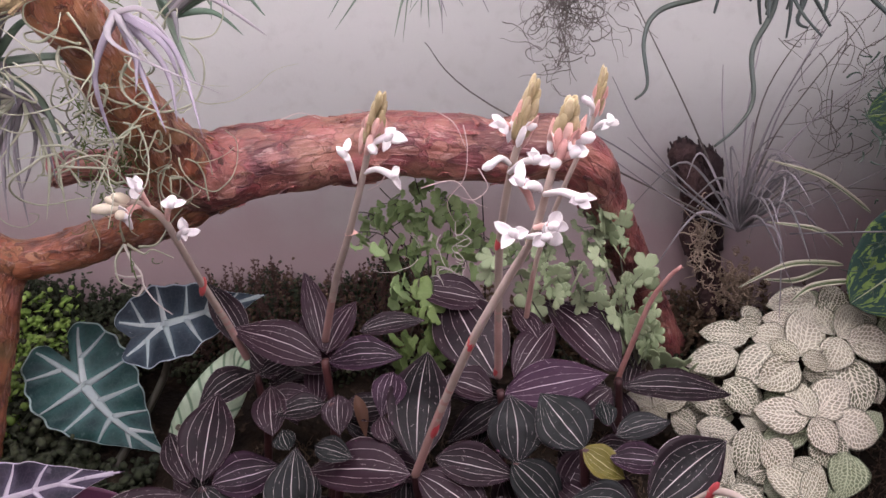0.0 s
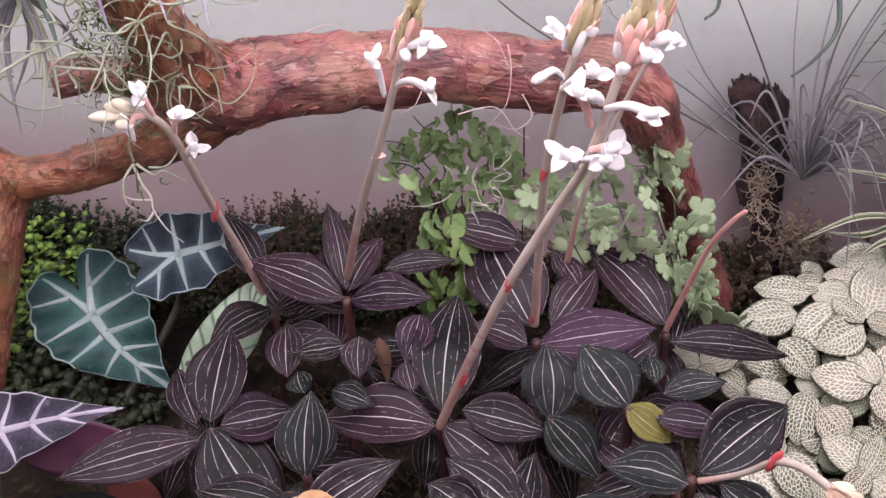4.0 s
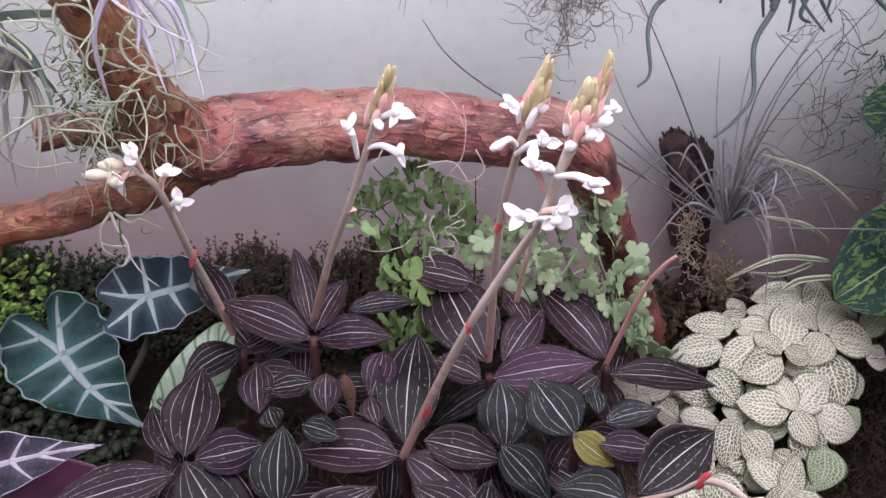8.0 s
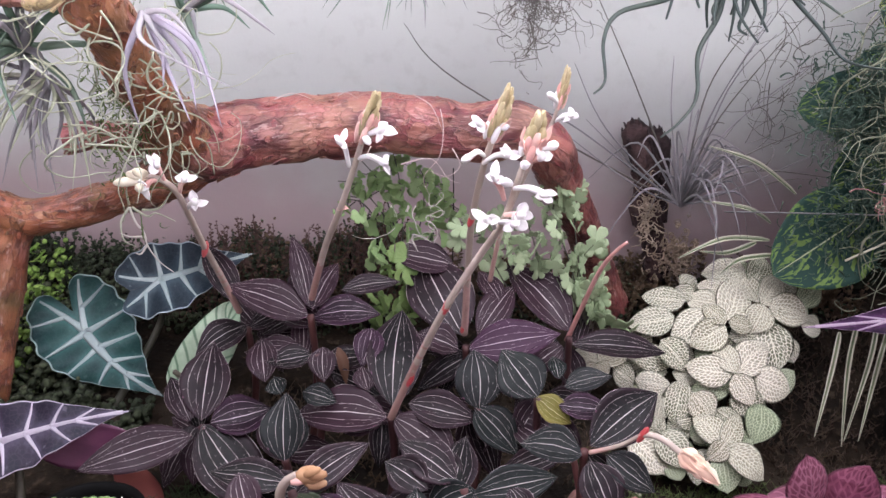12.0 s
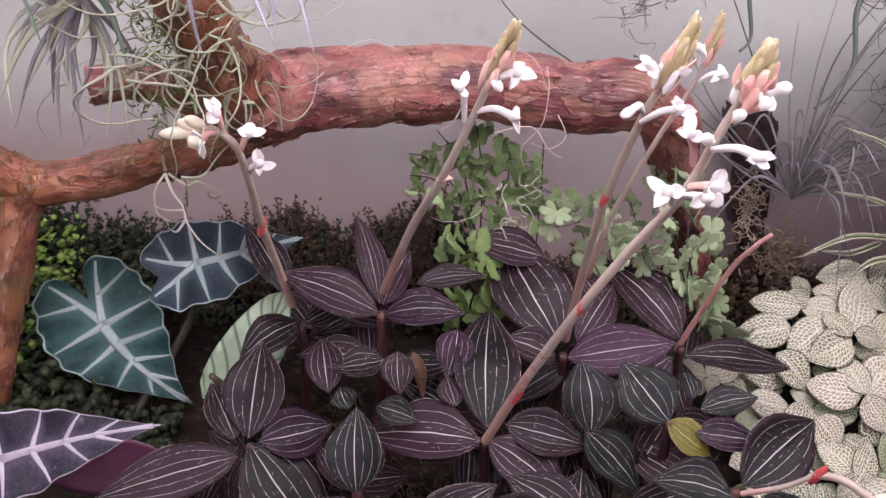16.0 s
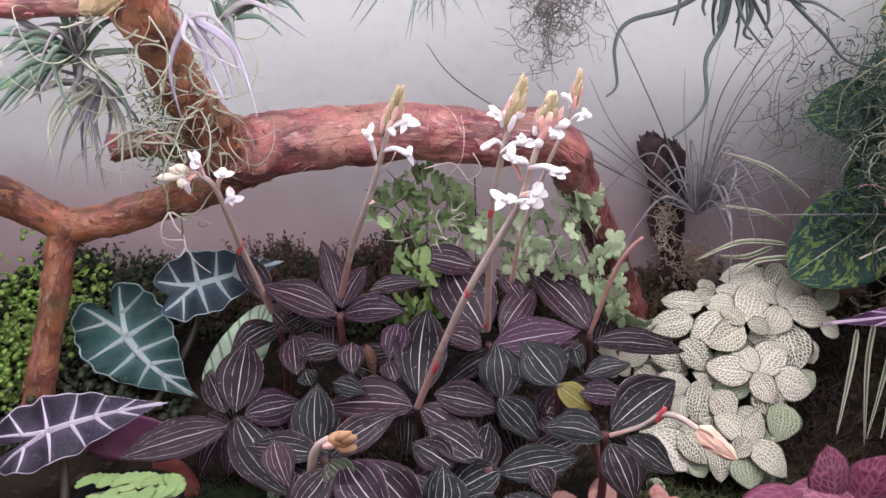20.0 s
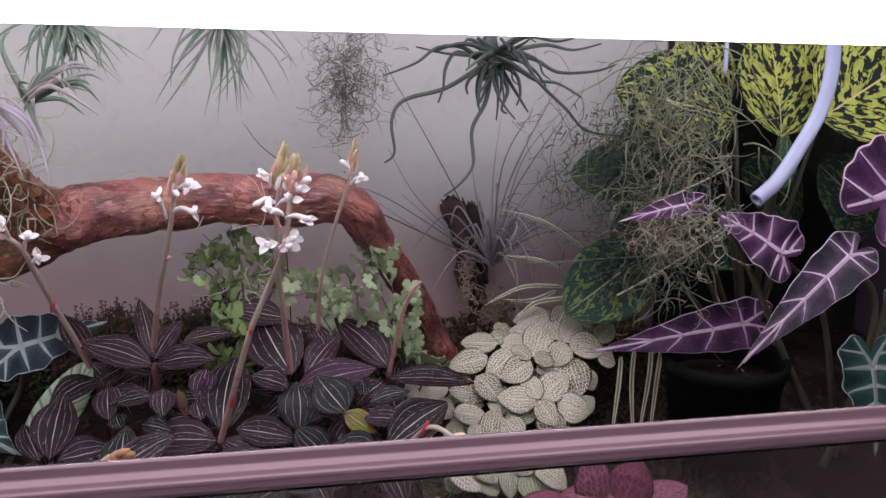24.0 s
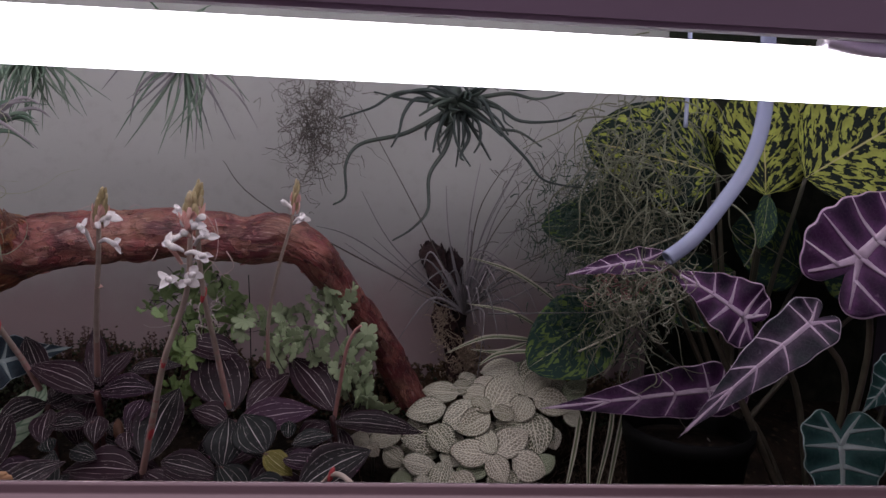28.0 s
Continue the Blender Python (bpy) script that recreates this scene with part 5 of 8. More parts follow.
plant = orchid((-0.138, 0.470, 0.103))
orchid_leaf(plant, (-0.140, 0.477, 0.092), (-0.144, 0.454, 0.063), 0.023)
orchid_leaf(plant, (-0.132, 0.485, 0.084), (-0.171, 0.510, 0.089), 0.022)
orchid_leaf(plant, (-0.145, 0.492, 0.092), (-0.169, 0.464, 0.054), 0.026)
orchid_leaf(plant, (-0.143, 0.487, 0.091), (-0.158, 0.532, 0.111), 0.027)
orchid_leaf(plant, (-0.144, 0.465, 0.099), (-0.220, 0.438, 0.090), 0.033)
orchid_leaf(plant, (-0.139, 0.474, 0.106), (-0.137, 0.523, 0.149), 0.038)
orchid_leaf(plant, (-0.147, 0.473, 0.106), (-0.165, 0.500, 0.130), 0.024)
orchid_leaf(plant, (-0.132, 0.472, 0.105), (-0.089, 0.490, 0.108), 0.033, ORCHID_PURPLE)
orchid_leaf(plant, (-0.138, 0.471, 0.104), (-0.084, 0.426, 0.060), 0.048)

plant = orchid((-0.073, 0.430, 0.102))
orchid_leaf(plant, (-0.075, 0.450, 0.086), (-0.100, 0.484, 0.100), 0.021)
orchid_leaf(plant, (-0.084, 0.441, 0.082), (-0.068, 0.414, 0.045), 0.022)
orchid_leaf(plant, (-0.077, 0.457, 0.087), (-0.039, 0.470, 0.084), 0.023)
orchid_leaf(plant, (-0.078, 0.446, 0.085), (-0.093, 0.416, 0.045), 0.023)
orchid_leaf(plant, (-0.073, 0.428, 0.101), (-0.075, 0.461, 0.138), 0.032, ORCHID_DEEP)
orchid_leaf(plant, (-0.079, 0.467, 0.132), (-0.085, 0.478, 0.141), 0.016, ORCHID_DEEP)
orchid_leaf(plant, (-0.063, 0.469, 0.133), (-0.038, 0.459, 0.130), 0.018, ORCHID_DEEP)
orchid_leaf(plant, (-0.072, 0.431, 0.103), (-0.062, 0.462, 0.117), 0.022, ORCHID_DEEP)

plant = orchid((-0.056, 0.310, 0.162))
orchid_leaf(plant, (-0.061, 0.332, 0.152), (-0.110, 0.350, 0.150), 0.023)
orchid_leaf(plant, (-0.048, 0.325, 0.145), (-0.085, 0.341, 0.146), 0.024)
orchid_leaf(plant, (-0.045, 0.323, 0.148), (-0.068, 0.308, 0.124), 0.020)
orchid_leaf(plant, (-0.059, 0.326, 0.143), (-0.077, 0.307, 0.115), 0.028)
orchid_leaf(plant, (-0.054, 0.310, 0.162), (-0.015, 0.327, 0.183), 0.021)
orchid_leaf(plant, (-0.086, 0.319, 0.169), (-0.075, 0.298, 0.152), 0.019)
orchid_leaf(plant, (-0.055, 0.309, 0.161), (-0.039, 0.294, 0.150), 0.018, ORCHID_GREEN)
orchid_leaf(plant, (-0.045, 0.309, 0.161), (-0.019, 0.275, 0.146), 0.029, ORCHID_PURPLE)
orchid_leaf(plant, (-0.053, 0.305, 0.158), (-0.074, 0.282, 0.143), 0.022)

plant = orchid((0.002, 0.453, 0.121))
orchid_leaf(plant, (-0.004, 0.468, 0.106), (-0.040, 0.476, 0.100), 0.023)
orchid_leaf(plant, (0.010, 0.474, 0.100), (0.010, 0.452, 0.071), 0.022)
orchid_leaf(plant, (-0.004, 0.475, 0.109), (-0.006, 0.451, 0.078), 0.020)
orchid_leaf(plant, (0.014, 0.469, 0.105), (-0.034, 0.496, 0.109), 0.025)
orchid_leaf(plant, (0.003, 0.459, 0.126), (0.013, 0.534, 0.174), 0.043)
orchid_leaf(plant, (-0.001, 0.452, 0.121), (-0.071, 0.467, 0.117), 0.040)
orchid_leaf(plant, (0.004, 0.453, 0.121), (0.052, 0.428, 0.093), 0.036)
orchid_leaf(plant, (0.015, 0.461, 0.127), (0.068, 0.454, 0.118), 0.030)
orchid_leaf(plant, (-0.012, 0.509, 0.166), (-0.020, 0.483, 0.147), 0.024, ORCHID_PURPLE)
orchid_leaf(plant, (-0.015, 0.469, 0.134), (-0.020, 0.484, 0.147), 0.019)

plant = orchid((-0.061, 0.530, 0.167))
orchid_leaf(plant, (-0.050, 0.552, 0.157), (-0.096, 0.570, 0.155), 0.020)
orchid_leaf(plant, (-0.050, 0.547, 0.156), (-0.079, 0.570, 0.162), 0.021)
orchid_leaf(plant, (-0.055, 0.557, 0.150), (-0.029, 0.586, 0.161), 0.020)
orchid_leaf(plant, (-0.052, 0.535, 0.157), (-0.097, 0.562, 0.162), 0.026)
orchid_leaf(plant, (-0.063, 0.529, 0.167), (-0.129, 0.541, 0.189), 0.036)
orchid_leaf(plant, (-0.058, 0.529, 0.166), (-0.006, 0.525, 0.173), 0.028, ORCHID_PURPLE)
orchid_leaf(plant, (-0.060, 0.534, 0.170), (-0.041, 0.578, 0.195), 0.022)
orchid_leaf(plant, (-0.062, 0.535, 0.171), (-0.079, 0.577, 0.220), 0.020)
orchid_leaf(plant, (-0.037, 0.548, 0.181), (0.011, 0.558, 0.186), 0.018)
orchid_leaf(plant, (-0.077, 0.543, 0.177), (-0.064, 0.565, 0.199), 0.019)

plant = orchid((-0.055, 0.500, 0.149))
orchid_leaf(plant, (-0.067, 0.524, 0.133), (-0.072, 0.573, 0.155), 0.021)
orchid_leaf(plant, (-0.048, 0.512, 0.135), (-0.010, 0.527, 0.134), 0.024)
orchid_leaf(plant, (-0.064, 0.516, 0.138), (-0.116, 0.533, 0.135), 0.024)
orchid_leaf(plant, (-0.048, 0.512, 0.129), (-0.000, 0.504, 0.105), 0.022)
orchid_leaf(plant, (-0.092, 0.482, 0.134), (-0.099, 0.517, 0.156), 0.024)
orchid_leaf(plant, (-0.058, 0.499, 0.148), (-0.092, 0.490, 0.147), 0.022)
orchid_leaf(plant, (-0.050, 0.504, 0.152), (-0.048, 0.484, 0.133), 0.022)

plant = orchid((-0.114, 0.550, 0.146))
orchid_leaf(plant, (-0.104, 0.572, 0.130), (-0.086, 0.554, 0.104), 0.022)
orchid_leaf(plant, (-0.109, 0.567, 0.131), (-0.074, 0.581, 0.130), 0.022)
orchid_leaf(plant, (-0.108, 0.576, 0.132), (-0.135, 0.614, 0.147), 0.025)
orchid_leaf(plant, (-0.104, 0.565, 0.133), (-0.063, 0.600, 0.143), 0.022)
orchid_leaf(plant, (-0.115, 0.552, 0.148), (-0.151, 0.521, 0.136), 0.029)
orchid_leaf(plant, (-0.124, 0.569, 0.161), (-0.160, 0.613, 0.200), 0.025)
orchid_leaf(plant, (-0.112, 0.551, 0.147), (-0.083, 0.564, 0.160), 0.019)

plant = orchid((0.065, 0.530, 0.140))
orchid_leaf(plant, (0.072, 0.537, 0.129), (0.026, 0.525, 0.102), 0.023)
orchid_leaf(plant, (0.068, 0.538, 0.126), (0.106, 0.560, 0.130), 0.027)
orchid_leaf(plant, (0.061, 0.545, 0.122), (0.046, 0.525, 0.096), 0.020)
orchid_leaf(plant, (0.072, 0.557, 0.120), (0.021, 0.579, 0.120), 0.021)
orchid_leaf(plant, (0.063, 0.538, 0.146), (0.030, 0.605, 0.200), 0.057)
orchid_leaf(plant, (0.059, 0.590, 0.188), (0.000, 0.590, 0.202), 0.032)
orchid_leaf(plant, (0.068, 0.528, 0.138), (0.143, 0.527, 0.155), 0.037, ORCHID_PURPLE)
orchid_leaf(plant, (0.059, 0.527, 0.138), (0.024, 0.536, 0.149), 0.029)
orchid_leaf(plant, (0.076, 0.538, 0.146), (0.113, 0.580, 0.176), 0.029)
orchid_leaf(plant, (0.097, 0.563, 0.166), (0.082, 0.592, 0.184), 0.022)

plant = orchid((0.068, 0.460, 0.124))
orchid_leaf(plant, (0.064, 0.477, 0.112), (0.084, 0.446, 0.069), 0.027)
orchid_leaf(plant, (0.076, 0.472, 0.110), (0.111, 0.459, 0.085), 0.020)
orchid_leaf(plant, (0.073, 0.480, 0.108), (0.056, 0.456, 0.075), 0.028)
orchid_leaf(plant, (0.058, 0.483, 0.113), (0.097, 0.522, 0.126), 0.027)
orchid_leaf(plant, (0.068, 0.459, 0.123), (0.066, 0.491, 0.158), 0.039, ORCHID_DEEP)
orchid_leaf(plant, (0.065, 0.460, 0.124), (0.095, 0.433, 0.101), 0.031, ORCHID_DEEP)

plant = orchid((0.157, 0.550, 0.138))
orchid_leaf(plant, (0.152, 0.574, 0.126), (0.129, 0.556, 0.099), 0.026)
orchid_leaf(plant, (0.168, 0.563, 0.122), (0.187, 0.602, 0.138), 0.021)
orchid_leaf(plant, (0.153, 0.555, 0.128), (0.123, 0.545, 0.108), 0.028)
orchid_leaf(plant, (0.162, 0.576, 0.117), (0.173, 0.547, 0.079), 0.028)
orchid_leaf(plant, (0.158, 0.555, 0.142), (0.108, 0.604, 0.187), 0.044)
orchid_leaf(plant, (0.159, 0.545, 0.134), (0.248, 0.551, 0.127), 0.029)

plant = orchid((0.107, 0.440, 0.144))
orchid_leaf(plant, (0.115, 0.454, 0.133), (0.152, 0.460, 0.126), 0.021)
orchid_leaf(plant, (0.104, 0.459, 0.131), (0.068, 0.496, 0.144), 0.023)
orchid_leaf(plant, (0.096, 0.464, 0.129), (0.122, 0.452, 0.108), 0.028)
orchid_leaf(plant, (0.115, 0.460, 0.133), (0.093, 0.441, 0.105), 0.024)
orchid_leaf(plant, (0.107, 0.440, 0.144), (0.083, 0.466, 0.170), 0.040, ORCHID_DEEP)
orchid_leaf(plant, (0.106, 0.440, 0.144), (0.131, 0.428, 0.130), 0.022, ORCHID_OLIVE)
orchid_leaf(plant, (0.122, 0.435, 0.140), (0.161, 0.429, 0.139), 0.022, ORCHID_PURPLE)
orchid_leaf(plant, (0.128, 0.446, 0.149), (0.163, 0.448, 0.158), 0.020, ORCHID_DEEP)
orchid_leaf(plant, (0.124, 0.451, 0.153), (0.123, 0.469, 0.163), 0.014, ORCHID_DEEP)

plant = orchid((0.133, 0.400, 0.126))
orchid_leaf(plant, (0.127, 0.426, 0.109), (0.080, 0.425, 0.092), 0.022)
orchid_leaf(plant, (0.129, 0.425, 0.109), (0.087, 0.459, 0.119), 0.027)
orchid_leaf(plant, (0.138, 0.421, 0.108), (0.104, 0.452, 0.118), 0.028)
orchid_leaf(plant, (0.138, 0.413, 0.116), (0.166, 0.392, 0.084), 0.025)
orchid_leaf(plant, (0.131, 0.397, 0.124), (0.090, 0.409, 0.127), 0.029, ORCHID_DEEP)
orchid_leaf(plant, (0.138, 0.402, 0.128), (0.196, 0.436, 0.151), 0.038)
orchid_leaf(plant, (0.135, 0.394, 0.121), (0.148, 0.365, 0.093), 0.032)
orchid_leaf(plant, (0.148, 0.398, 0.124), (0.181, 0.381, 0.105), 0.026, ORCHID_DEEP)

plant = orchid((0.047, 0.370, 0.118))
orchid_leaf(plant, (0.038, 0.384, 0.103), (-0.013, 0.384, 0.085), 0.026)
orchid_leaf(plant, (0.044, 0.388, 0.105), (0.030, 0.419, 0.118), 0.023)
orchid_leaf(plant, (0.056, 0.386, 0.099), (0.008, 0.400, 0.094), 0.026)
orchid_leaf(plant, (0.039, 0.377, 0.103), (0.054, 0.425, 0.124), 0.027)
orchid_leaf(plant, (0.053, 0.367, 0.116), (0.113, 0.382, 0.119), 0.027, ORCHID_DEEP)
orchid_leaf(plant, (0.042, 0.374, 0.121), (0.005, 0.399, 0.136), 0.029)
orchid_leaf(plant, (0.055, 0.369, 0.117), (0.020, 0.363, 0.100), 0.029, ORCHID_DEEP)
orchid_leaf(plant, (0.023, 0.370, 0.118), (-0.004, 0.391, 0.126), 0.027)
orchid_leaf(plant, (0.077, 0.370, 0.118), (0.088, 0.355, 0.104), 0.019)

plant = orchid((0.011, 0.330, 0.111))
orchid_leaf(plant, (0.020, 0.349, 0.093), (-0.014, 0.367, 0.095), 0.023)
orchid_leaf(plant, (0.003, 0.347, 0.089), (0.053, 0.344, 0.070), 0.021)
orchid_leaf(plant, (0.013, 0.349, 0.098), (-0.040, 0.364, 0.094), 0.021)
orchid_leaf(plant, (0.016, 0.335, 0.099), (-0.012, 0.375, 0.115), 0.021)
orchid_leaf(plant, (0.012, 0.327, 0.108), (0.015, 0.352, 0.133), 0.030, ORCHID_DEEP)
orchid_leaf(plant, (-0.001, 0.328, 0.110), (-0.034, 0.358, 0.135), 0.031)
orchid_leaf(plant, (0.053, 0.338, 0.117), (0.080, 0.307, 0.106), 0.026, ORCHID_DEEP)
orchid_leaf(plant, (0.027, 0.331, 0.112), (0.057, 0.331, 0.103), 0.024, ORCHID_DEEP)
orchid_leaf(plant, (0.011, 0.310, 0.095), (0.010, 0.325, 0.106), 0.032)
orchid_leaf(plant, (-0.019, 0.310, 0.095), (-0.023, 0.332, 0.112), 0.024, ORCHID_DEEP)
orchid_leaf(plant, (0.029, 0.319, 0.103), (0.042, 0.310, 0.098), 0.022, ORCHID_DEEP)

spike = orchid_spike([(0.002, 0.453, 0.120), (0.017, 0.430, 0.176), (0.033, 0.402, 0.232), (0.049, 0.385, 0.272), (0.059, 0.368, 0.300), (0.064, 0.352, 0.333), (0.067, 0.342, 0.352)], 0.0042, 'tall orchid flower spike with a reddish stem and small white flowers')
red_node(spike, (0.033, 0.402, 0.232))
red_node(spike, (0.014, 0.435, 0.162))
flower(spike, (0.057, 0.358, 0.316), (0.050, 0.350, 0.330))
flower(spike, (0.061, 0.352, 0.324), (0.074, 0.340, 0.325))
flower(spike, (0.059, 0.352, 0.326), (0.056, 0.345, 0.329), True)
flower(spike, (0.054, 0.366, 0.297), (0.049, 0.358, 0.304))
flower(spike, (0.056, 0.364, 0.301), (0.062, 0.352, 0.304))
flower(spike, (0.059, 0.362, 0.306), (0.065, 0.352, 0.309))
flower(spike, (0.065, 0.346, 0.337), (0.064, 0.340, 0.340), True)
flower(spike, (0.066, 0.345, 0.340), (0.070, 0.336, 0.345))
flower(spike, (0.069, 0.344, 0.347), (0.074, 0.336, 0.351), True)
bud_cone(spike, (0.066, 0.342, 0.346), (0.069, 0.334, 0.370), 0.0080)

spike = orchid_spike([(0.062, 0.520, 0.156), (0.057, 0.485, 0.219), (0.053, 0.450, 0.276), (0.055, 0.420, 0.324), (0.059, 0.404, 0.348), (0.060, 0.398, 0.357)], 0.0042, 'slender orchid flower spike with white flowers')
red_node(spike, (0.053, 0.450, 0.276))
red_node(spike, (0.061, 0.515, 0.165))
flower(spike, (0.054, 0.405, 0.339), (0.047, 0.396, 0.350))
flower(spike, (0.053, 0.415, 0.327), (0.042, 0.402, 0.329), True)
flower(spike, (0.053, 0.416, 0.322), (0.064, 0.402, 0.331))
flower(spike, (0.056, 0.402, 0.344), (0.059, 0.395, 0.349), True)
bud_cone(spike, (0.055, 0.400, 0.343), (0.063, 0.390, 0.374), 0.0076)

spike = orchid_spike([(-0.060, 0.530, 0.182), (-0.047, 0.490, 0.240), (-0.036, 0.460, 0.276), (-0.026, 0.435, 0.313), (-0.020, 0.418, 0.338)], 0.0042, 'slender orchid flower spike with white flowers before the branch')
flower(spike, (-0.029, 0.432, 0.314), (-0.034, 0.420, 0.332))
flower(spike, (-0.024, 0.430, 0.320), (-0.009, 0.418, 0.321))
flower(spike, (-0.021, 0.420, 0.335), (-0.011, 0.410, 0.342))
flower(spike, (-0.021, 0.420, 0.337), (-0.019, 0.412, 0.337), True)
bud_cone(spike, (-0.020, 0.418, 0.337), (-0.012, 0.406, 0.366), 0.0074)
bract(spike, (-0.038, 0.460, 0.278), (-0.030, 0.455, 0.280))

spike = orchid_spike([(0.090, 0.580, 0.178), (0.093, 0.555, 0.234), (0.105, 0.530, 0.290), (0.116, 0.515, 0.327), (0.119, 0.510, 0.342)], 0.0032, 'thin orchid flower spike half hidden by the others')
flower(spike, (0.120, 0.513, 0.341), (0.113, 0.505, 0.350), True)
flower(spike, (0.119, 0.514, 0.331), (0.127, 0.506, 0.337))
bud_cone(spike, (0.120, 0.511, 0.344), (0.123, 0.504, 0.373), 0.0056)

spike = orchid_spike([(-0.120, 0.550, 0.161), (-0.128, 0.530, 0.197), (-0.134, 0.500, 0.234), (-0.137, 0.470, 0.268), (-0.141, 0.452, 0.291), (-0.151, 0.445, 0.301), (-0.160, 0.440, 0.302)], 0.0042, 'leaning orchid flower spike nodding with pale buds')
red_node(spike, (-0.134, 0.500, 0.233))
flower(spike, (-0.138, 0.468, 0.272), (-0.131, 0.458, 0.281))
flower(spike, (-0.139, 0.455, 0.288), (-0.134, 0.448, 0.299))
flower(spike, (-0.146, 0.447, 0.299), (-0.148, 0.440, 0.310))
flower(spike, (-0.150, 0.446, 0.299), (-0.156, 0.440, 0.296))
pale_bud(spike, (-0.155, 0.444, 0.301), (-0.166, 0.438, 0.305))
pale_bud(spike, (-0.158, 0.442, 0.300), (-0.174, 0.437, 0.299))
pale_bud(spike, (-0.155, 0.443, 0.303), (-0.162, 0.437, 0.307))
pale_bud(spike, (-0.157, 0.442, 0.297), (-0.161, 0.437, 0.295))

spike = orchid_spike([(0.158, 0.560, 0.130), (0.163, 0.545, 0.166), (0.169, 0.525, 0.209), (0.176, 0.512, 0.231), (0.183, 0.508, 0.240)], 0.0034, 'young red orchid spike without flowers')

spike = orchid_spike([(-0.064, 0.315, 0.142), (-0.063, 0.310, 0.161), (-0.059, 0.305, 0.173), (-0.053, 0.303, 0.179)], 0.0050, 'bent orchid spike ending in a brown withered bud')
blob("withered_bud", (-0.046, 0.303, 0.178), (0.0100, 0.0100, 0.0150), BUD_BROWN, spike, "withered brown bud", (1, 0, 0.05), 0.28, 0)
blob("withered_bud", (-0.042, 0.300, 0.180), (0.0062, 0.0062, 0.0100), BUD_BROWN, spike, "withered brown bud", (1, 0, 0.25), 0.28, 1)
blob("withered_bud", (-0.045, 0.300, 0.182), (0.0060, 0.0060, 0.0100), BUD_BROWN, spike, "withered brown bud", (1, 0, 0.45), 0.28, 2)
blob("withered_bud", (-0.043, 0.301, 0.174), (0.0060, 0.0060, 0.0120), BUD_BROWN, spike, "withered brown bud", (1, 0, 0.05), 0.28, 3)
blob("withered_bud", (-0.052, 0.301, 0.176), (0.0045, 0.0045, 0.0090), PETAL_PINK, spike, "withered brown bud", (1, 0, 0.25), 0.28, 4)

spike = orchid_spike([(0.137, 0.400, 0.124), (0.154, 0.390, 0.136), (0.166, 0.380, 0.151), (0.176, 0.370, 0.152), (0.184, 0.360, 0.149)], 0.0026, 'drooping orchid spike with a salmon-pink bud')
red_node(spike, (0.165, 0.381, 0.150))
salmon_bud(spike, (0.183, 0.362, 0.150), (0.206, 0.347, 0.1345), 0.0088)
tube("stem", [(0.164, 0.3818, 0.1496), (0.170, 0.376, 0.1525), (0.176, 0.370, 0.1525), (0.184, 0.3605, 0.149)], 0.0021, 0.0022, ORCHID_STEM, spike, "pale greyish end of the stem", 8)

plant = arrow_plant((-0.250, 0.560, 0.070), "arrow-leaved plant with dark green pale-veined leaves")
shield_leaf(plant, (-0.2583, 0.5950, 0.1197), (0.585, -0.438, -0.682), (0.100, -0.796, 0.597), 0.0830, 0.0397, 0.0522, ALO_TOP, ALO_STALK, bend=-0.0234)
leaf_stalk(plant, [(-0.258, 0.597, 0.118), (-0.268, 0.610, 0.088), (-0.250, 0.560, 0.045)])
shield_leaf(plant, (-0.1914, 0.5970, 0.1691), (0.937, 0.247, 0.247), (0.000, -0.707, 0.707), 0.0806, 0.0332, 0.0368, ALO_BLUE, ALO_STALK, bend=-0.0042, wave=0.07, gap=0.75)
leaf_stalk(plant, [(-0.192, 0.599, 0.167), (-0.200, 0.606, 0.121), (-0.240, 0.570, 0.050)])

plant = arrow_plant((-0.270, 0.420, 0.065), "arrow-leaved plant with dusky purple leaves and bold pale veins")
shield_leaf(plant, (-0.2746, 0.4550, 0.1012), (0.936, 0.093, 0.339), (-0.152, -0.762, 0.630), 0.0894, 0.0262, 0.0450, ALO_DARK, ORCHID_UNDER, bend=0.0071, wave=0.09, gap=0.3)
leaf_stalk(plant, [(-0.275, 0.457, 0.099), (-0.268, 0.460, 0.072), (-0.262, 0.430, 0.022)])

leaf(plant, (-0.262, 0.470, 0.088), (-0.186, 0.478, 0.084), 0.036, ORCHID_UNDER, ALO_DARK, facing=(0.1, -0.95, 0.25), outline=round_leaf, cup=0.1, droop=0.1, label="purple underside of a folded leaf")

plant = arrow_plant((0.620, 0.500, 0.060), "tall arrow-leaved plant with purple leaves and pink veins")
shield_leaf(plant, (0.5267, 0.5250, 0.1794), (-0.992, -0.045, -0.116), (0.000, -0.932, 0.362), 0.1688, 0.0261, 0.0380, ALO_PURPLE, ORCHID_UNDER, bend=0.0012)
leaf_stalk(plant, [(0.527, 0.527, 0.177), (0.580, 0.530, 0.141), (0.620, 0.500, 0.042)])
shield_leaf(plant, (0.5657, 0.4250, 0.2685), (-0.805, -0.157, -0.573), (-0.207, -0.830, 0.518), 0.1485, 0.0240, 0.0228, ALO_TOP2, ORCHID_UNDER, bend=-0.0055, wave=0.03)
leaf_stalk(plant, [(0.566, 0.427, 0.266), (0.620, 0.450, 0.205), (0.620, 0.490, 0.042)])
shield_leaf(plant, (0.5348, 0.4820, 0.2629), (-0.795, 0.110, 0.596), (0.105, -0.943, 0.314), 0.0849, 0.0323, 0.0182, ALO_PURPLE, ORCHID_UNDER, bend=-0.0071)
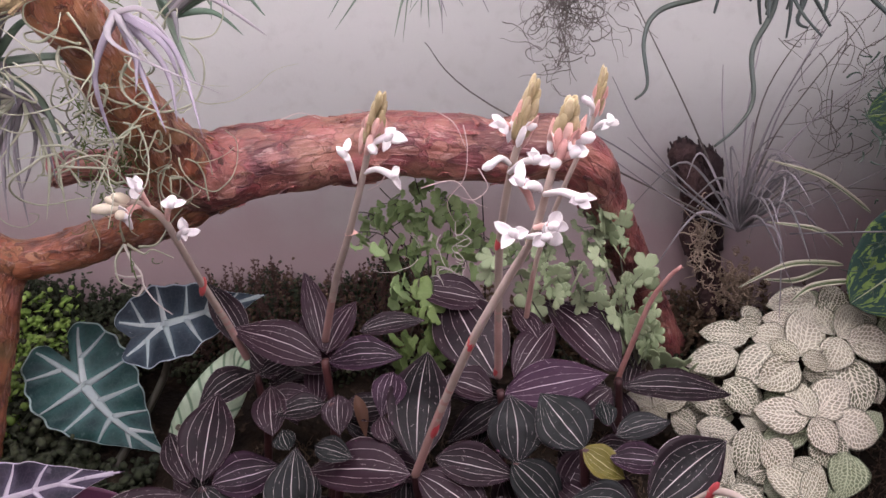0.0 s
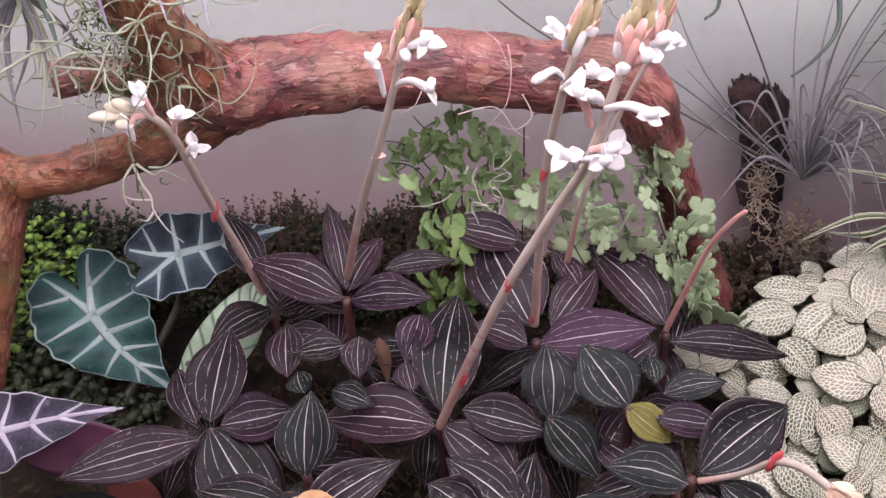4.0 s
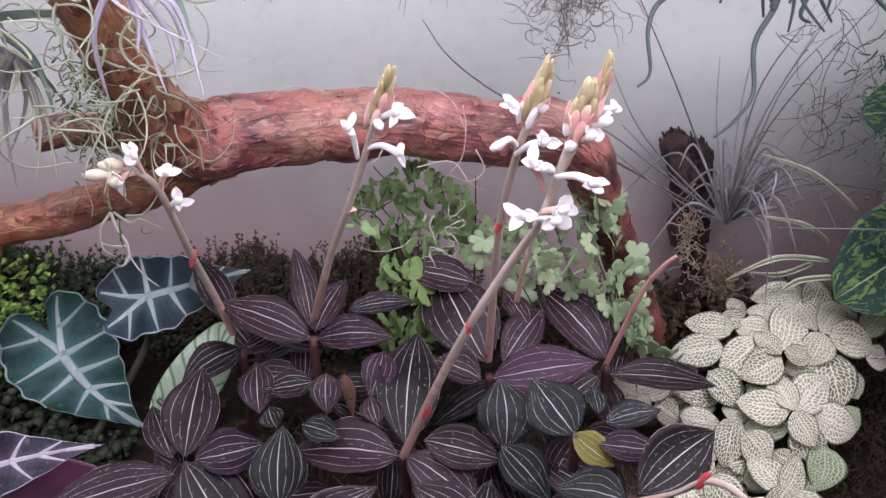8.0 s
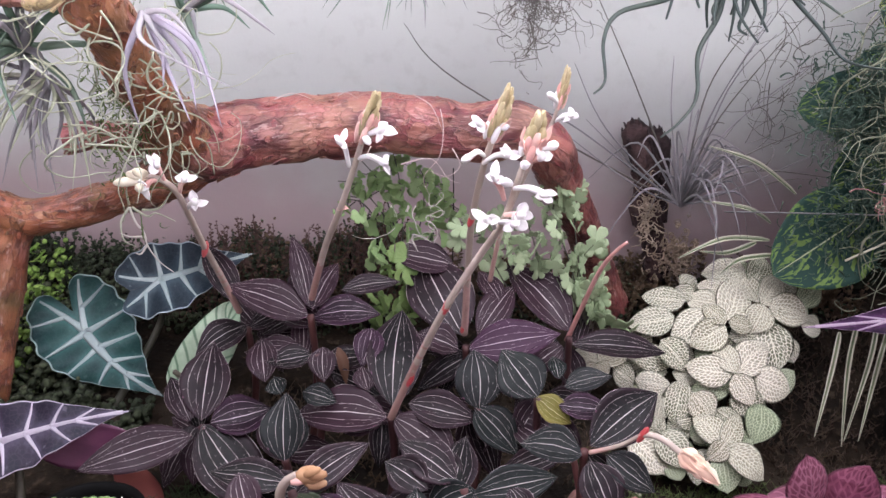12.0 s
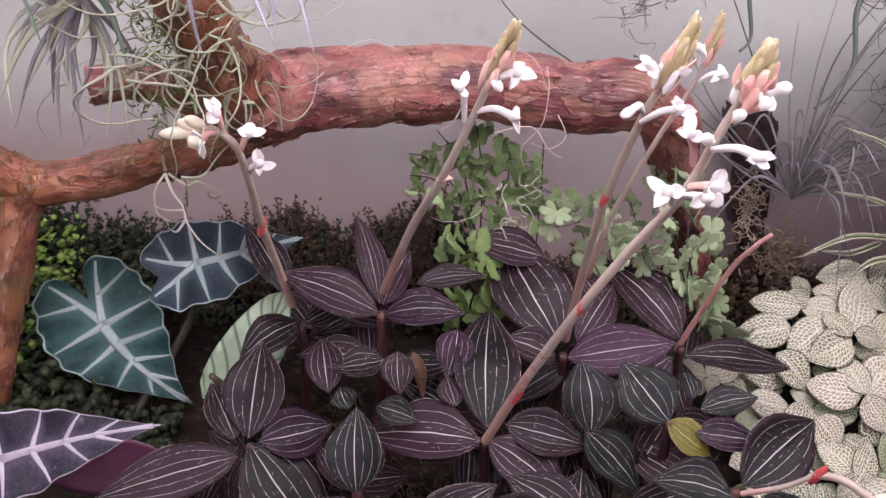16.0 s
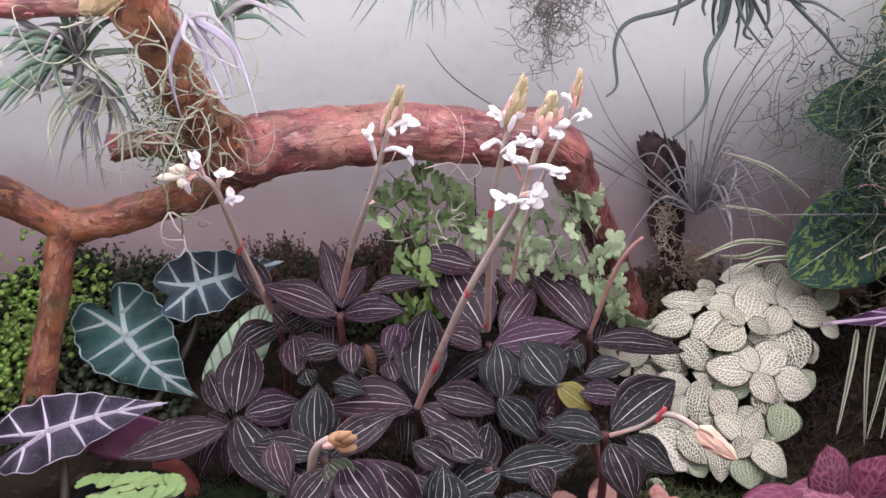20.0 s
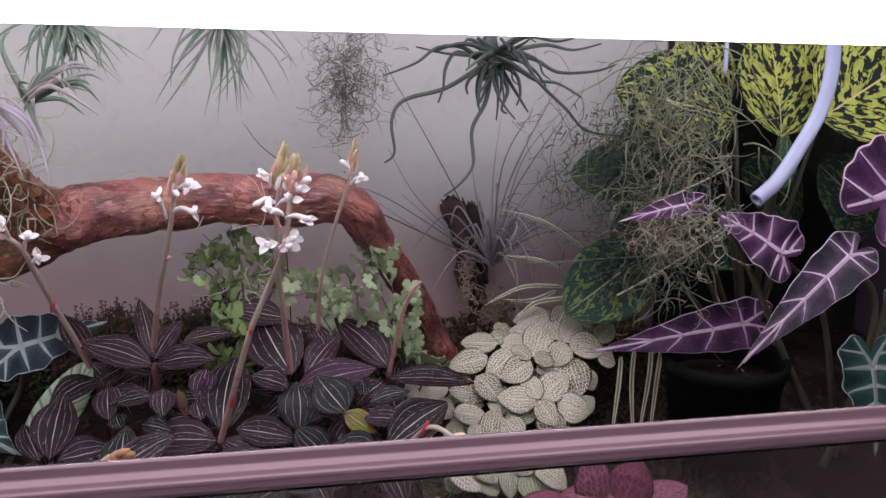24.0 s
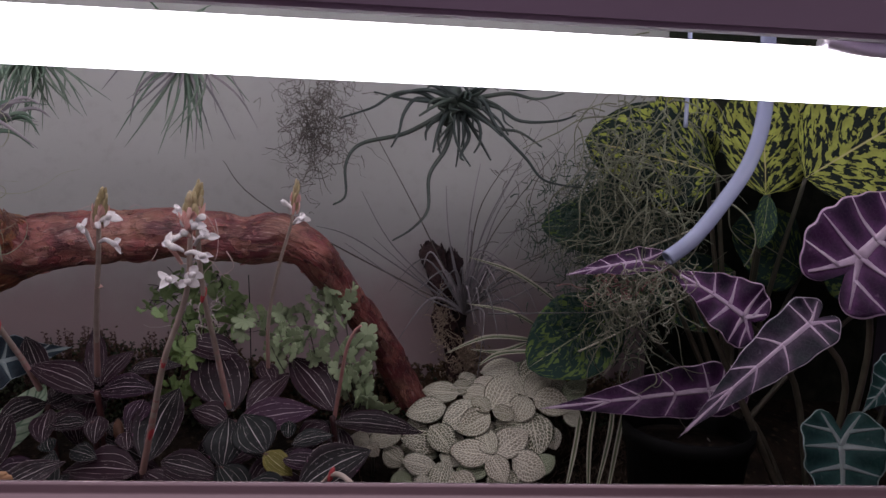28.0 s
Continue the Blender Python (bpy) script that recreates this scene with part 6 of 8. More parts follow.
leaf_stalk(plant, [(0.535, 0.484, 0.261), (0.600, 0.500, 0.194), (0.630, 0.500, 0.042)])
shield_leaf(plant, (0.6089, 0.4300, 0.3277), (0.706, 0.152, 0.692), (-0.105, -0.943, 0.314), 0.1102, 0.0507, 0.0458, ALO_PURPLE, ORCHID_UNDER, bend=0.0056)
leaf_stalk(plant, [(0.609, 0.432, 0.326), (0.644, 0.460, 0.234), (0.640, 0.500, 0.042)])
arrow_leaf(plant, (0.464, 0.500, 0.313), (0.366, 0.480, 0.301), 0.025, ALO_PURPLE, ORCHID_UNDER, (0, -0.8, 0.5))
leaf_stalk(plant, [(0.438, 0.496, 0.309), (0.494, 0.500, 0.276), (0.620, 0.510, 0.042)])
shield_leaf(plant, (0.6160, 0.4400, 0.1551), (-0.044, -0.362, -0.931), (0.000, -0.932, 0.362), 0.0850, 0.0406, 0.0315, ALO_TOP, ORCHID_UNDER, bend=0.0012)
leaf_stalk(plant, [(0.616, 0.442, 0.153), (0.618, 0.470, 0.100), (0.600, 0.480, 0.036)])
arrow_leaf(plant, (0.744, 0.550, 0.206), (0.690, 0.520, 0.160), 0.046, ALO_TOP, ORCHID_UNDER, (0, -0.9, 0.35))
leaf_stalk(plant, [(0.730, 0.542, 0.195), (0.680, 0.520, 0.044)])

plant = thing("silver_leaf_plant", (-0.155, 0.560, 0.070), "upright pale green leaf with dark veins", "plant")
leaf(plant, (-0.180, 0.545, 0.091), (-0.130, 0.585, 0.157), 0.045, PALE_LEAF, NET_UNDER, facing=(-0.35, -0.8, 0.35), outline=round_leaf, cup=0.3, sway=0.25)
leaf(plant, (-0.109, 0.440, 0.028), (-0.108, 0.450, 0.073), 0.014, PALE_LEAF, NET_UNDER, facing=(-0.6, -0.6, 0.4), outline=round_leaf, cup=0.3, sway=0.25)
leaf_stalk(plant, [(-0.174, 0.545, 0.109), (-0.145, 0.560, 0.070)])

clump = thing("white_net_leaf_plant", (0.30, 0.58, 0.075), "dense clump of cream-white leaves with fine green nets", "plant")
net_leaf(clump, (0.3232, 0.6051, 0.1292), (0.3475, 0.6436, 0.1554), 0.0313, NET_CREAM)
net_leaf(clump, (0.3199, 0.5985, 0.1283), (0.3060, 0.6184, 0.1394), 0.0155, NET_CREAM)
net_leaf(clump, (0.3218, 0.6007, 0.1251), (0.2900, 0.5949, 0.1101), 0.0265, NET_CREAM)
net_leaf(clump, (0.3237, 0.6011, 0.1290), (0.3484, 0.6031, 0.1235), 0.0161, NET_CREAM)
net_leaf(clump, (0.3627, 0.6205, 0.1403), (0.3932, 0.6448, 0.1562), 0.0248, NET_CREAM)
net_leaf(clump, (0.3625, 0.6246, 0.1388), (0.3539, 0.6573, 0.1581), 0.0249, NET_CREAM)
net_leaf(clump, (0.3644, 0.6169, 0.1405), (0.3506, 0.6063, 0.1180), 0.0247, NET_CREAM)
net_leaf(clump, (0.3707, 0.6196, 0.1377), (0.4101, 0.6166, 0.1293), 0.0295, NET_CREAM)
net_leaf(clump, (0.3194, 0.5648, 0.0944), (0.3141, 0.5945, 0.1125), 0.0201, NET_CREAM)
net_leaf(clump, (0.3223, 0.5673, 0.0932), (0.3603, 0.5942, 0.1083), 0.0280, NET_CREAM)
net_leaf(clump, (0.3189, 0.5669, 0.0928), (0.2807, 0.5753, 0.0967), 0.0257, NET_CREAM)
net_leaf(clump, (0.3175, 0.5618, 0.0952), (0.3315, 0.5486, 0.0741), 0.0222, NET_CREAM)
net_leaf(clump, (0.3419, 0.5706, 0.0892), (0.3748, 0.5637, 0.0771), 0.0293, NET_CREAM)
net_leaf(clump, (0.3276, 0.5613, 0.0821), (0.3319, 0.5477, 0.0607), 0.0301, NET_WHITE)
net_leaf(clump, (0.3199, 0.5680, 0.0813), (0.2868, 0.5691, 0.0752), 0.0214, NET_GREEN)
net_leaf(clump, (0.2968, 0.5198, 0.0479), (0.2819, 0.5463, 0.0620), 0.0246, NET_CREAM)
net_leaf(clump, (0.2962, 0.5173, 0.0483), (0.3189, 0.5415, 0.0641), 0.0186, NET_CREAM)
net_leaf(clump, (0.2995, 0.5186, 0.0469), (0.3285, 0.5028, 0.0265), 0.0245, NET_CREAM)
net_leaf(clump, (0.2989, 0.5188, 0.0524), (0.2833, 0.5132, 0.0390), 0.0160, NET_CREAM)
net_leaf(clump, (0.2970, 0.5174, 0.0385), (0.2986, 0.5001, 0.0158), 0.0289, NET_GREEN)
net_leaf(clump, (0.3449, 0.5550, 0.0689), (0.3359, 0.5352, 0.0432), 0.0279, NET_GREEN)
net_leaf(clump, (0.3174, 0.5399, 0.0581), (0.3037, 0.5562, 0.0618), 0.0153, NET_WHITE)
net_leaf(clump, (0.3599, 0.6560, 0.1615), (0.3203, 0.6574, 0.1567), 0.0226, NET_WHITE)
net_leaf(clump, (0.3636, 0.6447, 0.1490), (0.3868, 0.6715, 0.1670), 0.0230, NET_WHITE)
net_leaf(clump, (0.3325, 0.6346, 0.1465), (0.3106, 0.6468, 0.1482), 0.0179, NET_CREAM)
net_leaf(clump, (0.3212, 0.6215, 0.1376), (0.2965, 0.6343, 0.1377), 0.0224, NET_CREAM)
net_leaf(clump, (0.2908, 0.6287, 0.1391), (0.2536, 0.6359, 0.1407), 0.0213, NET_WHITE)
net_leaf(clump, (0.2755, 0.6123, 0.1288), (0.2353, 0.6138, 0.1218), 0.0245, NET_WHITE)
net_leaf(clump, (0.3032, 0.6383, 0.1428), (0.2847, 0.6441, 0.1419), 0.0168, NET_WHITE)
net_leaf(clump, (0.3083, 0.6166, 0.1330), (0.2741, 0.6005, 0.1125), 0.0270, NET_WHITE)
net_leaf(clump, (0.3680, 0.6148, 0.1241), (0.3727, 0.5868, 0.0909), 0.0366, NET_WHITE)
net_leaf(clump, (0.4072, 0.6282, 0.1350), (0.4347, 0.6470, 0.1482), 0.0204, NET_GREEN)
net_leaf(clump, (0.4039, 0.6147, 0.1222), (0.4251, 0.6148, 0.1131), 0.0201, NET_WHITE)
net_leaf(clump, (0.3268, 0.6035, 0.1134), (0.3650, 0.6068, 0.1107), 0.0198, NET_WHITE)
net_leaf(clump, (0.1936, 0.5773, 0.0992), (0.1739, 0.5898, 0.1024), 0.0179, NET_CREAM)
net_leaf(clump, (0.1938, 0.5781, 0.1000), (0.2246, 0.5892, 0.1058), 0.0202, NET_CREAM)
net_leaf(clump, (0.1916, 0.5740, 0.0996), (0.2031, 0.5707, 0.0913), 0.0134, NET_CREAM)
net_leaf(clump, (0.1964, 0.5933, 0.1054), (0.1832, 0.6060, 0.1058), 0.0125, NET_WHITE)
net_leaf(clump, (0.1939, 0.5740, 0.0978), (0.1815, 0.5772, 0.0895), 0.0123, NET_CREAM)
net_leaf(clump, (0.2264, 0.5872, 0.1032), (0.2701, 0.5905, 0.0957), 0.0227, NET_WHITE)
net_leaf(clump, (0.2574, 0.5946, 0.1138), (0.2790, 0.5785, 0.0941), 0.0263, NET_WHITE)
net_leaf(clump, (0.2087, 0.5761, 0.0945), (0.2292, 0.5725, 0.0822), 0.0202, NET_WHITE)
net_leaf(clump, (0.2283, 0.5705, 0.0855), (0.2625, 0.5705, 0.0782), 0.0201, NET_WHITE)
net_leaf(clump, (0.2429, 0.5836, 0.0908), (0.2646, 0.5872, 0.0843), 0.0136, NET_GREEN)
net_leaf(clump, (0.2667, 0.5789, 0.0881), (0.2931, 0.5796, 0.0806), 0.0159, NET_WHITE)
net_leaf(clump, (0.2741, 0.5690, 0.0858), (0.2619, 0.5477, 0.0563), 0.0224, NET_WHITE)
net_leaf(clump, (0.2514, 0.5624, 0.0742), (0.2465, 0.5516, 0.0544), 0.0189, NET_WHITE)
net_leaf(clump, (0.2803, 0.5601, 0.0774), (0.2959, 0.5479, 0.0581), 0.0256, NET_CREAM)
net_leaf(clump, (0.2632, 0.5455, 0.0563), (0.2855, 0.5536, 0.0564), 0.0176, NET_WHITE)
net_leaf(clump, (0.2423, 0.5336, 0.0539), (0.2620, 0.5158, 0.0321), 0.0270, NET_WHITE)
net_leaf(clump, (0.2180, 0.5346, 0.0513), (0.2452, 0.5158, 0.0267), 0.0324, NET_CREAM)
net_leaf(clump, (0.2055, 0.5368, 0.0480), (0.2487, 0.5488, 0.0547), 0.0173, NET_WHITE)
net_leaf(clump, (0.2741, 0.5256, 0.0409), (0.2738, 0.5078, 0.0187), 0.0183, NET_WHITE)
net_leaf(clump, (0.2537, 0.5238, 0.0320), (0.2608, 0.5140, 0.0184), 0.0194, NET_GREEN)
net_leaf(clump, (0.2227, 0.5034, 0.0144), (0.2067, 0.5058, 0.0098), 0.0158, NET_WHITE)
net_leaf(clump, (0.2321, 0.5707, 0.0749), (0.2223, 0.5584, 0.0521), 0.0191, NET_GREEN)
net_leaf(clump, (0.3115, 0.5909, 0.0941), (0.2972, 0.6011, 0.0985), 0.0173, NET_GREEN)
net_leaf(clump, (0.3609, 0.5712, 0.0736), (0.3895, 0.5865, 0.0837), 0.0193, NET_GREEN)
net_leaf(clump, (0.3142, 0.6189, 0.1208), (0.3017, 0.6293, 0.1258), 0.0154, NET_WHITE)
net_leaf(clump, (0.3422, 0.6079, 0.1103), (0.3310, 0.5963, 0.0916), 0.0176, NET_WHITE)
net_leaf(clump, (0.3029, 0.5630, 0.0694), (0.2868, 0.5608, 0.0607), 0.0191, NET_WHITE)
net_leaf(clump, (0.3234, 0.5581, 0.0629), (0.3124, 0.5496, 0.0442), 0.0190, NET_WHITE)
net_leaf(clump, (0.2662, 0.5665, 0.0709), (0.2839, 0.5653, 0.0643), 0.0191, NET_WHITE)
net_leaf(clump, (0.2378, 0.5599, 0.0628), (0.2572, 0.5591, 0.0543), 0.0167, NET_WHITE)
net_leaf(clump, (0.2748, 0.5390, 0.0447), (0.2950, 0.5494, 0.0445), 0.0175, NET_GREEN)
net_leaf(clump, (0.2627, 0.5327, 0.0370), (0.2810, 0.5366, 0.0287), 0.0163, NET_GREEN)
net_leaf(clump, (0.2237, 0.5686, 0.0702), (0.2434, 0.5762, 0.0721), 0.0157, NET_WHITE)
net_leaf(clump, (0.3294, 0.5430, 0.0476), (0.3153, 0.5307, 0.0317), 0.0188, NET_GREEN)
net_leaf(clump, (0.2564, 0.6124, 0.1087), (0.2347, 0.6132, 0.1025), 0.0211, NET_WHITE)
net_leaf(clump, (0.2459, 0.5918, 0.0882), (0.2244, 0.5918, 0.0813), 0.0195, NET_WHITE)
net_leaf(clump, (0.2761, 0.6025, 0.1010), (0.2939, 0.5988, 0.0906), 0.0209, NET_WHITE)
net_leaf(clump, (0.2462, 0.5722, 0.0740), (0.2655, 0.5704, 0.0654), 0.0203, NET_WHITE)
net_leaf(clump, (0.2723, 0.5680, 0.0700), (0.2530, 0.5641, 0.0594), 0.0214, NET_CREAM)
net_leaf(clump, (0.2281, 0.5628, 0.0614), (0.2532, 0.5633, 0.0551), 0.0201, NET_WHITE)
net_leaf(clump, (0.2755, 0.5502, 0.0530), (0.2592, 0.5460, 0.0422), 0.0210, NET_WHITE)
net_leaf(clump, (0.2552, 0.5535, 0.0544), (0.2365, 0.5505, 0.0446), 0.0200, NET_WHITE)
net_leaf(clump, (0.2261, 0.5314, 0.0325), (0.2149, 0.5249, 0.0193), 0.0195, NET_GREEN)
net_leaf(clump, (0.2488, 0.5295, 0.0333), (0.2607, 0.5220, 0.0192), 0.0217, NET_WHITE)
net_leaf(clump, (0.2939, 0.5897, 0.0888), (0.2784, 0.5871, 0.0795), 0.0173, NET_WHITE)
net_leaf(clump, (0.3012, 0.5731, 0.0731), (0.2906, 0.5871, 0.0794), 0.0193, NET_GREEN)
net_leaf(clump, (0.3149, 0.6010, 0.1014), (0.3370, 0.6146, 0.1075), 0.0198, NET_WHITE)
net_leaf(clump, (0.3687, 0.6095, 0.1095), (0.3506, 0.6037, 0.0971), 0.0212, NET_WHITE)
net_leaf(clump, (0.3859, 0.6095, 0.1095), (0.3939, 0.5971, 0.0908), 0.0200, NET_WHITE)
net_leaf(clump, (0.2984, 0.5462, 0.0492), (0.2818, 0.5412, 0.0376), 0.0199, NET_GREEN)
net_leaf(clump, (0.3316, 0.5664, 0.0703), (0.3551, 0.5650, 0.0620), 0.0214, NET_GREEN)
net_leaf(clump, (0.2859, 0.5217, 0.0259), (0.2770, 0.5337, 0.0304), 0.0183, NET_WHITE)
net_leaf(clump, (0.2937, 0.6469, 0.1434), (0.3115, 0.6616, 0.1505), 0.0181, NET_WHITE)
net_leaf(clump, (0.3525, 0.6658, 0.1614), (0.3640, 0.6617, 0.1505), 0.0210, NET_GREEN)
net_leaf(clump, (0.3948, 0.6512, 0.1510), (0.4131, 0.6495, 0.1425), 0.0208, NET_WHITE)
net_leaf(clump, (0.3982, 0.6272, 0.1264), (0.4214, 0.6392, 0.1309), 0.0204, NET_GREEN)
net_leaf(clump, (0.3119, 0.5214, 0.0256), (0.3264, 0.5147, 0.0123), 0.0195, NET_GREEN)
net_leaf(clump, (0.2351, 0.6175, 0.1127), (0.2545, 0.6129, 0.1014), 0.0200, NET_WHITE)
net_stem(clump, (0.3322, 0.6229, 0.1192))
net_stem(clump, (0.3729, 0.6372, 0.1329))
net_stem(clump, (0.3309, 0.5862, 0.0843))
net_stem(clump, (0.3066, 0.5366, 0.0370))
net_stem(clump, (0.1988, 0.5939, 0.0916))
net_stem(clump, (0.2863, 0.6296, 0.1257))
net_stem(clump, (0.2699, 0.5783, 0.0767))
net_stem(clump, (0.2408, 0.5486, 0.0485))

clump = thing("pink_net_leaf_plant", (0.134, 0.370, 0.043), "low clump of salmon-pink net-veined leaves", "plant")
pink_leaf(clump, (0.1811, 0.4014, 0.0663), (0.1846, 0.4248, 0.0690), 0.0163)
pink_leaf(clump, (0.1799, 0.3996, 0.0658), (0.1630, 0.4012, 0.0631), 0.0134)
pink_leaf(clump, (0.1820, 0.4000, 0.0659), (0.2029, 0.4073, 0.0646), 0.0135)
pink_leaf(clump, (0.1792, 0.3955, 0.0673), (0.1744, 0.3742, 0.0588), 0.0168)
pink_leaf(clump, (0.1773, 0.3948, 0.0708), (0.1797, 0.4057, 0.0705), 0.0070)
pink_leaf(clump, (0.1777, 0.3929, 0.0703), (0.1775, 0.3899, 0.0665), 0.0070)
pink_leaf(clump, (0.1793, 0.3998, 0.0597), (0.1515, 0.3986, 0.0563), 0.0121)
pink_leaf(clump, (0.1846, 0.3999, 0.0597), (0.2055, 0.3997, 0.0566), 0.0114)
pink_leaf(clump, (0.1845, 0.3969, 0.0552), (0.1834, 0.3755, 0.0468), 0.0178)
pink_leaf(clump, (0.1782, 0.3960, 0.0525), (0.1638, 0.3833, 0.0463), 0.0150)
pink_leaf(clump, (0.1456, 0.4354, 0.0686), (0.1354, 0.3965, 0.0558), 0.0218)
pink_leaf(clump, (0.1462, 0.4107, 0.0599), (0.1505, 0.3842, 0.0502), 0.0131)
pink_leaf(clump, (0.1023, 0.4209, 0.0588), (0.1261, 0.4226, 0.0561), 0.0177)
pink_leaf(clump, (0.1199, 0.4075, 0.0579), (0.1233, 0.3983, 0.0525), 0.0101)
pink_leaf(clump, (0.1156, 0.4047, 0.0560), (0.0999, 0.3889, 0.0489), 0.0201)
pink_leaf(clump, (0.1038, 0.3761, 0.0538), (0.1227, 0.3776, 0.0510), 0.0157)
pink_leaf(clump, (0.1028, 0.3795, 0.0521), (0.0911, 0.3736, 0.0476), 0.0137)
pink_leaf(clump, (0.1185, 0.3870, 0.0503), (0.1322, 0.3952, 0.0493), 0.0133)
pink_leaf(clump, (0.1208, 0.3811, 0.0476), (0.1319, 0.3831, 0.0450), 0.0111)
pink_leaf(clump, (0.1373, 0.3839, 0.0520), (0.1333, 0.3964, 0.0520), 0.0104)
pink_leaf(clump, (0.1379, 0.3825, 0.0541), (0.1413, 0.3782, 0.0500), 0.0118)
pink_leaf(clump, (0.1398, 0.3818, 0.0490), (0.1308, 0.3821, 0.0460), 0.0111)
pink_leaf(clump, (0.1442, 0.3795, 0.0497), (0.1539, 0.3780, 0.0462), 0.0110)
pink_leaf(clump, (0.1505, 0.3830, 0.0481), (0.1623, 0.3843, 0.0453), 0.0118)
pink_leaf(clump, (0.1319, 0.3752, 0.0486), (0.1215, 0.3707, 0.0444), 0.0130)
pink_leaf(clump, (0.1365, 0.3742, 0.0496), (0.1435, 0.3695, 0.0453), 0.0123)
pink_leaf(clump, (0.1560, 0.3752, 0.0474), (0.1654, 0.3724, 0.0436), 0.0124)
pink_leaf(clump, (0.1670, 0.3734, 0.0494), (0.1761, 0.3700, 0.0454), 0.0157)
pink_leaf(clump, (0.1747, 0.3810, 0.0488), (0.1667, 0.3752, 0.0443), 0.0146)
pink_leaf(clump, (0.1123, 0.3718, 0.0490), (0.0996, 0.3674, 0.0448), 0.0143)
pink_leaf(clump, (0.1828, 0.3763, 0.0452), (0.1890, 0.3714, 0.0408), 0.0124)
pink_leaf(clump, (0.0756, 0.4290, 0.0521), (0.0933, 0.4298, 0.0493), 0.0128)
pink_leaf(clump, (0.0909, 0.4149, 0.0498), (0.1035, 0.4064, 0.0446), 0.0140)
pink_leaf(clump, (0.1361, 0.4208, 0.0501), (0.1280, 0.4117, 0.0447), 0.0112)
pink_leaf(clump, (0.0819, 0.4065, 0.0441), (0.0982, 0.4133, 0.0427), 0.0124)
pink_leaf(clump, (0.1635, 0.4065, 0.0459), (0.1624, 0.4207, 0.0464), 0.0110)
pink_leaf(clump, (0.1671, 0.3966, 0.0465), (0.1575, 0.3925, 0.0424), 0.0122)
tube("stem", [(0.137, 0.442, 0.100), (0.140, 0.436, 0.085), (0.142, 0.425, 0.072)], 0.0022, 0.0030, NET_PINK, clump, "fleshy pink stem", 7)
net_rosette(clump, (0.107, 0.350, 0.046), 0.018, 5, NET_PINK, 4.51, 0.85)
net_rosette(clump, (0.135, 0.345, 0.046), 0.018, 5, NET_PINK, 2.73, 0.85)
net_rosette(clump, (0.164, 0.350, 0.046), 0.020, 5, NET_PINK, 1.10, 0.85)
net_rosette(clump, (0.190, 0.362, 0.046), 0.018, 5, NET_PINK, 3.60, 0.85)

clump = thing("magenta_net_leaf_plant", (0.370, 0.475, 0.0), "magenta net-veined leaves low by the glass", "plant")
for base, tip, width in (((0.304, 0.433, 0.053), (0.2416, 0.405, 0.0438), 0.040), ((0.372, 0.445, 0.025), (0.2948, 0.438, 0.0467), 0.052),
                         ((0.342, 0.450, 0.030), (0.3305, 0.446, 0.0846), 0.038), ((0.366, 0.450, 0.025), (0.3770, 0.440, 0.0780), 0.044),
                         ((0.380, 0.450, 0.020), (0.4300, 0.445, 0.0480), 0.042), ((0.325, 0.425, 0.030), (0.3100, 0.395, 0.0180), 0.036)):
    leaf(clump, base, tip, width, NET_MAGENTA, NET_MAGENTA, facing=(-0.1, -0.6, 0.8), outline=net_outline, cup=-0.3, droop=0.3, along=12, across=6, quilt=0.0011, thick=0.0012)
    tube("stem", [(base[0], base[1] + 0.004, ground_z(base[0], base[1]) - 0.004), base], 0.0020, 0.0016, NET_MAGENTA, clump, "", 5, 3)

fern = thing("maidenhair_fern", (0.10, 0.64, 0.09), "airy green maidenhair fern with small fan-shaped leaflets", "fern")
fan_frond(fern, [(0.016, 0.626, 0.175), (0.007, 0.630, 0.212), (-0.005, 0.634, 0.247), (-0.023, 0.636, 0.269)],
          [(0.0041, 0.6144, 0.2286, 0.0117), (-0.0043, 0.6297, 0.2438, 0.0101), (-0.0142, 0.6158, 0.2473, 0.0115), (-0.0151, 0.6281, 0.2505, 0.0105), (0.0006, 0.6203, 0.2526, 0.0132), (-0.0025, 0.6409, 0.2533, 0.0128), (-0.0038, 0.6078, 0.2594, 0.0101), (-0.0104, 0.6170, 0.2662, 0.0112)], FERN_DARK, 2)
fan_frond(fern, [(0.020, 0.626, 0.175), (0.031, 0.630, 0.212), (0.034, 0.634, 0.248), (0.029, 0.635, 0.263)],
          [(0.0311, 0.6152, 0.2077, 0.0136), (0.0302, 0.6225, 0.2275, 0.0152), (0.0401, 0.6151, 0.2297, 0.0192), (0.0333, 0.6137, 0.2469, 0.0140), (0.0232, 0.6259, 0.2504, 0.0133), (0.0321, 0.6364, 0.2523, 0.0135), (0.0524, 0.6159, 0.2543, 0.0103), (0.0389, 0.6349, 0.2567, 0.0115), (0.0277, 0.6245, 0.2636, 0.0104), (0.0209, 0.6209, 0.2636, 0.0122)], FERN_DARK, 2)
fan_frond(fern, [(0.012, 0.626, 0.174), (-0.006, 0.630, 0.211), (-0.022, 0.632, 0.231), (-0.041, 0.632, 0.234)],
          [(-0.0053, 0.6093, 0.1985, 0.0136), (-0.0259, 0.6020, 0.2258, 0.0123), (-0.0411, 0.6008, 0.2292, 0.0090), (-0.0378, 0.6083, 0.2363, 0.0093)], FERN_DARK, 2)
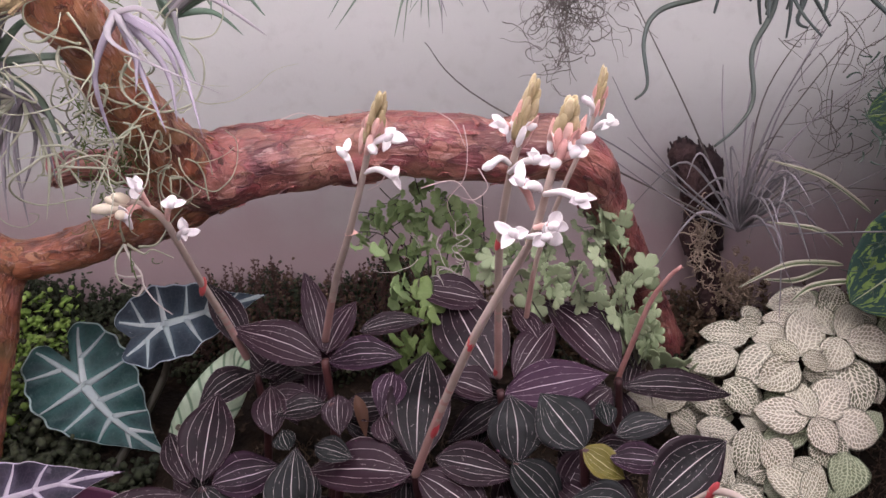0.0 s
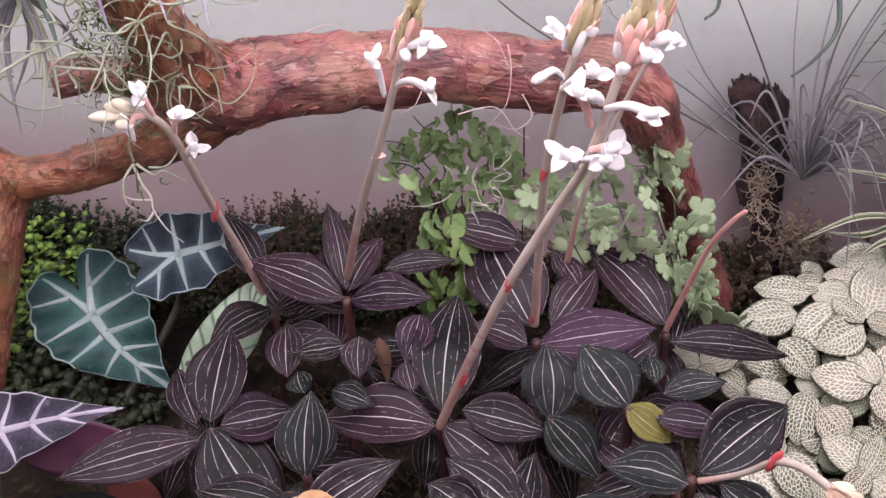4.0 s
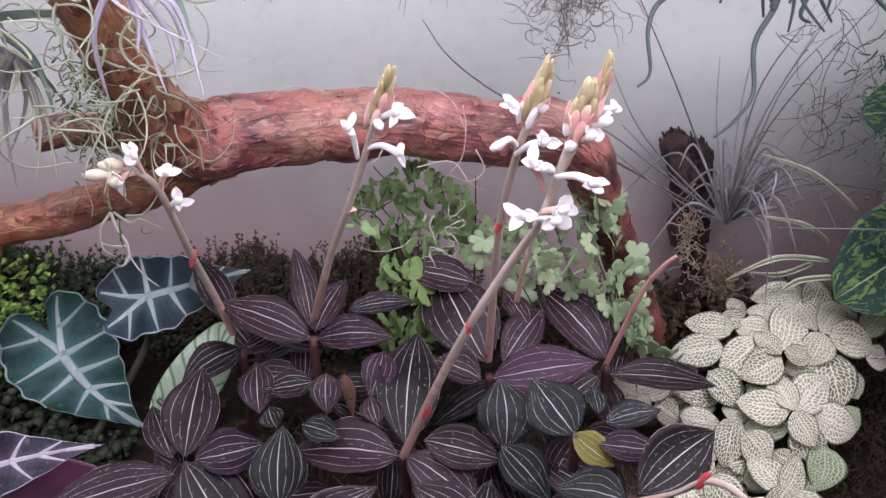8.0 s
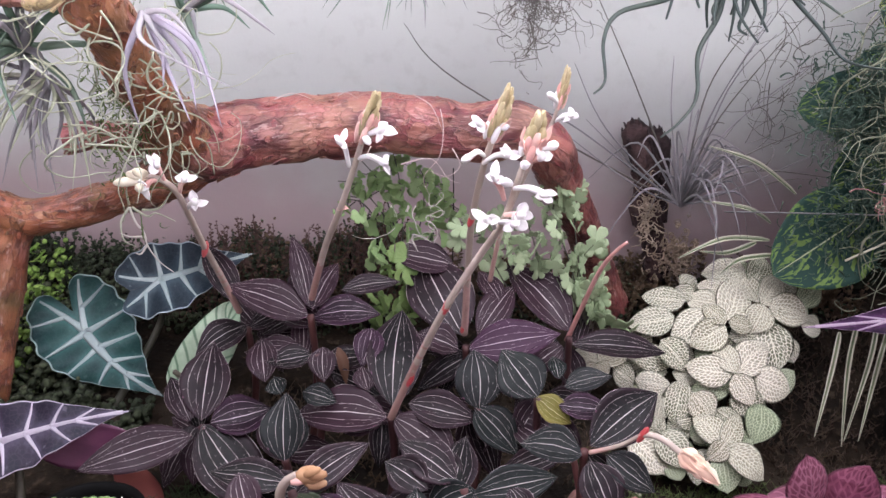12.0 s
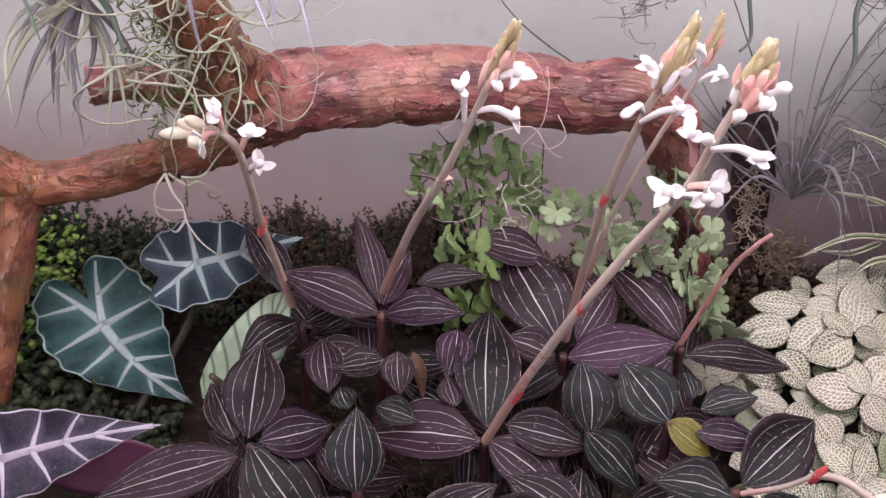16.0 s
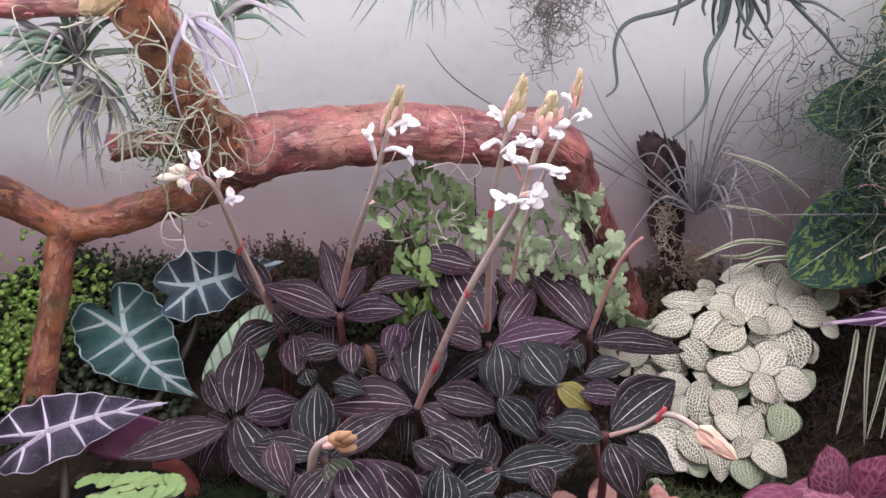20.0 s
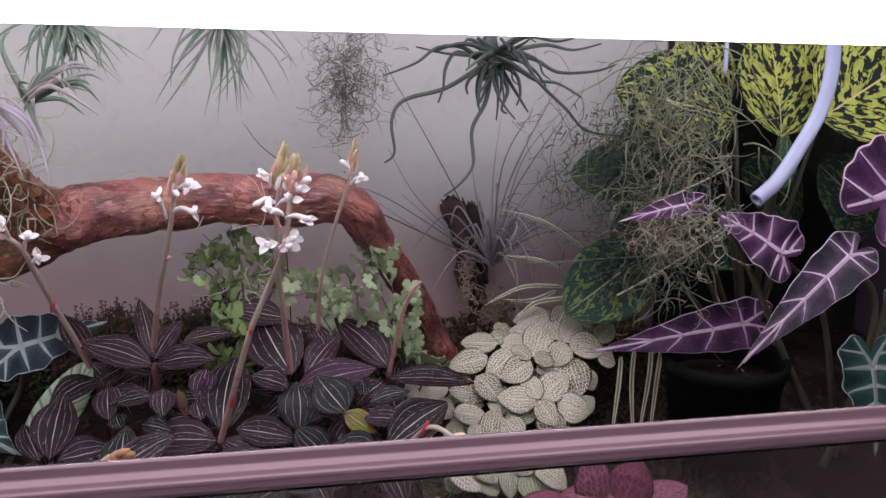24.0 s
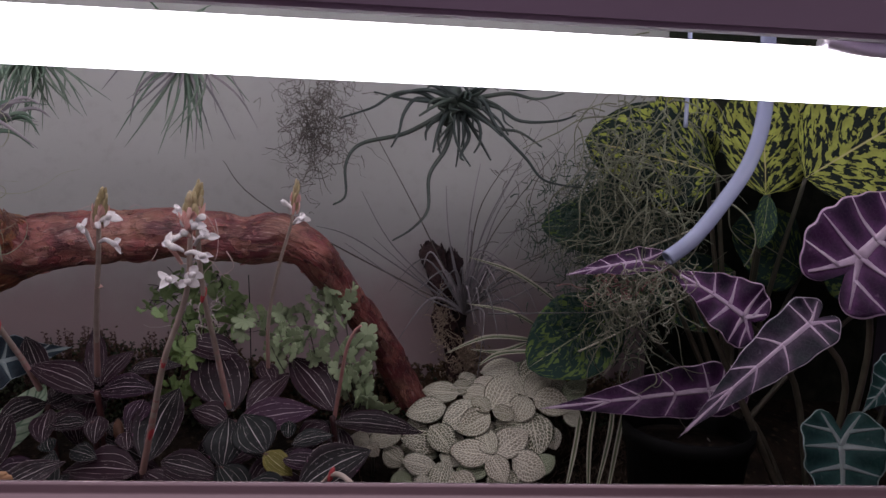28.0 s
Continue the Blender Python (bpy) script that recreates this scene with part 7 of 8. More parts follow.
fan_frond(fern, [(0.016, 0.626, 0.175), (0.015, 0.631, 0.216), (0.012, 0.634, 0.248), (0.005, 0.637, 0.278)],
          [(0.0187, 0.6056, 0.2113, 0.0150), (0.0102, 0.6141, 0.2237, 0.0117), (0.0180, 0.6130, 0.2310, 0.0133), (0.0118, 0.6244, 0.2366, 0.0135), (0.0076, 0.6195, 0.2423, 0.0116), (0.0141, 0.6109, 0.2493, 0.0121), (0.0074, 0.6122, 0.2518, 0.0122), (0.0075, 0.6369, 0.2660, 0.0134)], FERN_DARK, 2)
fan_frond(fern, [(0.029, 0.626, 0.175), (0.048, 0.630, 0.213), (0.055, 0.632, 0.233)],
          [(0.0391, 0.6075, 0.2099, 0.0159), (0.0445, 0.6003, 0.2220, 0.0173), (0.0686, 0.6035, 0.2247, 0.0149), (0.0544, 0.6275, 0.2262, 0.0137), (0.0518, 0.6315, 0.2359, 0.0145), (0.0479, 0.6083, 0.2453, 0.0130)], FERN_DARK, 2)
fan_frond(fern, [(0.004, 0.626, 0.166), (-0.007, 0.627, 0.182), (-0.012, 0.628, 0.191)],
          [(-0.0112, 0.6273, 0.1819, 0.0141), (-0.0072, 0.6049, 0.1903, 0.0161)], FERN_DARK, 2)
fan_frond(fern, [(0.020, 0.626, 0.175), (-0.002, 0.631, 0.220), (-0.027, 0.634, 0.246), (-0.043, 0.634, 0.250)],
          [(0.0025, 0.6275, 0.2108, 0.0224), (-0.0038, 0.6114, 0.2194, 0.0117), (-0.0099, 0.6126, 0.2282, 0.0125), (-0.0220, 0.6303, 0.2375, 0.0085), (-0.0287, 0.6366, 0.2416, 0.0126), (-0.0359, 0.6285, 0.2447, 0.0084), (-0.0261, 0.6287, 0.2450, 0.0101)], FERN_DARK, 2)
fan_frond(fern, [(0.018, 0.587, 0.208), (0.019, 0.587, 0.180), (0.027, 0.587, 0.141)],
          [(0.0281, 0.5713, 0.1509, 0.0158), (0.0199, 0.5824, 0.1570, 0.0152), (0.0275, 0.5784, 0.1636, 0.0142), (0.0136, 0.5697, 0.1674, 0.0180), (0.0270, 0.5824, 0.1761, 0.0124), (0.0169, 0.5674, 0.1840, 0.0129), (0.0127, 0.5831, 0.1940, 0.0213)], LIMEFERN, 2)
fan_frond(fern, [(0.007, 0.587, 0.208), (0.004, 0.587, 0.175), (-0.008, 0.587, 0.136)],
          [(-0.0116, 0.5821, 0.1411, 0.0136), (0.0082, 0.5731, 0.1481, 0.0134), (-0.0058, 0.5700, 0.1499, 0.0158), (0.0001, 0.5730, 0.1565, 0.0133), (-0.0020, 0.5661, 0.1628, 0.0172), (0.0033, 0.5695, 0.1856, 0.0113), (-0.0008, 0.5713, 0.1936, 0.0104)], LIMEFERN, 2)
fan_frond(fern, [(0.179, 0.582, 0.139), (0.163, 0.594, 0.190), (0.147, 0.605, 0.231), (0.149, 0.612, 0.260)],
          [(0.1581, 0.5817, 0.1934, 0.0117), (0.1430, 0.5758, 0.2080, 0.0130), (0.1526, 0.5946, 0.2175, 0.0125), (0.1393, 0.5806, 0.2263, 0.0152), (0.1477, 0.5958, 0.2320, 0.0101), (0.1513, 0.6029, 0.2357, 0.0125), (0.1435, 0.5900, 0.2362, 0.0107), (0.1346, 0.5900, 0.2400, 0.0114), (0.1569, 0.5941, 0.2449, 0.0168), (0.1412, 0.5886, 0.2481, 0.0098), (0.1381, 0.5974, 0.2528, 0.0096), (0.1467, 0.5898, 0.2589, 0.0210), (0.1470, 0.6029, 0.2595, 0.0176)], FERN)
fan_frond(fern, [(0.164, 0.582, 0.139), (0.141, 0.590, 0.174), (0.130, 0.599, 0.208), (0.120, 0.605, 0.234)],
          [(0.1389, 0.5906, 0.1873, 0.0159), (0.1460, 0.5730, 0.1961, 0.0146), (0.1320, 0.5763, 0.1984, 0.0154), (0.1272, 0.5772, 0.2094, 0.0130), (0.1272, 0.5898, 0.2186, 0.0108), (0.1275, 0.6035, 0.2278, 0.0086), (0.1212, 0.6026, 0.2338, 0.0117)], FERN)
fan_frond(fern, [(0.144, 0.581, 0.134), (0.116, 0.590, 0.173), (0.108, 0.597, 0.200), (0.110, 0.604, 0.230)],
          [(0.1165, 0.5795, 0.1961, 0.0132), (0.1201, 0.5876, 0.1999, 0.0110), (0.1051, 0.5831, 0.2014, 0.0148), (0.1078, 0.5795, 0.2070, 0.0138), (0.1033, 0.5910, 0.2143, 0.0086), (0.1158, 0.5841, 0.2146, 0.0154), (0.1010, 0.5914, 0.2197, 0.0093), (0.1086, 0.6024, 0.2218, 0.0087), (0.0943, 0.5936, 0.2323, 0.0162), (0.1097, 0.5966, 0.2327, 0.0124)], FERN)
fan_frond(fern, [(0.127, 0.581, 0.138), (0.095, 0.594, 0.188), (0.081, 0.601, 0.218), (0.063, 0.602, 0.221)],
          [(0.1014, 0.5926, 0.1862, 0.0216), (0.0968, 0.5934, 0.1955, 0.0111), (0.0879, 0.5903, 0.2120, 0.0125), (0.0623, 0.5867, 0.2186, 0.0200), (0.0851, 0.5902, 0.2248, 0.0146), (0.0733, 0.5949, 0.2281, 0.0108)], FERN)
fan_frond(fern, [(0.181, 0.581, 0.135), (0.171, 0.591, 0.175), (0.175, 0.596, 0.194), (0.184, 0.598, 0.206)],
          [(0.1707, 0.5828, 0.1786, 0.0095), (0.1721, 0.5883, 0.1919, 0.0143), (0.1816, 0.5974, 0.2072, 0.0254)], FERN)
fan_frond(fern, [(0.184, 0.580, 0.133), (0.186, 0.585, 0.151), (0.189, 0.591, 0.175), (0.194, 0.591, 0.177)],
          [(0.1826, 0.5752, 0.1499, 0.0161), (0.1860, 0.5759, 0.1558, 0.0200), (0.1943, 0.5739, 0.1638, 0.0175), (0.1899, 0.5800, 0.1753, 0.0206), (0.1830, 0.5812, 0.1828, 0.0174)], FERN)
fan_frond(fern, [(0.177, 0.580, 0.133), (0.169, 0.586, 0.155), (0.161, 0.591, 0.174)],
          [(0.1651, 0.5872, 0.1631, 0.0219), (0.1663, 0.5729, 0.1708, 0.0181), (0.1556, 0.5733, 0.1782, 0.0172)], FERN)
fan_frond(fern, [(0.184, 0.580, 0.131), (0.195, 0.583, 0.144), (0.212, 0.582, 0.140)],
          [(0.2095, 0.5606, 0.1447, 0.0174), (0.1989, 0.5606, 0.1483, 0.0260)], FERN)
fan_frond(fern, [(0.181, 0.582, 0.139), (0.167, 0.601, 0.217), (0.168, 0.608, 0.243)],
          [(0.1777, 0.5675, 0.1769, 0.0124), (0.1668, 0.5864, 0.2049, 0.0102), (0.1607, 0.5808, 0.2269, 0.0137), (0.1635, 0.6009, 0.2379, 0.0132), (0.1660, 0.6049, 0.2506, 0.0193)], FERN)

# ---- cork with its air plant ----
cork = thing("cork_mount", (0.304, 0.735, 0.110), "upright piece of dark cork bark against the back wall", "cork")
limb(cork, "bark_slab", [(0.258, 0.752, 0.290), (0.264, 0.750, 0.276), (0.274, 0.748, 0.245), (0.282, 0.746, 0.205), (0.293, 0.744, 0.165), (0.306, 0.742, 0.118)], [0.006, 0.014, 0.016, 0.014, 0.012, 0.012], 8.0, "dark rough cork", rough=0.75, sides=48, steps=9, material=CORK, flakes=90)
limb(cork, "bark_slab", [(0.286, 0.756, 0.281), (0.290, 0.754, 0.262), (0.297, 0.752, 0.225), (0.304, 0.750, 0.180)], [0.004, 0.011, 0.012, 0.005], 9.0, "dark rough cork", rough=0.75, sides=32, steps=9, material=CORK, flakes=30)
tangle("root_fibres", "dry pale root fibres clinging to the cork", "fibres", FIBRE, 21, 90, (0.277, 0.722, 0.198), (0.005, 0.003, 0.020), 0.026, 0.0008, 1.5)
tangle("moss_wad", "wad of dry yellowish moss under the cork", "moss", FIBRE, 22, 320, (0.308, 0.705, 0.153), (0.011, 0.008, 0.013), 0.020, 0.0008, 2.4)
air_plant((0.301, 0.700, 0.214), "silvery air plant with long thin blades, tied to the cork", 44, 0.112, 0.0042, (0.12, -0.40, 0.75), 0.62, [AIR_SILVER], 31, 0.95)
tuft = thing("grass_air_plant", (0.301, 0.710, 0.214), "air plant with very long wiry dark blades", "air plant", "air plants")
tentacle(tuft, [(0.301, 0.700, 0.214), (0.242, 0.700, 0.328), (0.171, 0.700, 0.450)], 0.0011, BEARD_DARK)
tentacle(tuft, [(0.301, 0.700, 0.214), (0.217, 0.700, 0.288), (0.177, 0.700, 0.352)], 0.0011, AIR_SILVER)
tentacle(tuft, [(0.301, 0.700, 0.214), (0.178, 0.690, 0.295), (0.128, 0.680, 0.313)], 0.0011, AIR_SILVER)
tentacle(tuft, [(0.301, 0.700, 0.214), (0.073, 0.715, 0.327), (0.016, 0.730, 0.380)], 0.0011, BEARD_DARK)
tentacle(tuft, [(0.301, 0.700, 0.214), (0.279, 0.700, 0.303), (0.273, 0.700, 0.362)], 0.0011, AIR_SILVER)
tentacle(tuft, [(0.301, 0.700, 0.214), (0.320, 0.695, 0.318), (0.379, 0.690, 0.434)], 0.0011, AIR_SILVER)
tentacle(tuft, [(0.301, 0.700, 0.214), (0.328, 0.700, 0.305), (0.408, 0.700, 0.419)], 0.0011, BEARD_DARK)
tentacle(tuft, [(0.301, 0.700, 0.214), (0.315, 0.700, 0.298), (0.363, 0.700, 0.404)], 0.0011, AIR_SILVER)
tentacle(tuft, [(0.301, 0.700, 0.214), (0.335, 0.695, 0.292), (0.416, 0.690, 0.368)], 0.0011, AIR_SILVER)
tentacle(tuft, [(0.301, 0.700, 0.214), (0.352, 0.690, 0.267), (0.437, 0.680, 0.311)], 0.0011, BEARD_DARK)
tentacle(tuft, [(0.301, 0.700, 0.214), (0.303, 0.710, 0.316), (0.314, 0.720, 0.389)], 0.0011, AIR_SILVER)
tentacle(tuft, [(0.301, 0.700, 0.214), (0.334, 0.705, 0.331), (0.376, 0.710, 0.385)], 0.0011, AIR_SILVER)
tentacle(tuft, [(0.301, 0.700, 0.214), (0.362, 0.685, 0.255), (0.478, 0.670, 0.248)], 0.0011, BEARD_DARK)
tentacle(tuft, [(0.301, 0.700, 0.214), (0.251, 0.695, 0.250), (0.191, 0.690, 0.301)], 0.0011, AIR_SILVER)
tentacle(tuft, [(0.301, 0.700, 0.214), (0.350, 0.690, 0.234), (0.426, 0.680, 0.277)], 0.0011, AIR_SILVER)
tentacle(tuft, [(0.301, 0.700, 0.214), (0.311, 0.700, 0.330), (0.347, 0.700, 0.397)], 0.0011, BEARD_DARK)
tentacle(tuft, [(0.301, 0.700, 0.214), (0.245, 0.690, 0.238), (0.160, 0.680, 0.295)], 0.0011, AIR_SILVER)

grass = thing("spider_plant", (0.400, 0.660, 0.090), "spider plant with green and cream striped arching blades", "plant")
striped_blade(grass, [(0.379, 0.660, 0.209), (0.343, 0.640, 0.229), (0.295, 0.630, 0.239)], 0.0046)
striped_blade(grass, [(0.399, 0.660, 0.239), (0.349, 0.650, 0.271), (0.294, 0.640, 0.289)], 0.0046)
striped_blade(grass, [(0.370, 0.640, 0.198), (0.319, 0.630, 0.202), (0.273, 0.620, 0.186)], 0.0046)
striped_blade(grass, [(0.367, 0.620, 0.190), (0.329, 0.610, 0.189), (0.307, 0.600, 0.179)], 0.0046)
striped_blade(grass, [(0.368, 0.660, 0.189), (0.335, 0.650, 0.181), (0.302, 0.640, 0.186)], 0.0046)
striped_blade(grass, [(0.442, 0.560, 0.146), (0.436, 0.550, 0.114), (0.416, 0.530, 0.044)], 0.0044)
striped_blade(grass, [(0.423, 0.560, 0.146), (0.417, 0.550, 0.107), (0.415, 0.530, 0.038)], 0.0044)
striped_blade(grass, [(0.408, 0.560, 0.139), (0.402, 0.550, 0.107), (0.387, 0.530, 0.049)], 0.0044)
striped_blade(grass, [(0.454, 0.560, 0.146), (0.445, 0.550, 0.108), (0.430, 0.530, 0.044)], 0.0044)

tube("stalk", [(0.440, 0.570, 0.302), (0.496, 0.570, 0.325), (0.530, 0.575, 0.340)], 0.0010, 0.0007, STRIPE_PALE, grass, "straight pale runner", 5)
tube("stalk", [(0.405, 0.570, 0.204), (0.448, 0.570, 0.226), (0.490, 0.570, 0.250), (0.528, 0.575, 0.270)], 0.0011, 0.0007, STRIPE_PALE, grass, "straight pale runner", 5)
tube("stalk", [(0.320, 0.640, 0.226), (0.400, 0.600, 0.238), (0.476, 0.570, 0.246)], 0.0008, 0.0006, AIR_SILVER, grass, "thin grey runner", 5)

# ---- plants hung high on the back wall ----
octopus = thing("octopus_air_plant", (0.267, 0.600, 0.449), "dark air plant with a bulb and long snaking blades, hung high", "air plant", "air plants")
blob("bulb", (0.266, 0.600, 0.452), (0.020, 0.018, 0.050), OCTOPUS, octopus, "dark swollen bulb", (0.1, -0.2, 1), 0.35)
tentacle(octopus, [(0.267, 0.600, 0.446), (0.222, 0.588, 0.419), (0.177, 0.576, 0.406), (0.163, 0.564, 0.386), (0.164, 0.552, 0.357), (0.153, 0.540, 0.348)], 0.0027)
tentacle(octopus, [(0.270, 0.600, 0.444), (0.262, 0.588, 0.407), (0.245, 0.576, 0.378), (0.244, 0.564, 0.345), (0.229, 0.552, 0.327), (0.210, 0.540, 0.316)], 0.0027)
tentacle(octopus, [(0.261, 0.600, 0.446), (0.232, 0.588, 0.453), (0.218, 0.576, 0.438), (0.213, 0.564, 0.418), (0.206, 0.552, 0.404)], 0.0027)
tentacle(octopus, [(0.264, 0.600, 0.441), (0.249, 0.588, 0.431), (0.240, 0.576, 0.425)], 0.0027)
tentacle(octopus, [(0.267, 0.600, 0.438), (0.261, 0.588, 0.418), (0.252, 0.576, 0.403)], 0.0027)
tentacle(octopus, [(0.275, 0.600, 0.444), (0.292, 0.588, 0.433), (0.294, 0.576, 0.414), (0.287, 0.564, 0.402)], 0.0027)
tentacle(octopus, [(0.284, 0.600, 0.450), (0.297, 0.588, 0.453), (0.310, 0.576, 0.428), (0.338, 0.564, 0.399), (0.356, 0.552, 0.378), (0.390, 0.540, 0.373)], 0.0027)
tentacle(octopus, [(0.284, 0.600, 0.453), (0.311, 0.588, 0.448), (0.333, 0.576, 0.435), (0.367, 0.564, 0.436), (0.383, 0.552, 0.442)], 0.0027)
tentacle(octopus, [(0.289, 0.600, 0.456), (0.322, 0.588, 0.462), (0.348, 0.576, 0.457), (0.373, 0.564, 0.463)], 0.0027)
tentacle(octopus, [(0.287, 0.600, 0.447), (0.312, 0.588, 0.428), (0.333, 0.576, 0.424), (0.354, 0.564, 0.410)], 0.0027)
tentacle(octopus, [(0.273, 0.600, 0.441), (0.284, 0.588, 0.419), (0.275, 0.576, 0.399), (0.277, 0.564, 0.394)], 0.0027)
tentacle(octopus, [(0.261, 0.600, 0.443), (0.237, 0.588, 0.458), (0.209, 0.576, 0.456), (0.187, 0.564, 0.441), (0.156, 0.552, 0.429)], 0.0027)
tentacle(octopus, [(0.283, 0.600, 0.459), (0.304, 0.588, 0.470), (0.331, 0.576, 0.465), (0.351, 0.564, 0.470)], 0.0027)
tentacle(octopus, [(0.261, 0.595, 0.455), (0.261, 0.585, 0.441), (0.255, 0.580, 0.425), (0.256, 0.585, 0.418)], 0.0018)
tentacle(octopus, [(0.254, 0.595, 0.468), (0.264, 0.585, 0.460), (0.284, 0.580, 0.451), (0.290, 0.585, 0.447)], 0.0018)
tentacle(octopus, [(0.291, 0.595, 0.458), (0.313, 0.585, 0.448), (0.318, 0.580, 0.434), (0.328, 0.585, 0.428)], 0.0018)
tentacle(octopus, [(0.258, 0.595, 0.452), (0.284, 0.585, 0.441), (0.287, 0.580, 0.427), (0.297, 0.585, 0.421)], 0.0018)
tentacle(octopus, [(0.278, 0.595, 0.468), (0.286, 0.585, 0.455), (0.302, 0.580, 0.439), (0.308, 0.585, 0.432)], 0.0018)
tentacle(octopus, [(0.253, 0.595, 0.446), (0.265, 0.585, 0.432), (0.253, 0.580, 0.413), (0.257, 0.585, 0.405)], 0.0018)
tentacle(octopus, [(0.281, 0.595, 0.446), (0.277, 0.585, 0.430), (0.278, 0.580, 0.410), (0.278, 0.585, 0.401)], 0.0018)
tentacle(octopus, [(0.289, 0.595, 0.448), (0.265, 0.585, 0.440), (0.266, 0.580, 0.432), (0.258, 0.585, 0.429)], 0.0018)
c = random.Random(9)
for _ in range(22):
    d = Vector((c.uniform(-1, 1), c.uniform(-0.7, 0.1), c.uniform(-0.9, 0.5))).normalized()
    p = Vector((0.270, 0.596, 0.452)) + d * 0.006
    bend = Vector((c.uniform(-1, 1), c.uniform(-0.4, 0.2), c.uniform(-1, 0.3)))
    ln = c.uniform(0.030, 0.060)
    tentacle(octopus, [p, p + d * ln * 0.4, p + d * ln * 0.75 + bend * ln * 0.15, p + d * ln + bend * ln * 0.45], c.uniform(0.0022, 0.0034))
tangle("hanging_moss", "ball of thin dark hanging moss on the wall", "moss", BEARD_DARK, 41, 420, (0.128, 0.650, 0.430), (0.017, 0.010, 0.030), 0.040, 0.00042, 1.5, 0.5)
air_plant((0.004, 0.590, 0.482), "spiky green air plant hanging from the lid", 52, 0.100, 0.0042, (0.0, -0.40, -0.55), 0.70, [AIR_GREEN, AIR_GREEN, AIR_SILVER], 42, 0.25, sides=(0.55, 1.0))
air_plant((-0.126, 0.560, 0.480), "dark green tufted air plant hanging from the lid", 60, 0.085, 0.0036, (0.1, -0.30, -0.75), 0.50, [AIR_GREEN], 43, 0.15)

# ---- plants on the upper branch ----
air_plant((-0.143, 0.420, 0.403), "lilac air plant with broad curled blades on the branch", 9, 0.074, 0.0052, (0.42, -0.45, -0.62), 0.26, [AIR_LILAC, AIR_LILAC, AIR_SILVER], 51, 0.3)
air_plant((-0.132, 0.470, 0.402), "grey-green air plant with arching broad blades behind the branch", 18, 0.066, 0.0062, (0.55, -0.3, 0.05), 0.62, [AIR_SILVER, AIR_GREEN], 52, 0.4)
air_plant((-0.228, 0.460, 0.376), "green tufted air plant at the end of the branch", 34, 0.072, 0.0068, (-0.25, -0.55, -0.05), 0.80, [AIR_GREEN, AIR_GREEN, AIR_SILVER], 53, 0.4)
air_plant((-0.215, 0.465, 0.358), "grey air plant with hanging curled blades", 24, 0.070, 0.0040, (-0.1, -0.3, -0.75), 0.45, [AIR_SILVER, BEARD], 54, 0.2)
tangle("pale_moss", "pale green curling moss draped over the branch", "moss", BEARD, 55, 46, (-0.173, 0.432, 0.366), (0.026, 0.010, 0.026), 0.085, 0.00072, 1.5)
tangle("pale_moss", "pale green curling moss draped over the branch fork", "moss", BEARD, 56, 34, (-0.169, 0.480, 0.329), (0.022, 0.010, 0.016), 0.070, 0.00072, 1.5)
tangle("dark_moss", "dark olive moss in the fork of the branch", "moss", MOSS, 57, 420, (-0.184, 0.505, 0.340), (0.010, 0.010, 0.030), 0.014, 0.0005, 0.8)
strand = thing("dry_air_plant", (-0.201, 0.555, 0.247), "dry whitish air plant dangling below the branch", "air plant", "air plants")
tentacle(strand, [(-0.201, 0.555, 0.247), (-0.196, 0.551, 0.236), (-0.189, 0.547, 0.228), (-0.186, 0.543, 0.219), (-0.177, 0.539, 0.208), (-0.166, 0.535, 0.201)], 0.0011, PERLITE)
tentacle(strand, [(-0.201, 0.555, 0.247), (-0.207, 0.551, 0.236), (-0.205, 0.547, 0.223), (-0.195, 0.543, 0.219)], 0.0011, BEARD)
tentacle(strand, [(-0.199, 0.555, 0.247), (-0.187, 0.551, 0.241), (-0.179, 0.547, 0.245), (-0.164, 0.543, 0.240)], 0.0011, BEARD)
tentacle(strand, [(-0.201, 0.555, 0.249), (-0.201, 0.551, 0.260), (-0.198, 0.547, 0.270)], 0.0011, BEARD)
tentacle(strand, [(-0.191, 0.555, 0.223), (-0.201, 0.551, 0.224), (-0.207, 0.547, 0.228)], 0.0011, PERLITE)
tentacle(strand, [(-0.190, 0.555, 0.216), (-0.194, 0.551, 0.210), (-0.197, 0.547, 0.212)], 0.0011, PERLITE)
tentacle(strand, [(-0.191, 0.555, 0.245), (-0.177, 0.551, 0.248), (-0.165, 0.547, 0.264), (-0.146, 0.543, 0.285)], 0.0011, BEARD)
limb(wood, "broken_end", [(-0.203, 0.412, 0.404), (-0.193, 0.409, 0.413), (-0.184, 0.408, 0.421), (-0.174, 0.412, 0.428)], [0.003, 0.0075, 0.0070, 0.003], 6.0, "pale yellow broken wood", rough=0.7, sides=24, steps=8, material=PALE_WOOD, flakes=6)
sprig = thing("green_sprig", (-0.256, 0.440, 0.362), "single long green leaf by the branch", "leaf")
leaf(sprig, (-0.256, 0.440, 0.362), (-0.300, 0.430, 0.347), 0.011, SPRIG, SPRIG, facing=(0, -0.7, 0.7))
tentacle(wood, [(0.039, 0.567, 0.328), (0.042, 0.567, 0.312), (0.040, 0.567, 0.290), (0.028, 0.567, 0.273), (0.033, 0.567, 0.258)], 0.0005, ROOT_PALE, "aerial_root")
tentacle(wood, [(0.017, 0.567, 0.339), (0.032, 0.567, 0.330), (0.041, 0.567, 0.312)], 0.0005, ROOT_PALE, "aerial_root")
tentacle(wood, [(-0.015, 0.567, 0.297), (-0.020, 0.567, 0.287), (-0.029, 0.567, 0.282)], 0.0005, ROOT_PALE, "aerial_root")
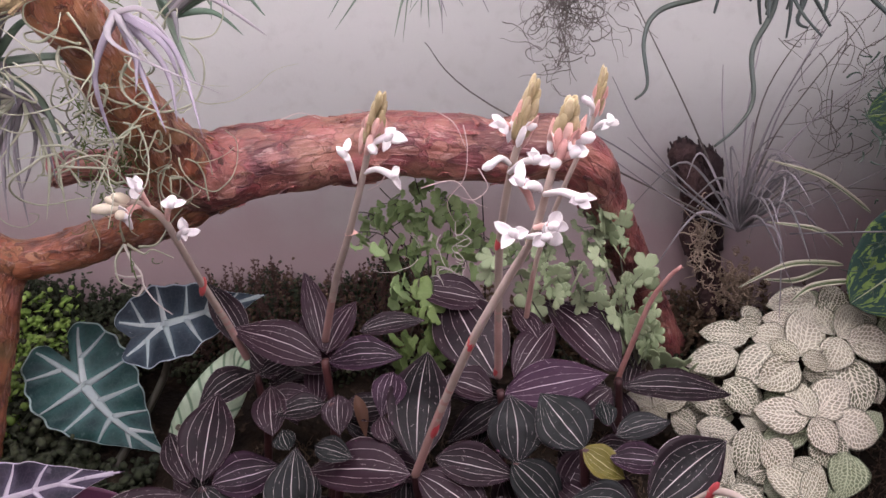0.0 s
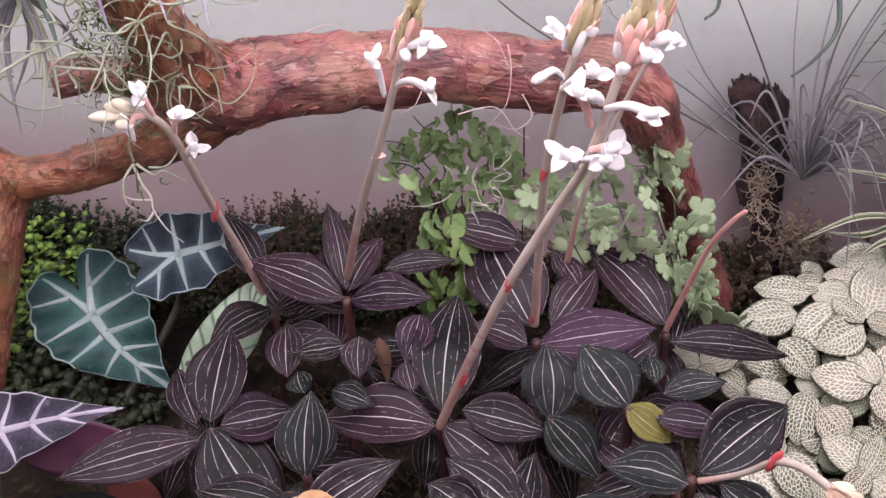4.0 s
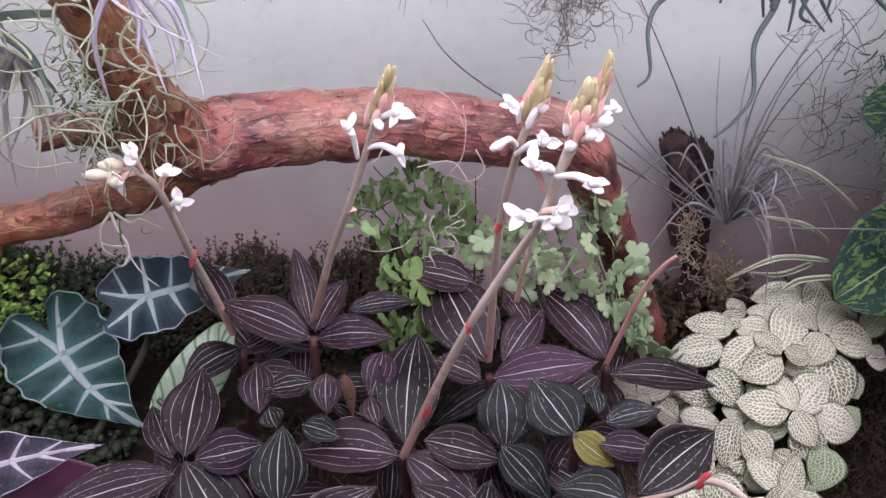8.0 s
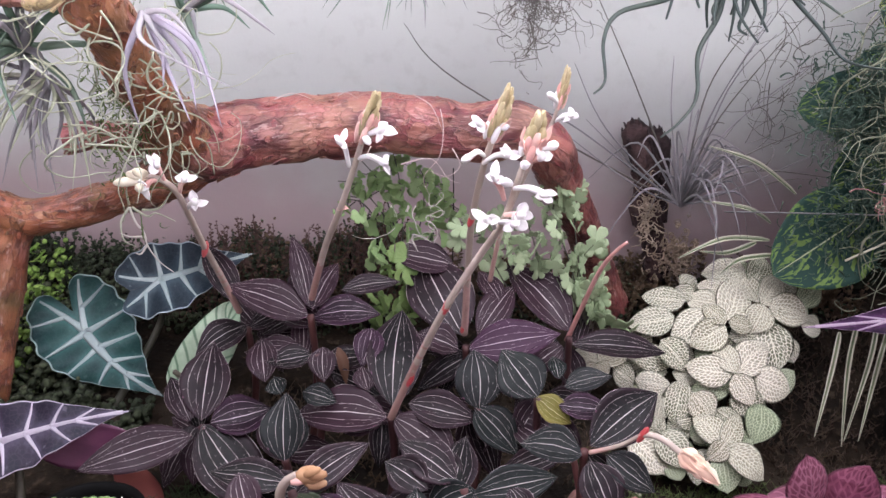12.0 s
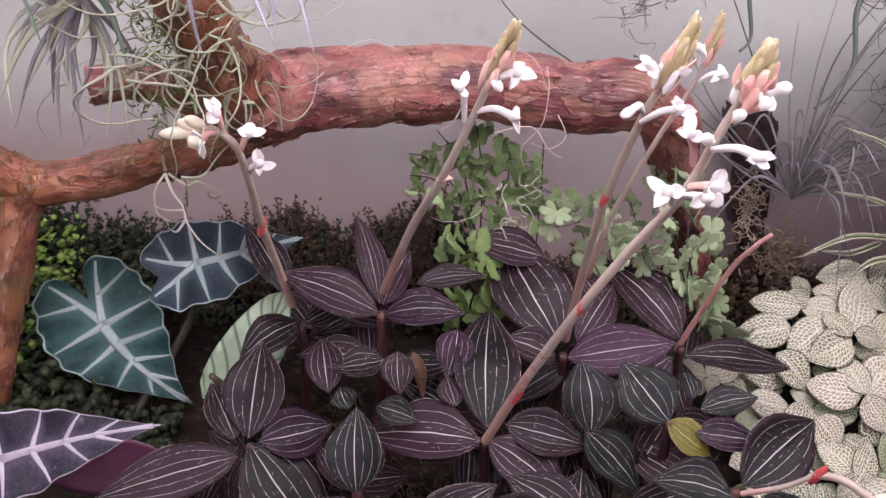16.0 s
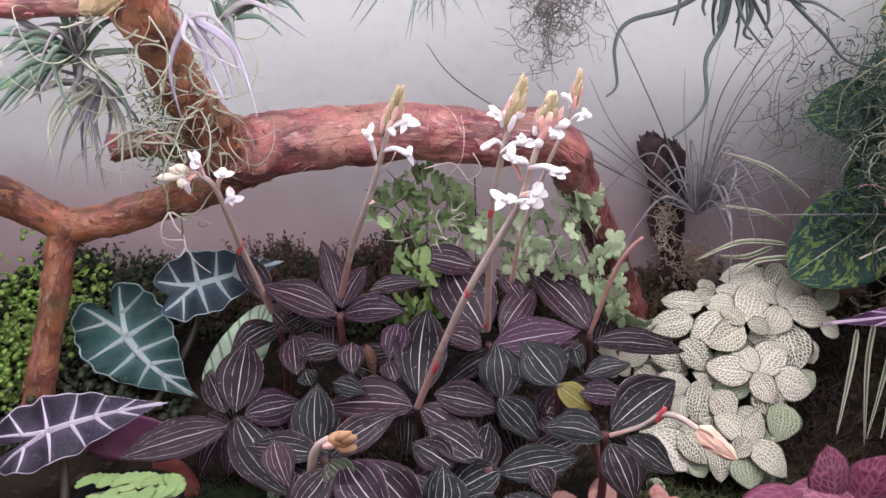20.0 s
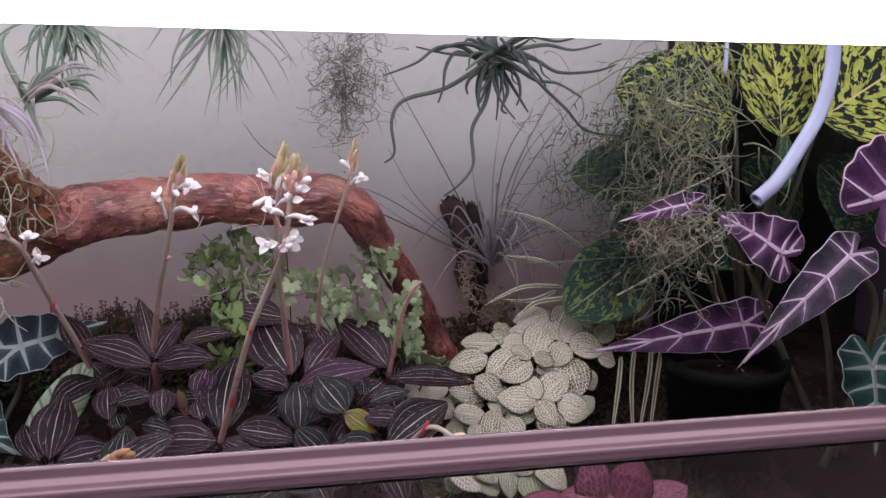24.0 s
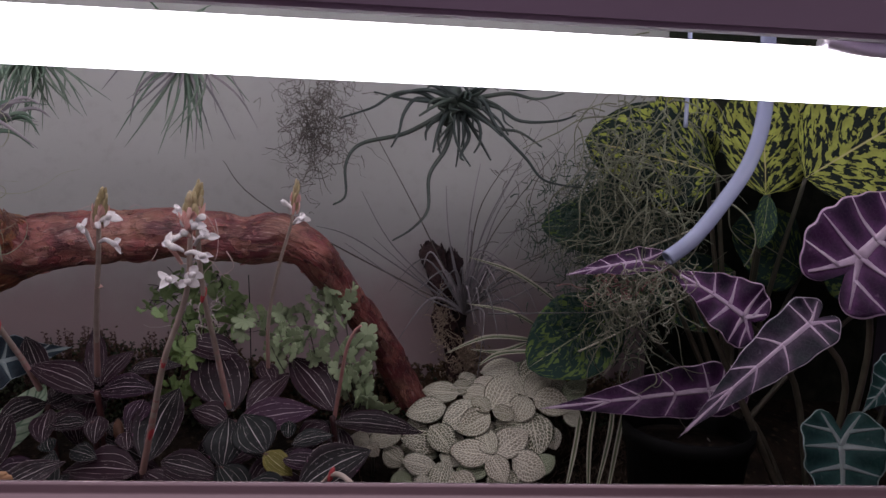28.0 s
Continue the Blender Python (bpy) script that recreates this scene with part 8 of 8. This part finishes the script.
tentacle(wood, [(0.050, 0.567, 0.297), (0.057, 0.567, 0.283), (0.047, 0.567, 0.274), (0.033, 0.567, 0.278)], 0.0005, ROOT_PALE, "aerial_root")
tentacle(wood, [(0.009, 0.567, 0.283), (0.033, 0.567, 0.288), (0.047, 0.567, 0.273), (0.057, 0.567, 0.268)], 0.0005, ROOT_PALE, "aerial_root")
tentacle(wood, [(-0.041, 0.567, 0.336), (-0.034, 0.567, 0.339), (-0.025, 0.567, 0.334)], 0.0005, ROOT_PALE, "aerial_root")
tentacle(wood, [(-0.089, 0.567, 0.332), (-0.075, 0.567, 0.337), (-0.061, 0.567, 0.333)], 0.0005, ROOT_PALE, "aerial_root")
wire = thing("thin_wire", (0.064, 0.640, 0.130), "thin dark upright wire behind the fern", "wire")
tube("strand", [(0.066, 0.640, 0.065), (0.064, 0.640, 0.160), (0.062, 0.640, 0.224), (0.060, 0.641, 0.262)], 0.0006, 0.0005, BLACK_POT, wire, "", 5)
tangle("pale_root_knot", "knot of pale dry roots over the fern", "roots", PERLITE, 58, 14, (0.029, 0.575, 0.236), (0.012, 0.006, 0.010), 0.040, 0.0005, 2.0)

# ---- the large leaves at the back ----
plant = thing("variegated_plant", (0.62, 0.66, 0.08), "large plant with yellow-green leaves blotched dark green", "plant")
leaf(plant, (0.558, 0.620, 0.389), (0.408, 0.600, 0.421), 0.119, VARIEGATED_DIM, VARIEGATED_SHADED, facing=(0.1, -0.9, 0.35), outline=round_leaf, cup=0.15, droop=0.12, along=20, across=8, wave=0.02, thick=0.001)
leaf_stalk(plant, [(0.558, 0.620, 0.389), (0.589, 0.645, 0.244), (0.62, 0.66, 0.08)])
leaf(plant, (0.604, 0.600, 0.370), (0.606, 0.640, 0.488), 0.115, VARIEGATED, VARIEGATED_SHADED, facing=(0.1, -0.85, 0.45), outline=round_leaf, cup=0.15, droop=0.12, along=20, across=8, wave=0.02, thick=0.001)
leaf_stalk(plant, [(0.604, 0.600, 0.370), (0.612, 0.635, 0.235), (0.62, 0.66, 0.08)])
leaf(plant, (0.635, 0.580, 0.390), (0.726, 0.550, 0.460), 0.132, VARIEGATED, VARIEGATED_SHADED, facing=(-0.1, -0.9, 0.35), outline=round_leaf, cup=0.15, droop=0.12, along=20, across=8, wave=0.02, thick=0.001)
leaf_stalk(plant, [(0.635, 0.580, 0.390), (0.627, 0.625, 0.245), (0.62, 0.66, 0.08)])
leaf(plant, (0.622, 0.630, 0.372), (0.677, 0.660, 0.505), 0.094, VARIEGATED, VARIEGATED_SHADED, facing=(0, -0.9, 0.35), outline=round_leaf, cup=0.15, droop=0.12, along=20, across=8, wave=0.02, thick=0.001)
leaf_stalk(plant, [(0.622, 0.630, 0.372), (0.621, 0.650, 0.236), (0.62, 0.66, 0.08)])
leaf(plant, (0.558, 0.650, 0.394), (0.509, 0.660, 0.485), 0.081, VARIEGATED, VARIEGATED_SHADED, facing=(0, -0.9, 0.35), outline=round_leaf, cup=0.15, droop=0.12, along=20, across=8, wave=0.02, thick=0.001)
leaf_stalk(plant, [(0.558, 0.650, 0.394), (0.589, 0.660, 0.247), (0.62, 0.66, 0.08)])
# Shaded leaves of the same variegated plant, their dimness set by the colour.
plant = thing("variegated_plant_shaded", (0.50, 0.68, 0.08), "lower variegated leaves with a pale midrib, shade put into their dark green", "plant")
leaf(plant, (0.489, 0.660, 0.327), (0.375, 0.640, 0.326), 0.069, VARIEGATED_SHADED, VARIEGATED_SHADED, facing=(0, -0.9, 0.4), outline=round_leaf, cup=0.15, droop=0.12, along=20, across=8, wave=0.02, thick=0.001)
leaf_stalk(plant, [(0.489, 0.660, 0.327), (0.554, 0.665, 0.214), (0.62, 0.66, 0.08)])
leaf(plant, (0.466, 0.630, 0.239), (0.360, 0.600, 0.178), 0.092, VARIEGATED_SHADED, VARIEGATED_SHADED, facing=(0.1, -0.85, 0.5), outline=round_leaf, cup=0.15, droop=0.12, along=20, across=8, wave=0.02, thick=0.001)
leaf_stalk(plant, [(0.466, 0.630, 0.239), (0.543, 0.650, 0.169), (0.62, 0.66, 0.08)])
leaf(plant, (0.539, 0.680, 0.281), (0.435, 0.660, 0.248), 0.084, VARIEGATED_SHADED, VARIEGATED_SHADED, facing=(0, -0.9, 0.4), outline=round_leaf, cup=0.15, droop=0.12, along=20, across=8, wave=0.02, thick=0.001)
leaf_stalk(plant, [(0.539, 0.680, 0.281), (0.580, 0.675, 0.191), (0.62, 0.66, 0.08)])
leaf(plant, (0.518, 0.670, 0.340), (0.428, 0.660, 0.357), 0.077, VARIEGATED_SHADED, VARIEGATED_SHADED, facing=(0, -0.9, 0.4), outline=round_leaf, cup=0.15, droop=0.12, along=20, across=8, wave=0.02, thick=0.001)
leaf_stalk(plant, [(0.518, 0.670, 0.340), (0.569, 0.670, 0.220), (0.62, 0.66, 0.08)])
leaf(plant, (0.619, 0.690, 0.275), (0.537, 0.680, 0.220), 0.100, VARIEGATED_SHADED, VARIEGATED_SHADED, facing=(0, -0.9, 0.4), outline=round_leaf, cup=0.15, droop=0.12, along=20, across=8, wave=0.02, thick=0.001)
leaf_stalk(plant, [(0.619, 0.690, 0.275), (0.619, 0.680, 0.188), (0.62, 0.66, 0.08)])
leaf(plant, (0.709, 0.700, 0.276), (0.610, 0.680, 0.329), 0.101, VARIEGATED_SHADED, VARIEGATED_SHADED, facing=(0, -0.9, 0.4), outline=round_leaf, cup=0.15, droop=0.12, along=20, across=8, wave=0.02, thick=0.001)
leaf_stalk(plant, [(0.709, 0.700, 0.276), (0.664, 0.685, 0.188), (0.62, 0.66, 0.08)])
leaf(plant, (0.785, 0.660, 0.258), (0.701, 0.660, 0.335), 0.111, VARIEGATED_SHADED, VARIEGATED_SHADED, facing=(0, -0.9, 0.4), outline=round_leaf, cup=0.15, droop=0.12, along=20, across=8, wave=0.02, thick=0.001)
leaf_stalk(plant, [(0.785, 0.660, 0.258), (0.703, 0.665, 0.179), (0.62, 0.66, 0.08)])
leaf(plant, (0.597, 0.580, 0.371), (0.578, 0.550, 0.319), 0.029, VARIEGATED_SHADED, VARIEGATED_SHADED, facing=(0.2, -0.9, 0.1), outline=round_leaf, cup=0.15, droop=0.12, along=20, across=8, wave=0.02, thick=0.001)
leaf_stalk(plant, [(0.597, 0.580, 0.371), (0.609, 0.625, 0.235), (0.62, 0.66, 0.08)])
tangle("grey_moss", "pale grey-green hanging moss over the large leaves", "moss", BEARD_GREY, 61, 150, (0.452, 0.535, 0.400), (0.032, 0.018, 0.040), 0.085, 0.0009, 0.9, 0.9)
tangle("grey_moss", "fine grey-green moss among the large leaves", "moss", BEARD_GREY, 67, 300, (0.440, 0.560, 0.350), (0.030, 0.015, 0.050), 0.050, 0.0005, 1.3, 0.5)
tangle("grey_moss", "grey-green hanging moss below the large leaves", "moss", BEARD_GREY, 62, 110, (0.446, 0.540, 0.265), (0.022, 0.015, 0.030), 0.075, 0.0007, 1.1, 0.8)
tangle("dark_moss", "dark grey-green moss hanging before the large leaves", "moss", MOSS_GREY, 65, 3000, (0.445, 0.602, 0.335), (0.034, 0.010, 0.030), 0.013, 0.0008, 0.6, 0.5)
tangle("dark_moss", "dark grey-green moss over the lower speckled leaf", "moss", MOSS_GREY, 66, 700, (0.440, 0.600, 0.236), (0.030, 0.010, 0.024), 0.013, 0.0008, 0.6, 0.5)
tangle("brown_twigs", "fine brown twigs against the wall", "twigs", BEARD_DARK, 63, 80, (0.383, 0.700, 0.346), (0.030, 0.010, 0.045), 0.060, 0.0005, 0.6)
tangle("dry_moss", "dry brownish moss curled over a small purple leaf", "moss", BEARD_GREY, 68, 70, (0.432, 0.478, 0.285), (0.020, 0.010, 0.020), 0.050, 0.0007, 1.9, 0.4)
tangle("pink_roots", "small knot of reddish roots", "roots", PETAL_DUSK, 64, 30, (0.434, 0.535, 0.280), (0.018, 0.008, 0.007), 0.040, 0.0010, 1.6)

hose = thing("air_hose", (0.462, 0.330, 0.447), "milky plastic hose hanging down from the lid", "hose")
hose_tube(hose, [(0.458, 0.370, 0.679), (0.471, 0.360, 0.514), (0.472, 0.355, 0.497), (0.467, 0.340, 0.440), (0.454, 0.330, 0.403), (0.430, 0.320, 0.371), (0.410, 0.312, 0.350), (0.392, 0.308, 0.337)], 0.0054)
pipe = thing("thin_pipe", (0.471, 0.500, 0.456), "thin pale pipe hanging from the lid", "pipe")
hose_tube(pipe, [(0.469, 0.500, 0.526), (0.471, 0.500, 0.486), (0.472, 0.500, 0.433)], 0.0020)

# ---- pots and small plants by the glass ----
flower_pot((-0.201, 0.400, 0.020), 0.037, 0.060, "black plastic pot of dark soil and pale grit", 40)
flower_pot((0.506, 0.520, 0.042), 0.063, 0.104, "black plastic pot with a shiny rim", 8)
shard = thing("clay_shard", (-0.148, 0.400, 0.060), "curved red-brown clay shard beside the pot", "shard")
leaf(shard, (-0.204, 0.475, 0.070), (-0.167, 0.455, 0.046), 0.026, TERRACOTTA, TERRACOTTA, "clay", facing=(0.55, -0.6, 0.55), outline=round_leaf, cup=-0.5, droop=0.1, thick=0.004)
leaf(shard, (-0.191, 0.465, 0.059), (-0.170, 0.440, 0.024), 0.030, TERRACOTTA, TERRACOTTA, "clay", facing=(0.6, -0.6, 0.5), outline=round_leaf, cup=-0.5, droop=0.1, thick=0.004)
lime = thing("lime_fern", (-0.165, 0.300, 0.091), "lime-green fern with rounded scalloped leaflets", "fern")
lime_frond(lime, [(-0.201, 0.339, 0.122), (-0.178, 0.345, 0.122), (-0.155, 0.345, 0.122)],
           [(-0.2029, 0.3545, 0.1240, 0.0119, 1.88), (-0.1898, 0.3522, 0.1248, 0.0119, 1.92), (-0.1795, 0.3524, 0.1256, 0.0129, 1.85), (-0.1708, 0.3547, 0.1240, 0.0124, 1.72), (-0.1611, 0.3506, 0.1248, 0.0119, 1.73), (-0.1504, 0.3434, 0.1256, 0.0119, 0.03), (-0.1912, 0.3327, 0.1240, 0.0119, -1.44), (-0.1808, 0.3294, 0.1248, 0.0134, -1.39), (-0.1702, 0.3295, 0.1256, 0.0134, -1.51), (-0.1637, 0.3346, 0.1240, 0.0119, -1.59), (-0.1566, 0.3362, 0.1248, 0.0108, -1.49), (-0.1767, 0.3166, 0.1256, 0.0119, -1.34), (-0.1858, 0.3163, 0.1240, 0.0119, -1.31), (-0.1804, 0.3411, 0.1248, 0.0077, -1.71)])
lime_frond(lime, [(-0.173, 0.295, 0.110), (-0.153, 0.298, 0.110), (-0.131, 0.299, 0.110)],
           [(-0.1601, 0.3038, 0.1120, 0.0132, 1.84), (-0.1502, 0.3045, 0.1128, 0.0127, 1.58), (-0.1401, 0.3020, 0.1136, 0.0118, 1.84), (-0.1327, 0.3018, 0.1120, 0.0085, 1.19), (-0.1672, 0.2990, 0.1128, 0.0118, 1.51), (-0.1494, 0.2902, 0.1136, 0.0127, -1.52), (-0.1400, 0.2919, 0.1120, 0.0118, -1.65), (-0.1298, 0.2929, 0.1128, 0.0094, -1.38), (-0.1594, 0.2870, 0.1136, 0.0118, -1.53)])
lime_frond(lime, [(-0.187, 0.308, 0.106), (-0.180, 0.318, 0.106), (-0.174, 0.325, 0.106)],
           [(-0.1818, 0.3210, 0.1080, 0.0132, 2.55), (-0.1739, 0.3120, 0.1088, 0.0112, -0.58), (-0.1842, 0.3110, 0.1096, 0.0122, 2.41), (-0.1724, 0.3251, 0.1080, 0.0098, -0.16)])
tube("stem", [(-0.165, 0.300, -0.003), (-0.178, 0.318, 0.070), (-0.178, 0.345, 0.121)], 0.0012, 0.0009, ALO_STALK, lime)
plant = arrow_plant((-0.161, 0.300, 0.111), "small arrow-leaved plant with dark leaves and pale veins")
arrow_leaf(plant, (-0.194, 0.345, 0.103), (-0.151, 0.330, 0.092), 0.052, ALO_TOP, ALO_STALK, (0.1, -0.7, 0.7))
leaf_stalk(plant, [(-0.185, 0.345, 0.096), (-0.161, 0.300, 0.081)])
dead = thing("dead_leaf", (-0.034, 0.520, 0.130), "curled orange-brown dead leaf among the orchids", "leaf")
leaf(dead, (-0.039, 0.520, 0.144), (-0.031, 0.500, 0.122), 0.009, DEAD_LEAF, DEAD_LEAF, facing=(0.2, -0.8, 0.5), cup=0.7, droop=0.4)
dead = thing("dead_leaf", (-0.066, 0.320, 0.099), "small dry tan leaf, netted with pale veins, on the moss", "leaf")
leaf(dead, (-0.1085, 0.315, 0.1113), (-0.0925, 0.298, 0.1090), 0.010, DRY_NET, DEAD_LEAF, facing=(0.1, -0.6, 0.8), cup=0.5, droop=0.3)
chip = thing("bark_chip", (-0.069, 0.310, 0.103), "rough brown piece of bark on the moss", "bark")
limb(chip, "bark", [(-0.086, 0.325, 0.088), (-0.071, 0.320, 0.092), (-0.052, 0.322, 0.094)], [0.009, 0.013, 0.012, 0.008], 5.0, rough=0.55, sides=36, material=BARK_GOLD, flakes=14)

# ---- ground cover ----
MOSS_DEEP = plain("moss_deep_green", (0.020, 0.040, 0.012), (0.075, 0.105, 0.034), 0.9, 40.0)
MOSS_RED = plain("moss_reddish", (0.075, 0.040, 0.032), (0.16, 0.085, 0.06), 0.9, 40.0)
sprigs("back_moss", "dark feathery moss growing along the back wall", "moss", MOSS_DARK, 71, 330, lambda c: (c.uniform(-0.40, 0.02), c.uniform(0.715, 0.775)), 0.030, 0.0042, 18)
sprigs("back_moss", "reddish-brown feathery moss along the back wall", "moss", MOSS_RED, 72, 260, lambda c: (c.uniform(-0.20, 0.02), c.uniform(0.70, 0.77)), 0.048, 0.0040, 18)
shoots("moss", "short dark green moss on the soil by the glass", "moss", MOSS_DEEP, 73, 4200, lambda c: (c.gauss(-0.105, 0.032), c.uniform(0.27, 0.46)), 0.020, 0.7, 0.0005, 8)
shoots("moss", "short green moss beside the pale plants", "moss", MOSS, 74, 5200, lambda c: (c.uniform(0.16, 0.50), c.uniform(0.28, 0.52)), 0.010, 0.8, 0.00042, 6)
shoots("moss", "sparse brown moss under the orchids", "moss", MOSS_BROWN, 75, 2200, lambda c: (c.uniform(-0.14, 0.20), c.uniform(0.22, 0.60)), 0.012, 0.6, 0.0007, 3)
carpet("creeper", "bright green creeper of tiny round leaves", CREEPER, 76, 2600, lambda c: (c.uniform(-0.52, -0.315), c.uniform(0.56, 0.74)), 0.0042, 0.024)
carpet("creeper", "dark green creeper of tiny round leaves by the prop", MOSS_DARK, 77, 1700, lambda c: (c.uniform(-0.345, -0.25), c.uniform(0.54, 0.70)), 0.0045, 0.016)
carpet("creeper", "low dark green creeper in front of the pots", MOSS_DARK, 78, 700, lambda c: (c.uniform(-0.50, -0.20), c.uniform(0.52, 0.58)), 0.0045, 0.006)
carpet("back_creeper", "dark small-leaved creeper climbing along the back wall", MOSS_DARK, 79, 3200, lambda c: (c.uniform(-0.44, 0.04), c.uniform(0.68, 0.77)), 0.0030, 0.012)
carpet("back_creeper", "reddish small-leaved creeper along the back wall", MOSS_BROWN, 80, 1800, lambda c: (c.uniform(-0.20, 0.04), c.uniform(0.70, 0.77)), 0.0028, 0.013)

carpet("back_creeper", "dark small-leaved creeper at the foot of the back wall", MOSS_DARK, 81, 1600, lambda c: (c.uniform(0.04, 0.52), c.uniform(0.69, 0.775)), 0.0030, 0.012)
sprigs("back_moss", "brown feathery moss at the foot of the back wall", "moss", MOSS_BROWN, 82, 352, lambda c: (c.uniform(0.04, 0.52), c.uniform(0.70, 0.775)), 0.04, 0.0065, 20)
shoots("moss", "thin brown moss under the arrow leaves", "moss", MOSS_BROWN, 83, 1500, lambda c: (c.uniform(0.36, 0.60), c.uniform(0.44, 0.70)), 0.014, 0.6, 0.0007, 4)
